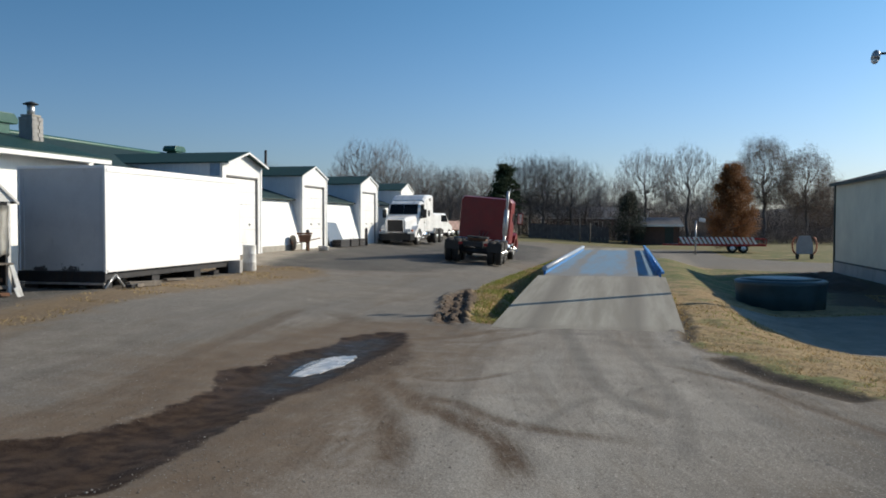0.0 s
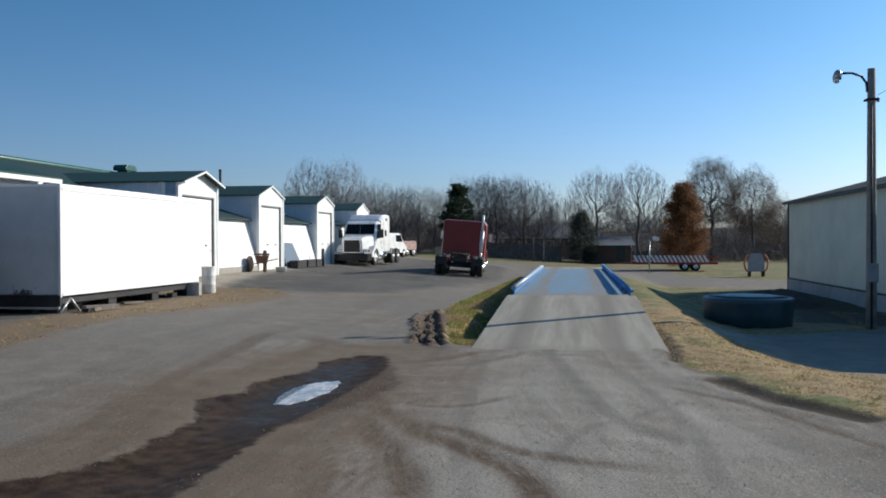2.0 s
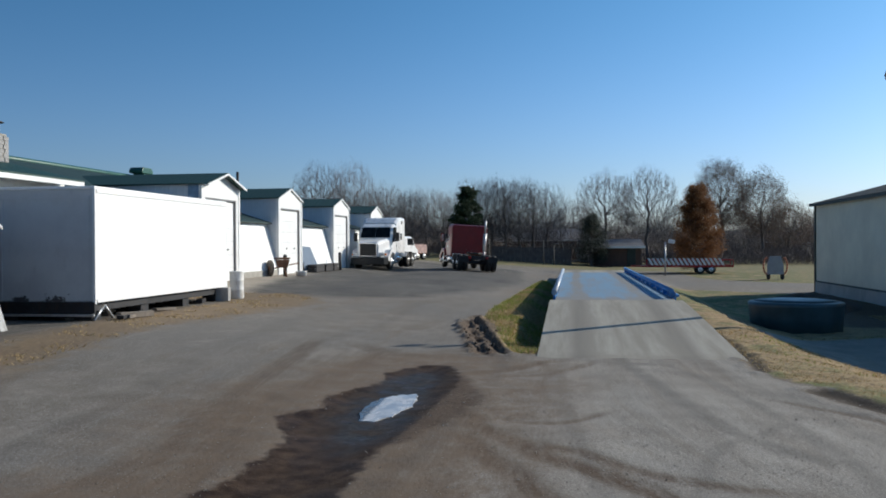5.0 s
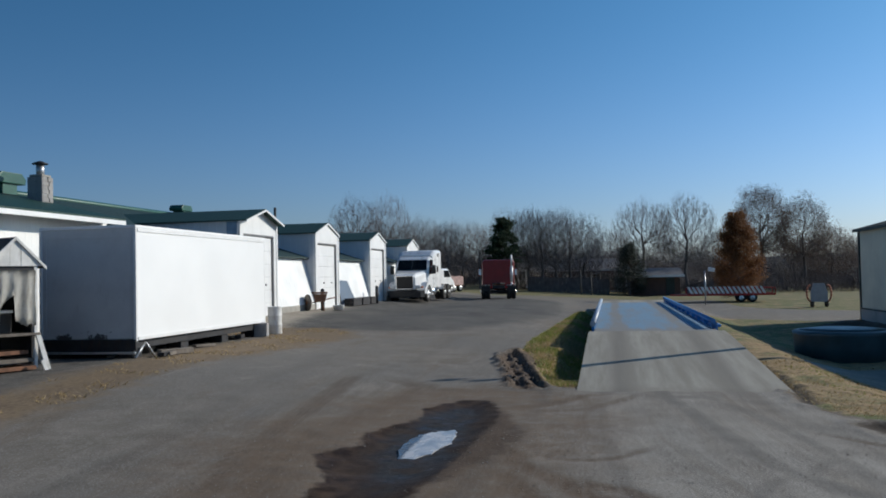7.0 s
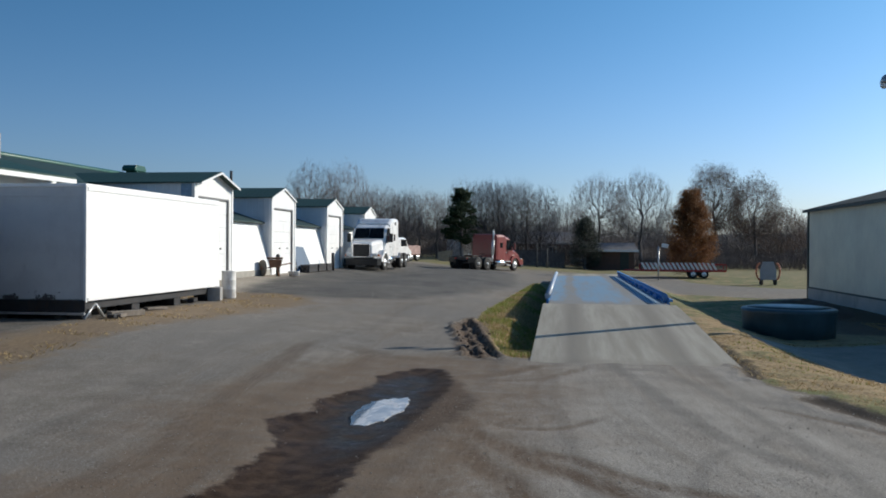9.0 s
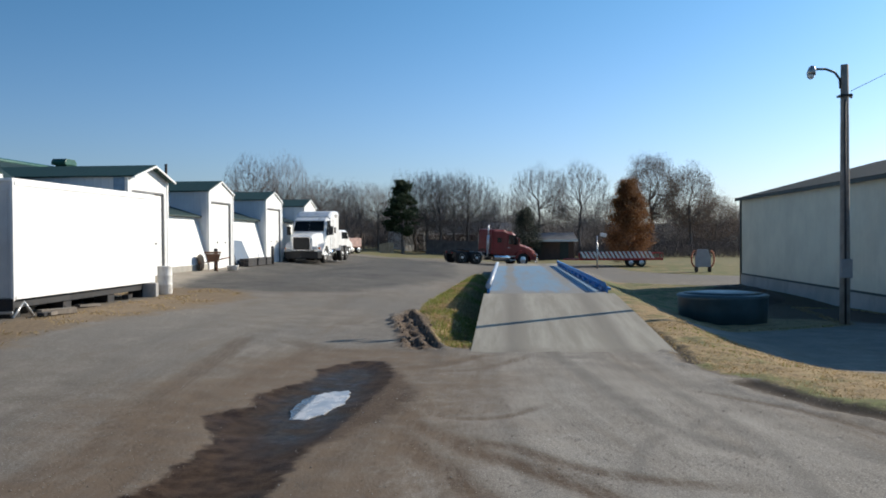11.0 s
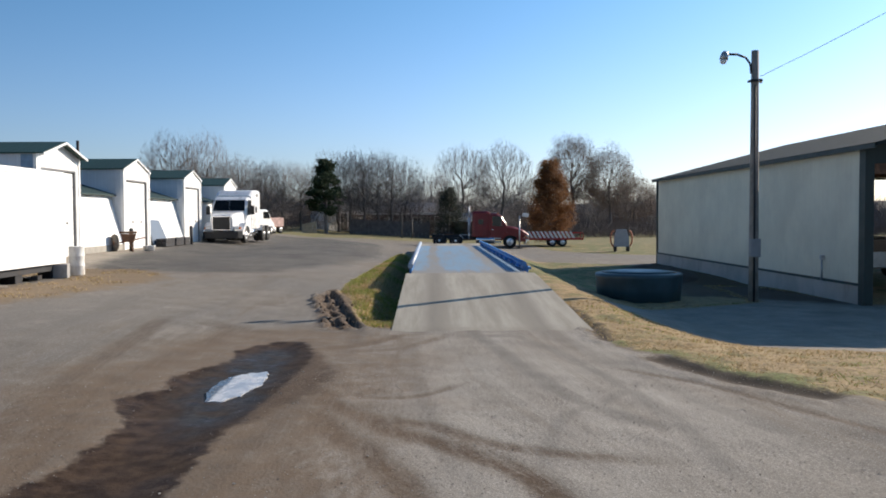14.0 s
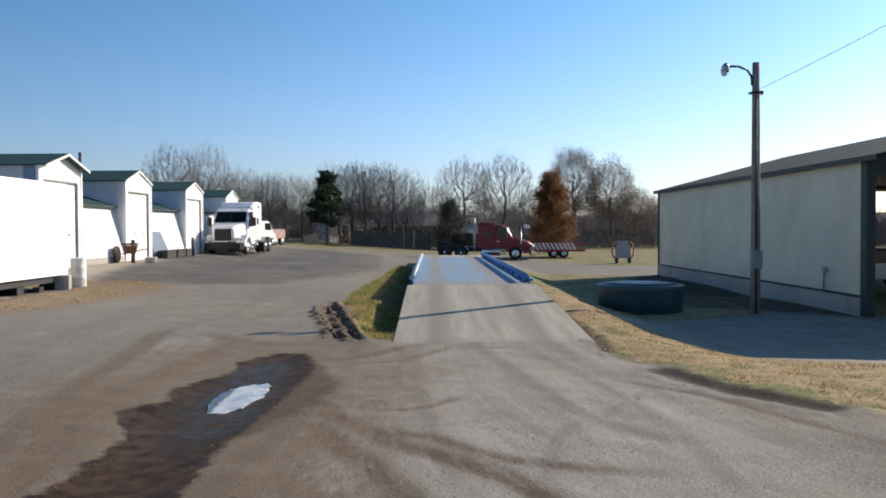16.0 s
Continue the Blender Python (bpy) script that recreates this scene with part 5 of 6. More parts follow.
def tractor(label, colour, sloped=True, roof=2.9, stack=True):
    """A road tractor heading +x, standing on z = 0, its tandem axle at x = 0."""
    t = thing("semi_truck", label, "truck")
    c = M[colour]
    part("frame_rail", box(-1.25, 6.1, 0.32, 0.42, 0.70, 0.96, 0.01), M["steel_dark"], t)
    part("frame_rail", box(-1.25, 6.1, -0.42, -0.32, 0.70, 0.96, 0.01), M["steel_dark"], t)
    for x in (-1.15, 0.0, 1.5, 3.0):
        part("cross_member", box(x - 0.06, x + 0.06, -0.32, 0.32, 0.72, 0.94, 0.01), M["steel_dark"], t)
    nose = 6.5 if sloped else 6.35
    if sloped:
        hood = [(4.55, 1.02, 0.95, 1.83, 0.9), (5.3, 0.98, 0.98, 1.72, 0.78), (6.0, 0.86, 0.95, 1.52, 0.62), (nose, 0.62, 0.72, 1.18, 0.45)]
    else:
        hood = [(4.45, 1.0, 1.0, 1.95, 0.9), (5.5, 0.86, 0.95, 1.86, 0.72), (6.15, 0.72, 0.80, 1.76, 0.6), (nose, 0.66, 0.78, 1.66, 0.55)]
    part("hood", loft(bmesh.new(), hood, 0.05), c, t, smooth=False)
    for s in (-1, 1):
        bm = bmesh.new()
        pts = [(4.25, 0.62), (4.28, 0.95), (4.5, 1.2), (4.95, 1.32), (5.45, 1.22), (5.75, 0.98), (nose - 0.25, 0.78), (nose - 0.3, 0.55), (5.7, 0.52), (5.58, 0.8), (5.2, 1.05), (4.8, 1.05), (4.5, 0.85), (4.42, 0.6)]
        prism(bm, pts, *sorted((s * 0.70, s * 1.22)), "y")
        part("fender", bm, c, t)
    # cab and sleeper
    cab = [(3.35, 1.12, 0.75, roof - 0.12, 0.98), (3.9, 1.12, 0.75, roof - 0.14, 0.96), (4.28, 1.1, 0.75, roof - 0.3, 0.93), (4.72, 1.07, 0.75, 1.9, 0.98)]
    part("cab", loft(bmesh.new(), cab, 0.04), c, t)
    sl = [(1.95, 1.16, 0.85, roof - 0.03, 1.05), (2.2, 1.2, 0.85, roof, 1.08), (3.1, 1.2, 0.85, roof + (0.02 if sloped else 0.3), 1.06), (3.36, 1.17, 0.8, roof - 0.04, 1.02)]
    if not sloped:
        sl = [(1.5, 1.18, 0.85, roof + 0.30, 1.1), (2.2, 1.2, 0.85, roof + 0.32, 1.1), (3.1, 1.2, 0.85, roof + 0.26, 1.05), (3.6, 1.14, 0.8, roof - 0.02, 0.95)]
    part("sleeper", loft(bmesh.new(), sl, 0.04), c, t)
    # glass, set just proud of the cab
    z0, z1 = (1.97, roof - 0.38) if sloped else (1.98, roof - 0.34)
    dx = (4.72 - 4.28) / (roof - 0.3 - 1.9)
    for s in (-1, 1):
        bm = bmesh.new()
        xa, xb = 4.735 - (z0 - 1.9) * dx, 4.735 - (z1 - 1.9) * dx
        vs = [bm.verts.new(p) for p in ((xa, s * 0.006, z0), (xa, s * 0.98, z0), (xb, s * 0.92, z1), (xb, s * 0.006, z1))]
        f = bm.faces.new(vs if s > 0 else vs[::-1])
        bmesh.ops.solidify(bm, geom=[f], thickness=0.02)
        part("windshield", bm, M["cab_glass"], t)
        part("side_window", prism(bmesh.new(), [(3.55, 1.75), (4.5, 1.7), (4.28, z1), (3.55, z1)], *sorted((s * 1.10, s * 1.135))), M["cab_glass"], t)
        part("sleeper_window", box(2.45, 2.85, *sorted((s * 1.19, s * 1.215)), 1.85, 2.25, 0.01), M["cab_glass"], t)
        if not sloped:
            for q in (2.25, 2.5):
                part("vent_slot", box(q, q + 0.16, *sorted((s * 1.185, s * 1.21)), roof - 0.12, roof + 0.08, 0.01), M["black"], t)
        part("door_handle", box(3.5, 3.68, *sorted((s * 1.11, s * 1.15)), 1.42, 1.48, 0.01), M["chrome"], t)
        mirror = part("mirror", box(4.28, 4.40, *sorted((s * 1.26, s * 1.5)), 1.75, 2.3, 0.03), c if sloped else M["black"], t)
        part("mirror_glass", box(4.262, 4.278, *sorted((s * 1.29, s * 1.47)), 1.8, 2.25), M["chrome"], mirror)
        for z in (1.85, 2.2):
            part("mirror_arm", tube(bmesh.new(), (4.34, s * 1.07, z), (4.34, s * 1.3, z), 0.02, sides=6), M["chrome"], t)
        bm = bmesh.new()
        lathe(bm, [(0.02, -0.75), (0.28, -0.75), (0.31, -0.72), (0.31, 0.72), (0.28, 0.75), (0.02, 0.75)], 22, Matrix.Translation((3.05, s * 0.88, 0.62)) @ pose(0, 0, 0, 0, 90, 0))
        part("fuel_tank", bm, M["chrome"], t)
        part("step", box(3.75, 4.3, *sorted((s * 0.85, s * 1.18)), 0.42, 0.50, 0.01), M["alloy"], t)
        part("step", box(3.75, 4.3, *sorted((s * 0.85, s * 1.18)), 0.72, 0.80, 0.01), M["alloy"], t)
        part("headlight", box(nose - 0.28, nose - 0.02, *sorted((s * 0.66, s * 0.98)), 0.86, 1.06, 0.04), M["lens"], t)
        part("turn_light", box(nose - 0.34, nose - 0.14, *sorted((s * 0.99, s * 1.10)), 0.88, 1.0, 0.02), M["amber"], t)
        part("mud_flap", box(-1.24, -1.22, *sorted((s * 0.6, s * 1.22)), 0.55, 0.92), M["black"], t)
        part("tail_light", box(-1.3, -1.25, *sorted((s * 0.45, s * 0.62)), 0.78, 0.90, 0.015), M["red_lens"], t)
        part("quarter_fender", prism(bmesh.new(), [(0.95, 0.98), (1.25, 0.7), (1.29, 0.72), (0.98, 1.02)], *sorted((s * 0.6, s * 1.22))), M["alloy"], t)
        if stack and s < 0:
            bm = bmesh.new()
            tube(bm, (1.72, s * 0.98, 0.7), (1.72, s * 0.98, 1.25), 0.07, sides=12)
            tube(bm, (1.72, s * 0.98, 1.25), (1.72, s * 0.98, 2.4), 0.11, sides=14)
            tube(bm, (1.72, s * 0.98, 2.4), (1.70, s * 0.98, roof + 0.35), 0.065, sides=12)
            part("exhaust_stack", bm, M["alloy"], t)
    part("bumper", prism(bmesh.new(), [(nose - 0.25, -1.2), (nose + 0.02, -1.0), (nose + 0.1, 0), (nose + 0.02, 1.0), (nose - 0.25, 1.2), (nose - 0.35, 1.1), (nose - 0.1, 0), (nose - 0.35, -1.1)], 0.32, 0.74, "z", 0.02), M["chrome"] if sloped else M["black"], t)
    gx = nose + 0.005
    if sloped:
        grille = part("grille", prism(bmesh.new(), [(nose - 0.12, 1.26), (nose + 0.01, 1.14), (nose + 0.03, 0.76), (nose - 0.1, 0.76)], -0.42, 0.42), M["black"], t)
        for i in range(6):
            part("grille_bar", box(nose + 0.022, nose + 0.04, -0.38, 0.38, 0.80 + 0.055 * i, 0.815 + 0.055 * i), M["chrome"], grille)
    else:
        grille = part("grille", box(gx - 0.02, gx + 0.04, -0.52, 0.52, 0.86, 1.62, 0.02), M["black"], t, "dark square radiator grille")
        part("grille_frame", box(gx - 0.03, gx + 0.03, -0.57, 0.57, 0.82, 1.67, 0.02), M["chrome"], grille)
        for i in range(9):
            part("grille_bar", box(gx + 0.04, gx + 0.05, -0.49, 0.49, 0.92 + 0.075 * i, 0.935 + 0.075 * i), M["steel_dark"], grille)
    for y in (-0.6, -0.3, 0, 0.3, 0.6) if sloped else ():
        part("marker_light", box(3.95, 4.08, y - 0.05, y + 0.05, roof - 0.16, roof - 0.08, 0.015), M["amber"], t)
    fw = part("fifth_wheel", prism(bmesh.new(), [(-0.55, -0.12), (-0.55, 0.12), (-0.25, 0.45), (0.4, 0.45), (0.4, -0.45), (-0.25, -0.45)], 1.06, 1.14, "z", 0.01), M["steel_dark"], t)
    part("fifth_wheel_mount", box(-0.3, 0.35, -0.4, 0.4, 0.96, 1.06), M["rust"], t)
    part("deck_plate", box(1.0, 1.85, -0.42, 0.42, 0.97, 1.0), M["alloy"], t)
    for k in range(3):
        bm = bmesh.new()
        pts = [Vector((1.9, -0.2 + 0.2 * k, 1.32)), Vector((1.7, -0.15 + 0.15 * k, 1.2)), Vector((1.2, -0.1 + 0.1 * k, 1.05))]
        for a, b in zip(pts, pts[1:]):
            tube(bm, a, b, 0.013, sides=6)
        part("air_hose", bm, M["steel_dark"], t)
    wheels = [wheel(t, 5.0, s * 1.02, 0.51, False, s) for s in (-1, 1)]
    for x in (-0.66, 0.66):
        part("axle", tube(bmesh.new(), (x, -1.0, 0.51), (x, 1.0, 0.51), 0.09, sides=10), M["steel_dark"], t)
        wheels += [wheel(t, x, s * 1.08, 0.51, True, s) for s in (-1, 1)]
    part("axle", tube(bmesh.new(), (5.0, -0.95, 0.47), (5.0, 0.95, 0.47), 0.07, sides=10), M["steel_dark"], t)
    return t, wheels


RED_TRUCK, RED_WHEELS = tractor("dark red semi tractor with sleeper cab, driving off without a trailer", "red_paint")
WHITE_TRUCK, _ = tractor("white semi tractor with sleeper parked before the sheds", "white_truck", False, 2.98, False)
WHITE_TRUCK.matrix_basis = pose(-11.8, 56.2, gz(-12, 54), 0, 0.3, -92)


def van():
    t = thing("white_van", "white utility van parked behind a truck", "van", pose(-14.35, 70.0, gz(-14, 70), 0, 0, 80))
    part("body", loft(bmesh.new(), [(-2.6, 0.95, 0.4, 1.95, 0.8), (-2.3, 0.98, 0.4, 2.1, 0.82), (1.0, 0.98, 0.4, 2.1, 0.82), (1.75, 0.96, 0.4, 1.35, 0.85), (2.6, 0.9, 0.45, 1.05, 0.75)], 0.05), M["white_truck"], t)
    for s in (-1, 1):
        part("side_window", prism(bmesh.new(), [(-0.2, 1.35), (1.35, 1.35), (0.95, 1.92), (-0.2, 1.92)], *sorted((s * 0.95, s * 0.99))), M["cab_glass"], t)
        part("rear_window", box(-2.63, -2.58, *sorted((s * 0.08, s * 0.72)), 1.3, 1.8, 0.01), M["cab_glass"], t)
        part("tail_light", box(-2.64, -2.58, *sorted((s * 0.8, s * 0.93)), 0.9, 1.25, 0.01), M["red_lens"], t)
        for x in (-1.6, 1.7):
            wheel(t, x, s * 0.85, 0.36, False, s)
    part("bumper", box(-2.75, -2.6, -0.95, 0.95, 0.42, 0.6, 0.03), M["chrome"], t)


van()


def flat_trailer(name, label, at, length, colour, slats=0):
    """A low equipment trailer along x with an optional row of leaning slats."""
    t = thing(name, label, "trailer", at)
    for s in (-1, 1):
        part("side_rail", box(0, length, s * 1.0 - 0.05, s * 1.0 + 0.05, 0.55, 0.72, 0.01), M[colour], t)
        part("top_rail", box(0, length, s * 1.0 - 0.03, s * 1.0 + 0.03, 1.10, 1.18, 0.01), M[colour], t)
        n = 8
        for i in range(n + 1):
            part("upright", box(i * length / n - 0.03, i * length / n + 0.03, s * 1.0 - 0.03, s * 1.0 + 0.03, 0.72, 1.1), M[colour], t)
        for x in (length * 0.62, length * 0.62 + 0.85):
            wheel(t, x, s * 0.88, 0.36, False, s)
    part("bed", box(0, length, -0.95, 0.95, 0.6, 0.68, 0.01), M["wood_grey"], t)
    part("tongue", prism(bmesh.new(), [(-1.3, -0.06), (-1.3, 0.06), (0, 0.7), (0, -0.7)], 0.55, 0.68, "z"), M[colour], t)
    for i in range(slats):
        x = 0.35 + i * (length - 0.9) / slats
        bm = prism(bmesh.new(), [(x, 0.72), (x + 0.2, 0.72), (x - 0.12, 1.28), (x - 0.32, 1.28)], -1.08, -1.04)
        part("slat", bm, M["white_truck"], t)
    if not slats:
        for i in range(8):
            part("side_board", box(i * length / 8 + 0.01, (i + 1) * length / 8 - 0.01, -1.07, -1.035, 0.62, 1.42 + 0.03 * math.sin(i * 2.4), 0.008), M["faded_board"], t)
    return t


M["faded_board"] = surface("faded_pink_board", (0.62, 0.42, 0.37, 1), 0.8, 0, 0.2, 3, (0.3, 0.15, 0.12, 1), 0.5)
M["red_frame"] = surface("red_frame_paint", (0.42, 0.022, 0.02, 1), 0.45, 0, 0.25, 3, (0.08, 0.05, 0.04, 1), 0.4)
M["orange"] = surface("orange_plastic", (0.50, 0.17, 0.09, 1), 0.6, 0, 0.15, 3)
flat_trailer("rack_trailer", "low red trailer with a row of leaning white slats", pose(6.5, 71.5, gz(10, 71.5), 0, 0, -3), 6.8, "red_frame", 17)
EQUIPMENT = flat_trailer("equipment_trailer", "small trailer with faded red board sides parked by the sheds", pose(-15.5, 74.6, gz(-14, 75), 0, 0, 58), 3.1, "rust", 0)


def trailer_sides(t, length):
    for s in (-1, 1):
        for k in range(3):
            part("side_board", box(0.02, length - 0.02, s * 1.06 - 0.015, s * 1.06 + 0.015, 0.74 + 0.2 * k, 0.92 + 0.2 * k), M["pink_board"], t)


M["pink_board"] = surface("faded_red_board", (0.60, 0.40, 0.35, 1), 0.8, 0, 0.2, 3, (0.2, 0.14, 0.1, 1), 0.4)
trailer_sides(EQUIPMENT, 3.0)


def barrier_cart():
    t = thing("sign_cart", "grey panel on wheels with orange hoops at each side", "sign", pose(14.3, 60.5, gz(14.3, 60.5), 0, 0, 5) @ Matrix.Diagonal((1.12, 1.12, 1.12, 1)))
    part("panel", prism(bmesh.new(), [(-0.5, 0.32), (0.5, 0.32), (0.5, 0.9), (0.32, 1.45), (-0.32, 1.45), (-0.5, 0.9)], -0.04, 0.04, "y", 0.01), surface("faded_panel", (0.36, 0.37, 0.40, 1), 0.6, 0, 0.12, 3), t)
    for s in (-1, 1):
        part("leg", box(s * 0.42 - 0.03, s * 0.42 + 0.03, -0.3, 0.3, 0.05, 0.34, 0.01), M["steel_dark"], t)
        bm = bmesh.new()
        pts = [Vector((s * (0.5 + 0.22 * math.sin(a)), 0, 0.85 + 0.5 * math.cos(a))) for a in np.linspace(0, math.pi, 9)]
        for a, b in zip(pts, pts[1:]):
            tube(bm, a, b, 0.06, sides=8)
        part("hoop", bm, M["orange"], t)
        part("caster", lathe(bmesh.new(), [(0.03, -0.04), (0.1, -0.04), (0.1, 0.04), (0.03, 0.04)], 14, pose(s * 0.42, 0.0, 0.1, 90)), M["black"], t)


barrier_cart()


def yard_lamp():
    t = thing("meter_post", "slim grey post with a pale hooded head", "post", pose(7.5, 66.5, gz(7.5, 66.5)))
    part("post", tube(bmesh.new(), (0, 0, -0.2), (0, 0, 2.6), 0.06), M["galv"], t)
    part("head", box(-0.32, 0.16, -0.14, 0.14, 2.55, 2.85, 0.05, pose(0, 0, 0, 0, 12)), M["white_truck"], t)


yard_lamp()


# ---- things along the sheds ----
def barrel():
    t = thing("drum", "white painted steel drum with rust streaks", "drum", pose(-10.45, 25.2, gz(-10.45, 25.2)) @ Matrix.Diagonal((0.82, 0.82, 1, 1)))
    m = surface("drum_paint", (0.72, 0.71, 0.68, 1), 0.5, 0, 0.12, 4, (0.2, 0.1, 0.05, 1), 0.5)
    part("shell", lathe(bmesh.new(), [(0.27, 0), (0.285, 0.03), (0.28, 0.28), (0.292, 0.30), (0.28, 0.32), (0.28, 0.58), (0.292, 0.6), (0.28, 0.62), (0.28, 0.87), (0.292, 0.89), (0.26, 0.9)], 24), m, t)
    part("lid", lathe(bmesh.new(), [(0.255, 0.885), (0.25, 0.895), (0.05, 0.895)], 20), M["galv"], t)


barrel()


def booth():
    t = thing("wooden_booth", "narrow dark shed with peeling white gable and torn tarp", "booth", pose(-12.28, 14.6, gz(-12.3, 14.6), 0, 0, 64))
    w, e, p, deep = 0.44, 2.24, 2.76, 3.3
    # gable boards, peeling white paint
    n = 5
    for i in range(n):
        a, b = -w - 0.14 + i * (2 * w + 0.28) / n, -w - 0.14 + (i + 1) * (2 * w + 0.28) / n
        top = [max(e + 0.02, p - abs(x) * (p - e) / (w + 0.14)) for x in (a, b)]
        ring = [(a + 0.004, e - 0.04), (b - 0.004, e - 0.04), (b - 0.004, top[1])] + ([(0, p)] if a < 0 < b else []) + [(a + 0.004, top[0])]
        part("gable_board", prism(bmesh.new(), ring, -0.64 - 0.006 * (i % 2), -0.6), M["peeling"], t)
    part("gable", prism(bmesh.new(), [(-w - 0.1, e), (w + 0.1, e), (0, p - 0.04)], deep - 0.06, deep), M["wood_grey"], t)
    for s in (-1, 1):
        part("roof", slab(bmesh.new(), (0, -0.62, p + 0.05), (s * (w + 0.2), -0.62, e - 0.05), (s * (w + 0.2), deep + 0.1, e - 0.05), (0, deep + 0.1, p + 0.05), 0.035), M["booth_shingle"], t, "dark weathered shingle roof")
        part("rake_board", slab(bmesh.new(), (0, -0.68, p + 0.06), (s * (w + 0.21), -0.68, e - 0.05), (s * (w + 0.21), -0.645, e - 0.05), (0, -0.645, p + 0.06), 0.07), M["peeling"], t)
        part("post", box(s * w - 0.035, s * w + 0.035, -0.62, -0.54, 0.05, e - 0.05, 0.005), M["peeling"], t)
        part("wall", box(*sorted((s * w, s * (w - 0.04))), -0.5, deep - 0.06, 0.12, e - 0.04), M["booth_wall"], t, "dark tarred board wall")
    part("header", box(-w - 0.04, w + 0.04, -0.60, -0.54, e - 0.16, e - 0.045, 0.005), M["steel_dark"], t)
    # board added inside in a dark colour that gives the booth its inner shade
    part("dark_back_board", box(-w + 0.05, w - 0.05, 0.60, 0.63, 0.78, e - 0.06), M["booth_wall"], t)
    part("counter", box(-w - 0.06, w + 0.05, -0.72, 0.5, 0.74, 0.79, 0.008), M["wood_grey"], t, "weathered plank counter")
    part("leg", box(-w - 0.03, -w + 0.03, -0.70, -0.64, 0.0, 0.74, 0.006), M["wood_grey"], t)
    part("brace", prism(bmesh.new(), [(w - 0.06, 0.74), (w + 0.04, 0.74), (w + 0.26, 0.0), (w + 0.16, 0.0)], -0.74, -0.69), M["peeling"], t, "slanting white-painted plank")
    part("brace", prism(bmesh.new(), [(w - 0.02, 0.2), (w + 0.05, 0.24), (w + 0.14, 0.0), (w + 0.06, 0.0)], -0.86, -0.82), M["peeling"], t)
    for k, (z, a, b) in enumerate(((0.0, -0.5, 0.42), (0.16, -0.42, 0.46), (0.33, -0.46, 0.3))):
        part("stacked_board", box(a, b, -0.66 + 0.05 * k, 0.1, z + 0.02, z + 0.10, 0.008), M["wood_grey"] if k % 2 else M["rust"], t)
    part("crate", box(-0.36, 0.02, -0.42, -0.1, 0.80, 1.20, 0.01), M["black"], t, "dark crate behind the torn tarp")
    part("crate_lid", box(-0.38, 0.04, -0.44, -0.08, 1.22, 1.28, 0.008), M["white_trim"], t)
    # ragged cloth, torn open low on one side
    rnd = random.Random(4)
    bm = bmesh.new()
    nx, nz = 26, 7
    grid = []
    for i in range(nx + 1):
        u = i / nx
        x = -w - 0.02 + 2 * w * u
        if u < 0.13:
            low = 0.80 + 0.04 * rnd.random()
        elif u < 0.5:
            low = 1.30 + 0.32 * (u - 0.13) / 0.37 + 0.03 * rnd.random()
        elif u < 0.62:
            low = 1.05 - 0.6 * (u - 0.5) + 0.05 * rnd.random()
        else:
            low = 0.92 + 0.07 * rnd.random()
        col = []
        for k in range(nz + 1):
            v = k / nz
            y = -0.645 + 0.022 * math.sin(u * 21 + 1.3 * v) * (0.4 + v) + 0.015 * math.sin(7 * v + 5 * u)
            col.append(bm.verts.new((x, y, e - 0.13 + (low - e + 0.13) * v)))
        grid.append(col)
    for i in range(nx):
        for k in range(nz):
            bm.faces.new((grid[i][k], grid[i][k + 1], grid[i + 1][k + 1], grid[i + 1][k]))
    bmesh.ops.solidify(bm, geom=bm.faces[:], thickness=0.008)
    part("tarp", bm, M["dirty_tarp"], t, "torn dirty white tarp", smooth=True)


M["booth_shingle"] = surface("booth_shingle", (0.035, 0.037, 0.042, 1), 0.9, 0, 0.3, 6, (0.08, 0.075, 0.07, 1), 0.4, 0.4)
M["booth_wall"] = surface("tarred_boards", (0.03, 0.03, 0.032, 1), 0.85, 0, 0.35, 4, (0.07, 0.06, 0.05, 1), 0.5, 0.3)
M["dirty_tarp"] = surface("dirty_tarp", (0.76, 0.74, 0.68, 1), 0.7, 0, 0.15, 3, (0.24, 0.19, 0.14, 1), 0.6, 0.3)
M["peeling"] = surface("peeling_white", (0.76, 0.75, 0.72, 1), 0.7, 0, 0.18, 3, (0.22, 0.18, 0.14, 1), 0.6, 0.3)
booth()


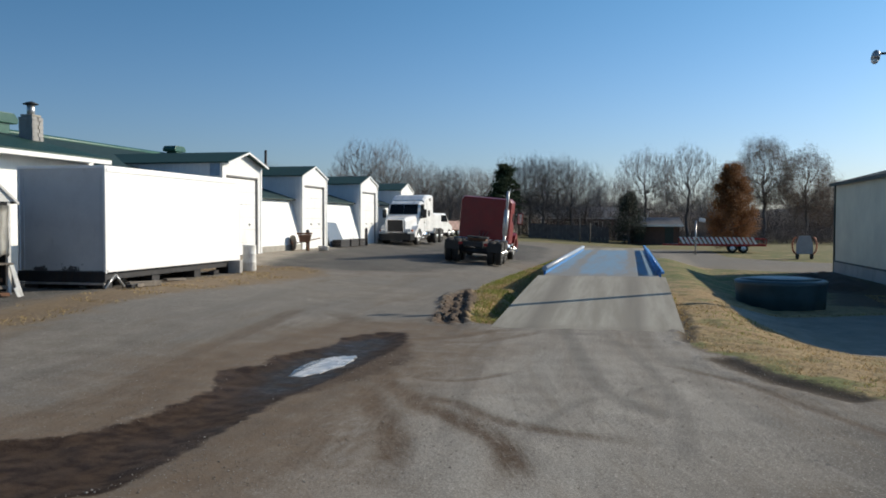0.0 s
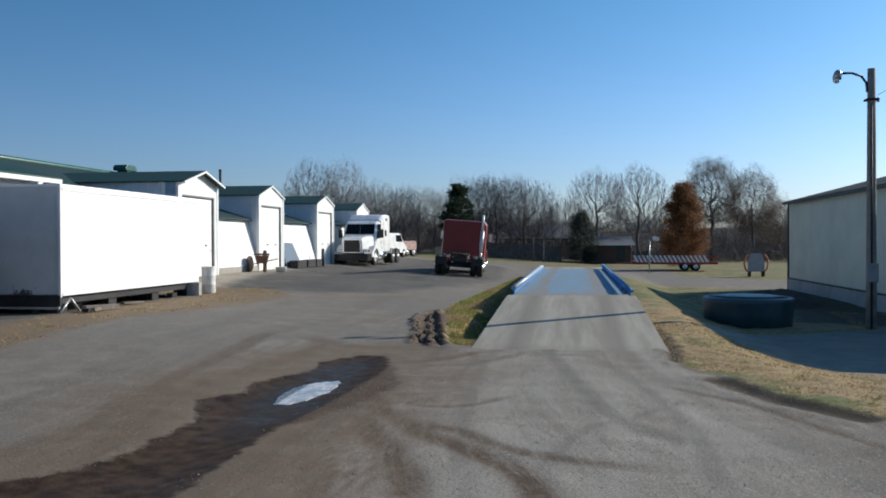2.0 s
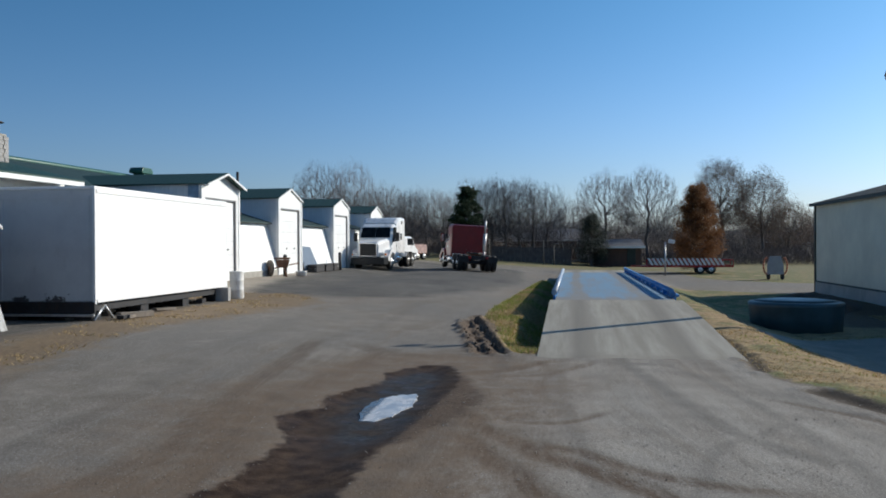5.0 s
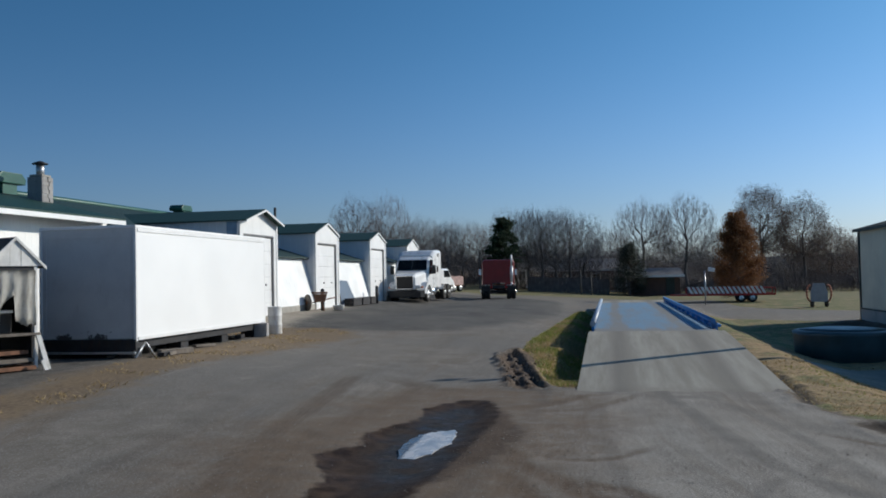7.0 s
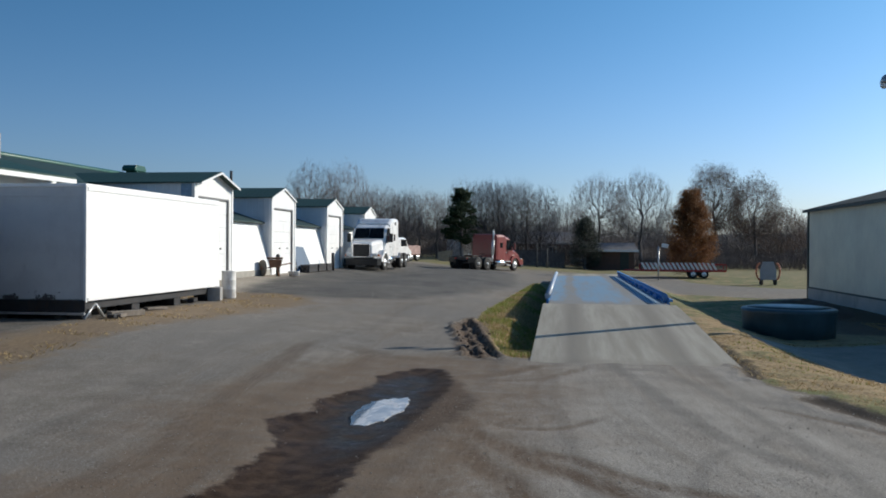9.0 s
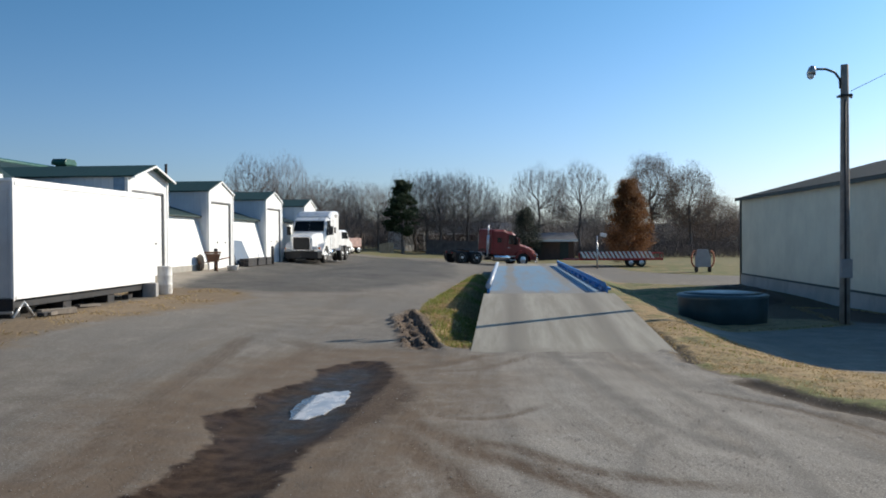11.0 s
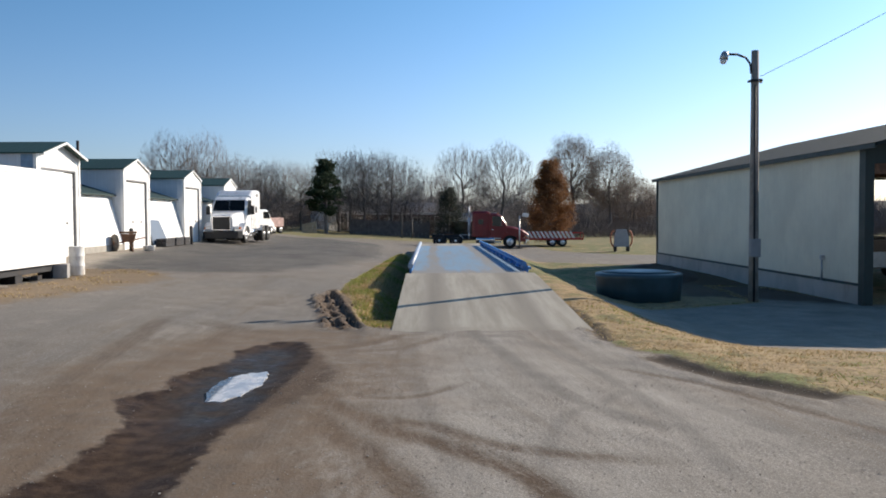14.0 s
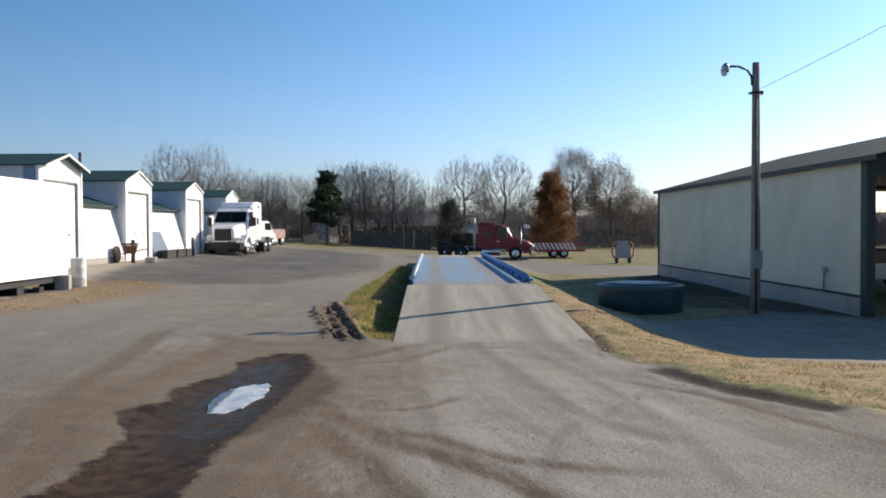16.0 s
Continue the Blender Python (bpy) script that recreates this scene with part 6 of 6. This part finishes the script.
def shed_clutter():
    # rack before the first low wall
    g = gz(-12.6, 35.7)
    t = thing("rusty_cart", "rusty hand cart with a large wheel and a shallow tray", "cart", pose(-12.75, 36.2, g, 0, 0, 20))
    part("tray", prism(bmesh.new(), [(-0.22, 0.42), (0.24, 0.42), (0.34, 0.78), (-0.3, 0.78)], -0.3, 0.3, "y", 0.02), M["rust"], t)
    part("plank", box(-0.36, 0.36, -0.2, 0.2, 0.80, 0.88, 0.015), M["rust"], t, "rust-stained plank across the tray")
    for s in (-1, 1):
        part("leg", tube(bmesh.new(), (0.2, s * 0.24, 0.0), (0.08, s * 0.24, 0.45), 0.03, sides=6), M["rust"], t)
        part("handle", tube(bmesh.new(), (-0.5, s * 0.26, 0.36), (0.75, s * 0.26, 0.62), 0.022, sides=6), M["rust"], t)
    hub = pose(-0.55, 0, 0.39, 0, 90, 24)
    w = part("cart_wheel", lathe(bmesh.new(), [(0.31, -0.04), (0.37, -0.045), (0.39, 0.0), (0.37, 0.045), (0.31, 0.04)], 24, hub), M["wood_grey"], t)
    part("hub", lathe(bmesh.new(), [(0.32, -0.012), (0.10, -0.04), (0.03, -0.08)], 16, hub), M["rust"], w)
    part("hub", lathe(bmesh.new(), [(0.03, 0.08), (0.10, 0.04), (0.32, 0.012)], 16, hub), M["rust"], w)
    low = lambda y, z, out: (FACE_X - 0.06 - (z - 0.34) * (FACE_X - 0.06 - LOW_X) / (ROOF_LOW - 0.34) + out, y, z)
    # added sheet in the blue of shaded wall: a slant-topped shadow made as a shape
    p = thing("shadow_sheet", "blue-grey sheet standing in for a shadow on the white wall", "sheet")
    part("sheet", slab(bmesh.new(), low(41.2, 0.02, 0.24), low(44.3, 0.02, 0.24), low(42.9, 2.0, 0.2), low(41.2, 2.05, 0.2), 0.03), surface("wall_shadow_blue", (0.10, 0.15, 0.22, 1), 0.6, 0, 0.15, 2, (0.3, 0.3, 0.3, 1), 0.3), p)
    for y in (36.75, 46.2):
        g = gz(-12.75, y)
        b = thing("bollard", "dark steel bollard beside a bay door", "bollard", pose(-12.8, y, g), "bay bollards")
        part("pipe", tube(bmesh.new(), (0, 0, -0.1), (0, 0, 0.95), 0.09, sides=14), M["steel_dark"], b)
        part("cap", lathe(bmesh.new(), [(0.09, 0.95), (0.07, 0.99), (0.02, 1.01)], 14), M["steel_dark"], b)
    g = gz(-12.5, 37.6)
    p = thing("white_tub", "low white plastic tub on the apron", "tub", pose(-12.3, 37.6, g))
    part("body", lathe(bmesh.new(), [(0.24, 0), (0.28, 0.2), (0.3, 0.22), (0.26, 0.22), (0.22, 0.06)], 18), M["white_truck"], p)
    for i, (y, l) in enumerate(((42.2, 1.5), (43.9, 1.4), (45.3, 1.0))):
        g = gz(-13, y)
        b = thing("timber_stack", "dark timbers stacked against the shed wall", "timbers", pose(-12.98, y, g), "timber stacks")
        for k in range(2):
            for q in range(2):
                part("timber", box(-0.25 + q * 0.26, -0.01 + q * 0.26, -l / 2 + 0.03 * k, l / 2 - 0.02 * q, k * 0.2, k * 0.2 + 0.19, 0.012), M["steel_dark"], b)
    # planks and scrap under the box
    rnd = random.Random(9)
    for i in range(9):
        x, y = rnd.uniform(-11.6, -9.9), rnd.uniform(17.2, 23.6)
        b = thing("scrap_board", "weathered scrap board lying under the box", "board", pose(x, y, gz(x, y) + 0.02, 0, rnd.uniform(-4, 4), rnd.uniform(60, 120)), "scrap boards")
        l = rnd.uniform(0.5, 1.3)
        part("board", box(-l / 2, l / 2, -0.09, 0.09, 0, rnd.uniform(0.05, 0.14), 0.006), M["wood_grey"] if i % 3 else M["steel_dark"], b)
    # dark timbers added along the middle to make the space under the box dark
    for i in range(4):
        y = 18.2 + 1.7 * i
        b = thing("cribbing", "added dark timbers standing in for shade under the raised box", "timbers", pose(-12.0, y, gz(-12, y)), "cribbing")
        for k in range(2):
            part("timber", box(-0.15, 0.15, -0.8, 0.8, k * 0.17, k * 0.17 + 0.16, 0.01), M["steel_dark"], b)
    for x, y in ((-10.45, 24.1), (-10.9, 24.75)):
        b = thing("concrete_block", "grey concrete block at the end of the box", "block", pose(x, y, gz(x, y), 0, 0, 12), "concrete blocks")
        part("block", box(-0.2, 0.2, -0.2, 0.2, 0, 0.42, 0.015), M["block"], b)


shed_clutter()


# ---- houses and lots beyond ----
M["house_brick"] = surface("house_brick", (0.11, 0.065, 0.05, 1), 0.85, 0, 0.25, 2, (0.05, 0.04, 0.03, 1), 0.4)
M["shingle"] = surface("shingle", (0.17, 0.172, 0.18, 1), 0.95, 0, 0.25, 2, (0.05, 0.05, 0.05, 1), 0.4, spec=0.1)
M["fence_wood"] = surface("fence_wood", (0.17, 0.135, 0.12, 1), 0.9, 0, 0.3, 2, (0.04, 0.03, 0.025, 1), 0.4)


def house(x, y, w, d, wall_h, roof_h, wall_mat, roof_mat, label, turn=0.0, windows=3):
    t = thing("house", label, "house", pose(x, y, gz(x, y) - 0.1, 0, 0, turn), "houses beyond the lot")
    part("wall", box(-w / 2, w / 2, -d / 2, d / 2, 0, wall_h), M[wall_mat], t)
    for s in (-1, 1):
        part("roof", slab(bmesh.new(), (-w / 2 - 0.4, 0, wall_h + roof_h), (w / 2 + 0.4, 0, wall_h + roof_h), (w / 2 + 0.4, s * (d / 2 + 0.5), wall_h - 0.05), (-w / 2 - 0.4, s * (d / 2 + 0.5), wall_h - 0.05), 0.12), M[roof_mat], t)
        part("gable", prism(bmesh.new(), [(-d / 2, wall_h), (d / 2, wall_h), (0, wall_h + roof_h - 0.12)], *sorted((s * w / 2, s * (w / 2 - 0.15))), "x"), M["white_trim"], t)
    part("eave_board", box(-w / 2 - 0.4, w / 2 + 0.4, -d / 2 - 0.53, -d / 2 - 0.5, wall_h - 0.2, wall_h + 0.02), M["white_trim"], t)
    for i in range(windows):
        cx = -w / 2 + (i + 0.6) * w / (windows + 0.2)
        win = part("window", box(cx - 0.55, cx + 0.55, -d / 2 - 0.05, -d / 2 - 0.003, 0.95, 2.05, 0.01), M["white_trim"], t)
        for s in (-1, 1):
            part("pane", box(cx + s * 0.26 - 0.21, cx + s * 0.26 + 0.21, -d / 2 - 0.06, -d / 2 - 0.052, 1.02, 1.98), M["cab_glass"], win)
    part("door", box(w / 2 - 1.5, w / 2 - 0.6, -d / 2 - 0.05, -d / 2 - 0.003, 0.05, 2.05, 0.01), M["dark_trim"], t)


house(ray_x(0.047, 96), 96, 5.0, 6, 2.3, 0.8, "house_brick", "shingle", "low brick house with a grey shingle roof", 4, 0)
house(ray_x(-0.012, 112), 112, 11, 8, 2.5, 1.5, "white_shaded", "shingle", "pale house with grey roof behind trees", -3, 3)
house(ray_x(-0.065, 110), 110, 15, 8, 2.5, 1.4, "house_brick", "shingle", "long dark brick house in the shade of trees", 2, 4)
house(ray_x(-0.117, 104), 104, 3.2, 4, 2.4, 1.3, "white_paint", "shingle", "white house with a bright gable wall", 40, 1)
house(ray_x(0.295, 150), 150, 16, 9, 2.6, 1.6, "white_shaded", "shingle", "pale house far across the field", -12, 3)
house(ray_x(0.245, 170), 170, 13, 9, 2.6, 1.6, "house_brick", "shingle", "far brick house across the field", 8, 3)


def fence():
    t = thing("board_fence", "dark weathered board fence along the back lots", "fence")
    y = 93.0
    xs = np.arange(ray_x(-0.095, y), ray_x(-0.005, y), 0.42)
    rnd = random.Random(3)
    for i, x in enumerate(xs):
        g = gz(x, y)
        part("board", box(x, x + 0.39, y, y + 0.03, g - 0.1, g + 1.65 + rnd.uniform(-0.05, 0.05)), M["fence_wood"], t)
    for z in (0.4, 1.3):
        part("rail", box(xs[0], xs[-1], y + 0.035, y + 0.09, gz(xs[0], y) + z, gz(xs[0], y) + z + 0.09), M["fence_wood"], t)
    for s, h in ((-0.034, 2.5), (-0.022, 2.1)):
        x = ray_x(s, 88)
        p = thing("grey_post", "slim grey post in the lot behind the scale", "post", pose(x, 88, gz(x, 88)), "grey posts")
        part("post", tube(bmesh.new(), (0, 0, -0.1), (0, 0, h), 0.065, 0.05), M["wood_grey"], p)
    x = ray_x(-0.142, 84)
    g = thing("wooden_gate", "pale wooden gate leaning by the trees", "gate", pose(x, 84, gz(x, 84), 0, 0, 25))
    for k in range(7):
        part("board", box(-0.75 + k * 0.22, -0.56 + k * 0.22, -0.02, 0.02, 0.02, 0.95 + 0.04 * k), M["wood_pale"], g)
    part("rail", box(-0.75, 0.76, 0.022, 0.06, 0.25, 0.34), M["wood_pale"], g)
    part("rail", box(-0.75, 0.76, 0.022, 0.06, 0.75, 0.84), M["wood_pale"], g)


M["wood_pale"] = surface("pale_wood", (0.34, 0.28, 0.2, 1), 0.8, 0, 0.25, 3, (0.15, 0.12, 0.09, 1), 0.4)
fence()


# ---- pickup inside the open bay ----
def parked_pickup():
    t = thing("silver_pickup", "silver pickup parked beyond the open bay", "pickup", pose(18.6, 33.0, gz(18.6, 33.0), 0, 0, 200))
    part("body", loft(bmesh.new(), [(-2.6, 0.9, 0.5, 1.05, 0.85), (0.0, 0.93, 0.5, 1.1, 0.86), (0.3, 0.93, 0.5, 1.75, 0.7), (1.3, 0.93, 0.5, 1.75, 0.7), (1.7, 0.93, 0.5, 1.15, 0.85), (2.7, 0.88, 0.5, 1.0, 0.78)], 0.04), M["galv"], t)
    for s in (-1, 1):
        part("side_window", prism(bmesh.new(), [(0.4, 1.15), (1.5, 1.15), (1.25, 1.62), (0.4, 1.62)], *sorted((s * 0.9, s * 0.94))), M["cab_glass"], t)
        for x in (-1.6, 1.75):
            wheel(t, x, s * 0.82, 0.37, False, s)


parked_pickup()


# ---- water in the rut ----
def puddles():
    n = Nodes("water")
    skin = n.noise(5.0, 5, 0.6, n.stretch(1.0, 0.45, 1), 0.6)
    n.bump(skin, 0.04, 0.01)
    sp = n.node("SeparateXYZ")
    n.put(sp.inputs[0], n.coord())
    # the sky's reflection painted as a milky tone, with clear dark water along one side
    clear = n.range(n.math("ADD", n.math("ADD", sp.outputs[0], n.math("MULTIPLY", sp.outputs[1], 0.03)), n.math("MULTIPLY", skin, 0.12)), -1.78, -1.71)
    c = n.mix(clear, (0.085, 0.08, 0.078, 1), n.mix(n.range(skin, 0.35, 0.6), (0.34, 0.33, 0.32, 1), (0.55, 0.54, 0.53, 1)))
    water = n.done(c, n.range(skin, 0.4, 0.6, 0.12, 0.3), 0.0, 0.4)
    corners = [(-2.1, 8.55), (-2.24, 9.3), (-2.2, 10.1), (-1.98, 10.4), (-1.76, 10.5), (-1.66, 10.1), (-1.65, 9.5), (-1.76, 8.85), (-1.93, 8.5)]
    pts = []
    for k, (p, q) in enumerate(zip(corners, corners[1:] + corners[:1])):
        for i in range(7):
            u = i / 7
            x, y = p[0] + (q[0] - p[0]) * u, p[1] + (q[1] - p[1]) * u
            pts.append((x + 0.06 * noise.noise((x * 8, y * 5, 1.5)), y + 0.14 * noise.noise((x * 8, y * 5, 7.5))))
    o = obj("puddle", prism(bmesh.new(), pts, -0.2, -0.042, "z"), water)
    tagged(o, "shallow puddle in a muddy rut, pale sky reflection painted in", "puddle", kind="structure")


puddles()


# ---- grass ----
def grass():
    rnd = random.Random(21)
    cols = {"dry": Sticks(), "green": Sticks()}
    N = 90000
    xs = np.concatenate([np.random.uniform(-2.3, -0.2, N // 3), np.random.uniform(3.3, 13, N)])
    ys = np.concatenate([14.5 + 32 * np.random.rand(N // 3) ** 1.5, 5.5 + 30 * np.random.rand(N) ** 1.4])
    inl = np.minimum(poly_sd(LAWN, xs, ys), -poly_sd(DRIVE, xs, ys))
    inv = np.minimum(poly_sd(VERGE, xs, ys), -poly_sd(MUD, xs, ys))
    rut = line_d(RUT_R, xs, ys)
    zs = ground_z(xs, ys)
    for x, y, z, a, b, r in zip(xs, ys, zs, inl, inv, rut):
        if a > 0.4 and (y > 20 or rnd.random() < 0.45):
            continue
        if max(a, b) < 0.02 + 0.3 * rnd.random() ** 2 or (r < 0.3 and a > 0) or (-0.2 < x < 3.4):
            continue
        g = noise.noise((x * 0.55, y * 0.4, 9.0)) + (0.2 if b > 0 else -0.2)
        st = cols["green" if g + rnd.gauss(0, 0.15) > 0.12 else "dry"]
        h = rnd.uniform(0.015, 0.045) * (2.2 if b > 0 else 1.0)
        an = rnd.uniform(0, 6.28)
        w = rnd.uniform(0.006, 0.014) * (1 + max(0, y - 12) * 0.05)
        lean = Vector((rnd.gauss(0, 0.05), rnd.gauss(0, 0.05), 0))
        k = len(st.v)
        c, s = math.cos(an) * w, math.sin(an) * w
        st.v += [(x - c, y - s, z - 0.01), (x + c, y + s, z - 0.01), (x + lean.x, y + lean.y, z + h)]
        st.f.append((k, k + 1, k + 2))
    for _ in range(9000):
        x, y = rnd.uniform(-12.5, -8.0), rnd.uniform(8, 28)
        if float(poly_sd(DRYGRASS, np.array(x), np.array(y))) < 0.05 or noise.noise((x * 0.9, y * 0.9, 3.0)) < 0.05:
            continue
        st = cols["dry"]
        z, h, w, an = gz(x, y), rnd.uniform(0.02, 0.07), rnd.uniform(0.008, 0.02), rnd.uniform(0, 6.28)
        k = len(st.v)
        c, s = math.cos(an) * w, math.sin(an) * w
        st.v += [(x - c, y - s, z - 0.01), (x + c, y + s, z - 0.01), (x + rnd.gauss(0, 0.08), y + rnd.gauss(0, 0.08), z + h)]
        st.f.append((k, k + 1, k + 2))
    for key, label, mat in (("dry", "short dry tan winter grass", leaf_material("dry_grass", (0.30, 0.21, 0.10, 1), (0.52, 0.40, 0.21, 1), 0.3)),
                            ("green", "tufts of short green grass", leaf_material("green_grass", (0.15, 0.18, 0.035, 1), (0.34, 0.35, 0.10, 1), 0.35))):
        o = new(key + "_grass", cols[key].mesh(key + "_grass", mat))
        tagged(o, label, "grass", kind="stuff")


grass()


def soil_pile():
    """A low heap of dark soil by the cream building's far corner."""
    bm = bmesh.new()
    n = 26
    grid = []
    for j in range(n + 1):
        row = []
        for i in range(n + 1):
            u, w = 2 * i / n - 1, 2 * j / n - 1
            x, y = 10.4 + 1.9 * u, 36.5 + 3.2 * w
            h = 0.42 * max(0.0, 1 - u * u - w * w) ** 0.8 * (1 + 0.7 * noise.noise((x * 1.3, y * 1.3, 0.4))) - 0.06
            row.append(bm.verts.new((x, y, gz(x, y) + h)))
        grid.append(row)
    for j in range(n):
        for i in range(n):
            bm.faces.new((grid[j][i], grid[j][i + 1], grid[j + 1][i + 1], grid[j + 1][i]))
    o = obj("soil_pile", bm, surface("soil", (0.075, 0.05, 0.034, 1), 0.95, 0, 0.35, 4, None, 0, 0.5), smooth=True)
    tagged(o, "low heap of dark soil beside the metal building", "soil pile", kind="stuff")


soil_pile()


def clods():
    """Loose clods of mud in the ruts beside the ramp."""
    rnd = random.Random(6)
    bm = bmesh.new()
    for _ in range(50):
        x, y = rnd.uniform(-2.2, -0.9), rnd.uniform(14.7, 20.5)
        if float(poly_sd(MUD, np.array(x), np.array(y))) < -0.05:
            continue
        s = rnd.uniform(0.015, 0.045)
        vs = bmesh.ops.create_icosphere(bm, subdivisions=1, radius=s)["verts"]
        for v in vs:
            v.co *= 1 + rnd.uniform(-0.25, 0.25)
        bmesh.ops.transform(bm, matrix=pose(x, y, gz(x, y) + 0.02 + 0.2 * s, rnd.uniform(0, 90), 0, rnd.uniform(0, 360)) @ Matrix.Diagonal((1, 1.5, 0.7, 1)), verts=vs)
    o = obj("mud_clods", bm, surface("mud", (0.11, 0.078, 0.055, 1), 0.95, 0, 0.4, 8, None, 0, 0.4))
    tagged(o, "dark clods of churned mud beside the ramp", "mud", kind="stuff")


clods()


def stones():
    """Loose gravel on the near yard."""
    rnd = random.Random(17)
    v, f = [], []
    octa = ((1, 0, 0), (-1, 0, 0), (0, 1, 0), (0, -1, 0), (0, 0, 1), (0, 0, -1))
    tri = ((0, 2, 4), (2, 1, 4), (1, 3, 4), (3, 0, 4), (2, 0, 5), (1, 2, 5), (3, 1, 5), (0, 3, 5))
    N = 16000
    xs, ys = np.random.uniform(-6, 7, N), 1.5 + 9 * np.random.rand(N) ** 1.6
    keep = (poly_sd(LAWN, xs, ys) < 0.3) & (poly_sd(WET, xs, ys) < 0.15)
    zs = ground_z(xs, ys)
    for x, y, z, ok in zip(xs, ys, zs, keep):
        if not ok or (y > 14 and -0.3 < x < 3.6) or noise.noise((x * 0.5, y * 0.35, 2.0)) < rnd.uniform(-0.6, 0.25):
            continue
        s, a = rnd.uniform(0.003, 0.008) * (1.7 if rnd.random() < 0.05 else 1), rnd.uniform(0, 6.28)
        k, c, d = len(v), math.cos(a), math.sin(a)
        for p, q, r in octa:
            p, q = p * s * rnd.uniform(0.7, 1.5), q * s * rnd.uniform(0.7, 1.3)
            v.append((x + c * p - d * q, y + d * p + c * q, z + 0.002 + r * s * 0.6))
        f += [(k + i, k + j, k + m) for i, j, m in tri]
    me = bpy.data.meshes.new("gravel")
    me.from_pydata(v, [], f)
    me.materials.append(leaf_material("gravel_stones", (0.13, 0.11, 0.09, 1), (0.42, 0.39, 0.34, 1)))
    tagged(new("gravel", me), "loose pale gravel scattered on the yard", "gravel", kind="stuff")


stones()


# ---- what moves ----
# seconds, place of the tandem axle, heading in degrees to the right of the scale's line
RED_PATH = [(0.0, -4.1, 34.4, -2), (0.75, -4.12, 37.6, -3), (1.5, -4.2, 40.6, -4), (2.5, -4.3, 44.0, -5), (3.0, -4.4, 45.6, -7), (4.2, -5.1, 49.6, -12), (5.5, -6.2, 53.9, -20),
            (6.3, -6.9, 57.0, -17), (7.0, -7.5, 59.7, -8), (7.6, -7.9, 62.0, 0), (8.2, -8.0, 64.2, 11), (9.2, -6.8, 66.6, 31), (10.3, -4.7, 68.0, 49), (11.0, -3.2, 68.5, 61),
            (11.8, -1.9, 68.8, 74), (12.5, -0.75, 68.8, 83), (13.0, 0.1, 68.7, 88), (13.6, 1.2, 68.4, 92), (14.3, 2.05, 68.0, 94), (16.0, 2.15, 67.9, 94)]


def on_ground(x, y, heading):
    """The truck's pose with its wheels on the ground."""
    f = Vector((math.sin(radians(heading)), math.cos(radians(heading)), 0))
    left = Vector((-f.y, f.x, 0))
    p = Vector((x, y, 0))
    zr, zf = gz(*p.xy), gz(*(p + f * 5).xy)
    zl, zq = gz(*(p + left).xy), gz(*(p - left).xy)
    ax = (f * 5 + Vector((0, 0, zf - zr))).normalized()
    side = (left * 2 + Vector((0, 0, zl - zq))).normalized()
    up = ax.cross(side).normalized()
    side = up.cross(ax)
    m = Matrix((ax, side, up)).transposed().to_4x4()
    return Matrix.Translation((x, y, zr + 0.01)) @ m


def motions():
    walk(RED_TRUCK, [(t, on_ground(x, y, h)) for t, x, y, h in RED_PATH])
    # wheels roll with the distance driven
    ts = np.arange(0, 16.01, 0.2)
    px = np.interp(ts, [r[0] for r in RED_PATH], [r[1] for r in RED_PATH])
    py = np.interp(ts, [r[0] for r in RED_PATH], [r[2] for r in RED_PATH])
    roll = np.concatenate([[0], np.cumsum(np.hypot(np.diff(px), np.diff(py)))]) / 0.51
    for w in RED_WHEELS:
        x, y, z = w.matrix_basis.translation
        walk(w, [(float(round(t, 1)), Matrix.Translation((x, y, z)) @ Matrix.Rotation(float(a), 4, "Y")) for t, a in zip(ts, roll)])


motions()
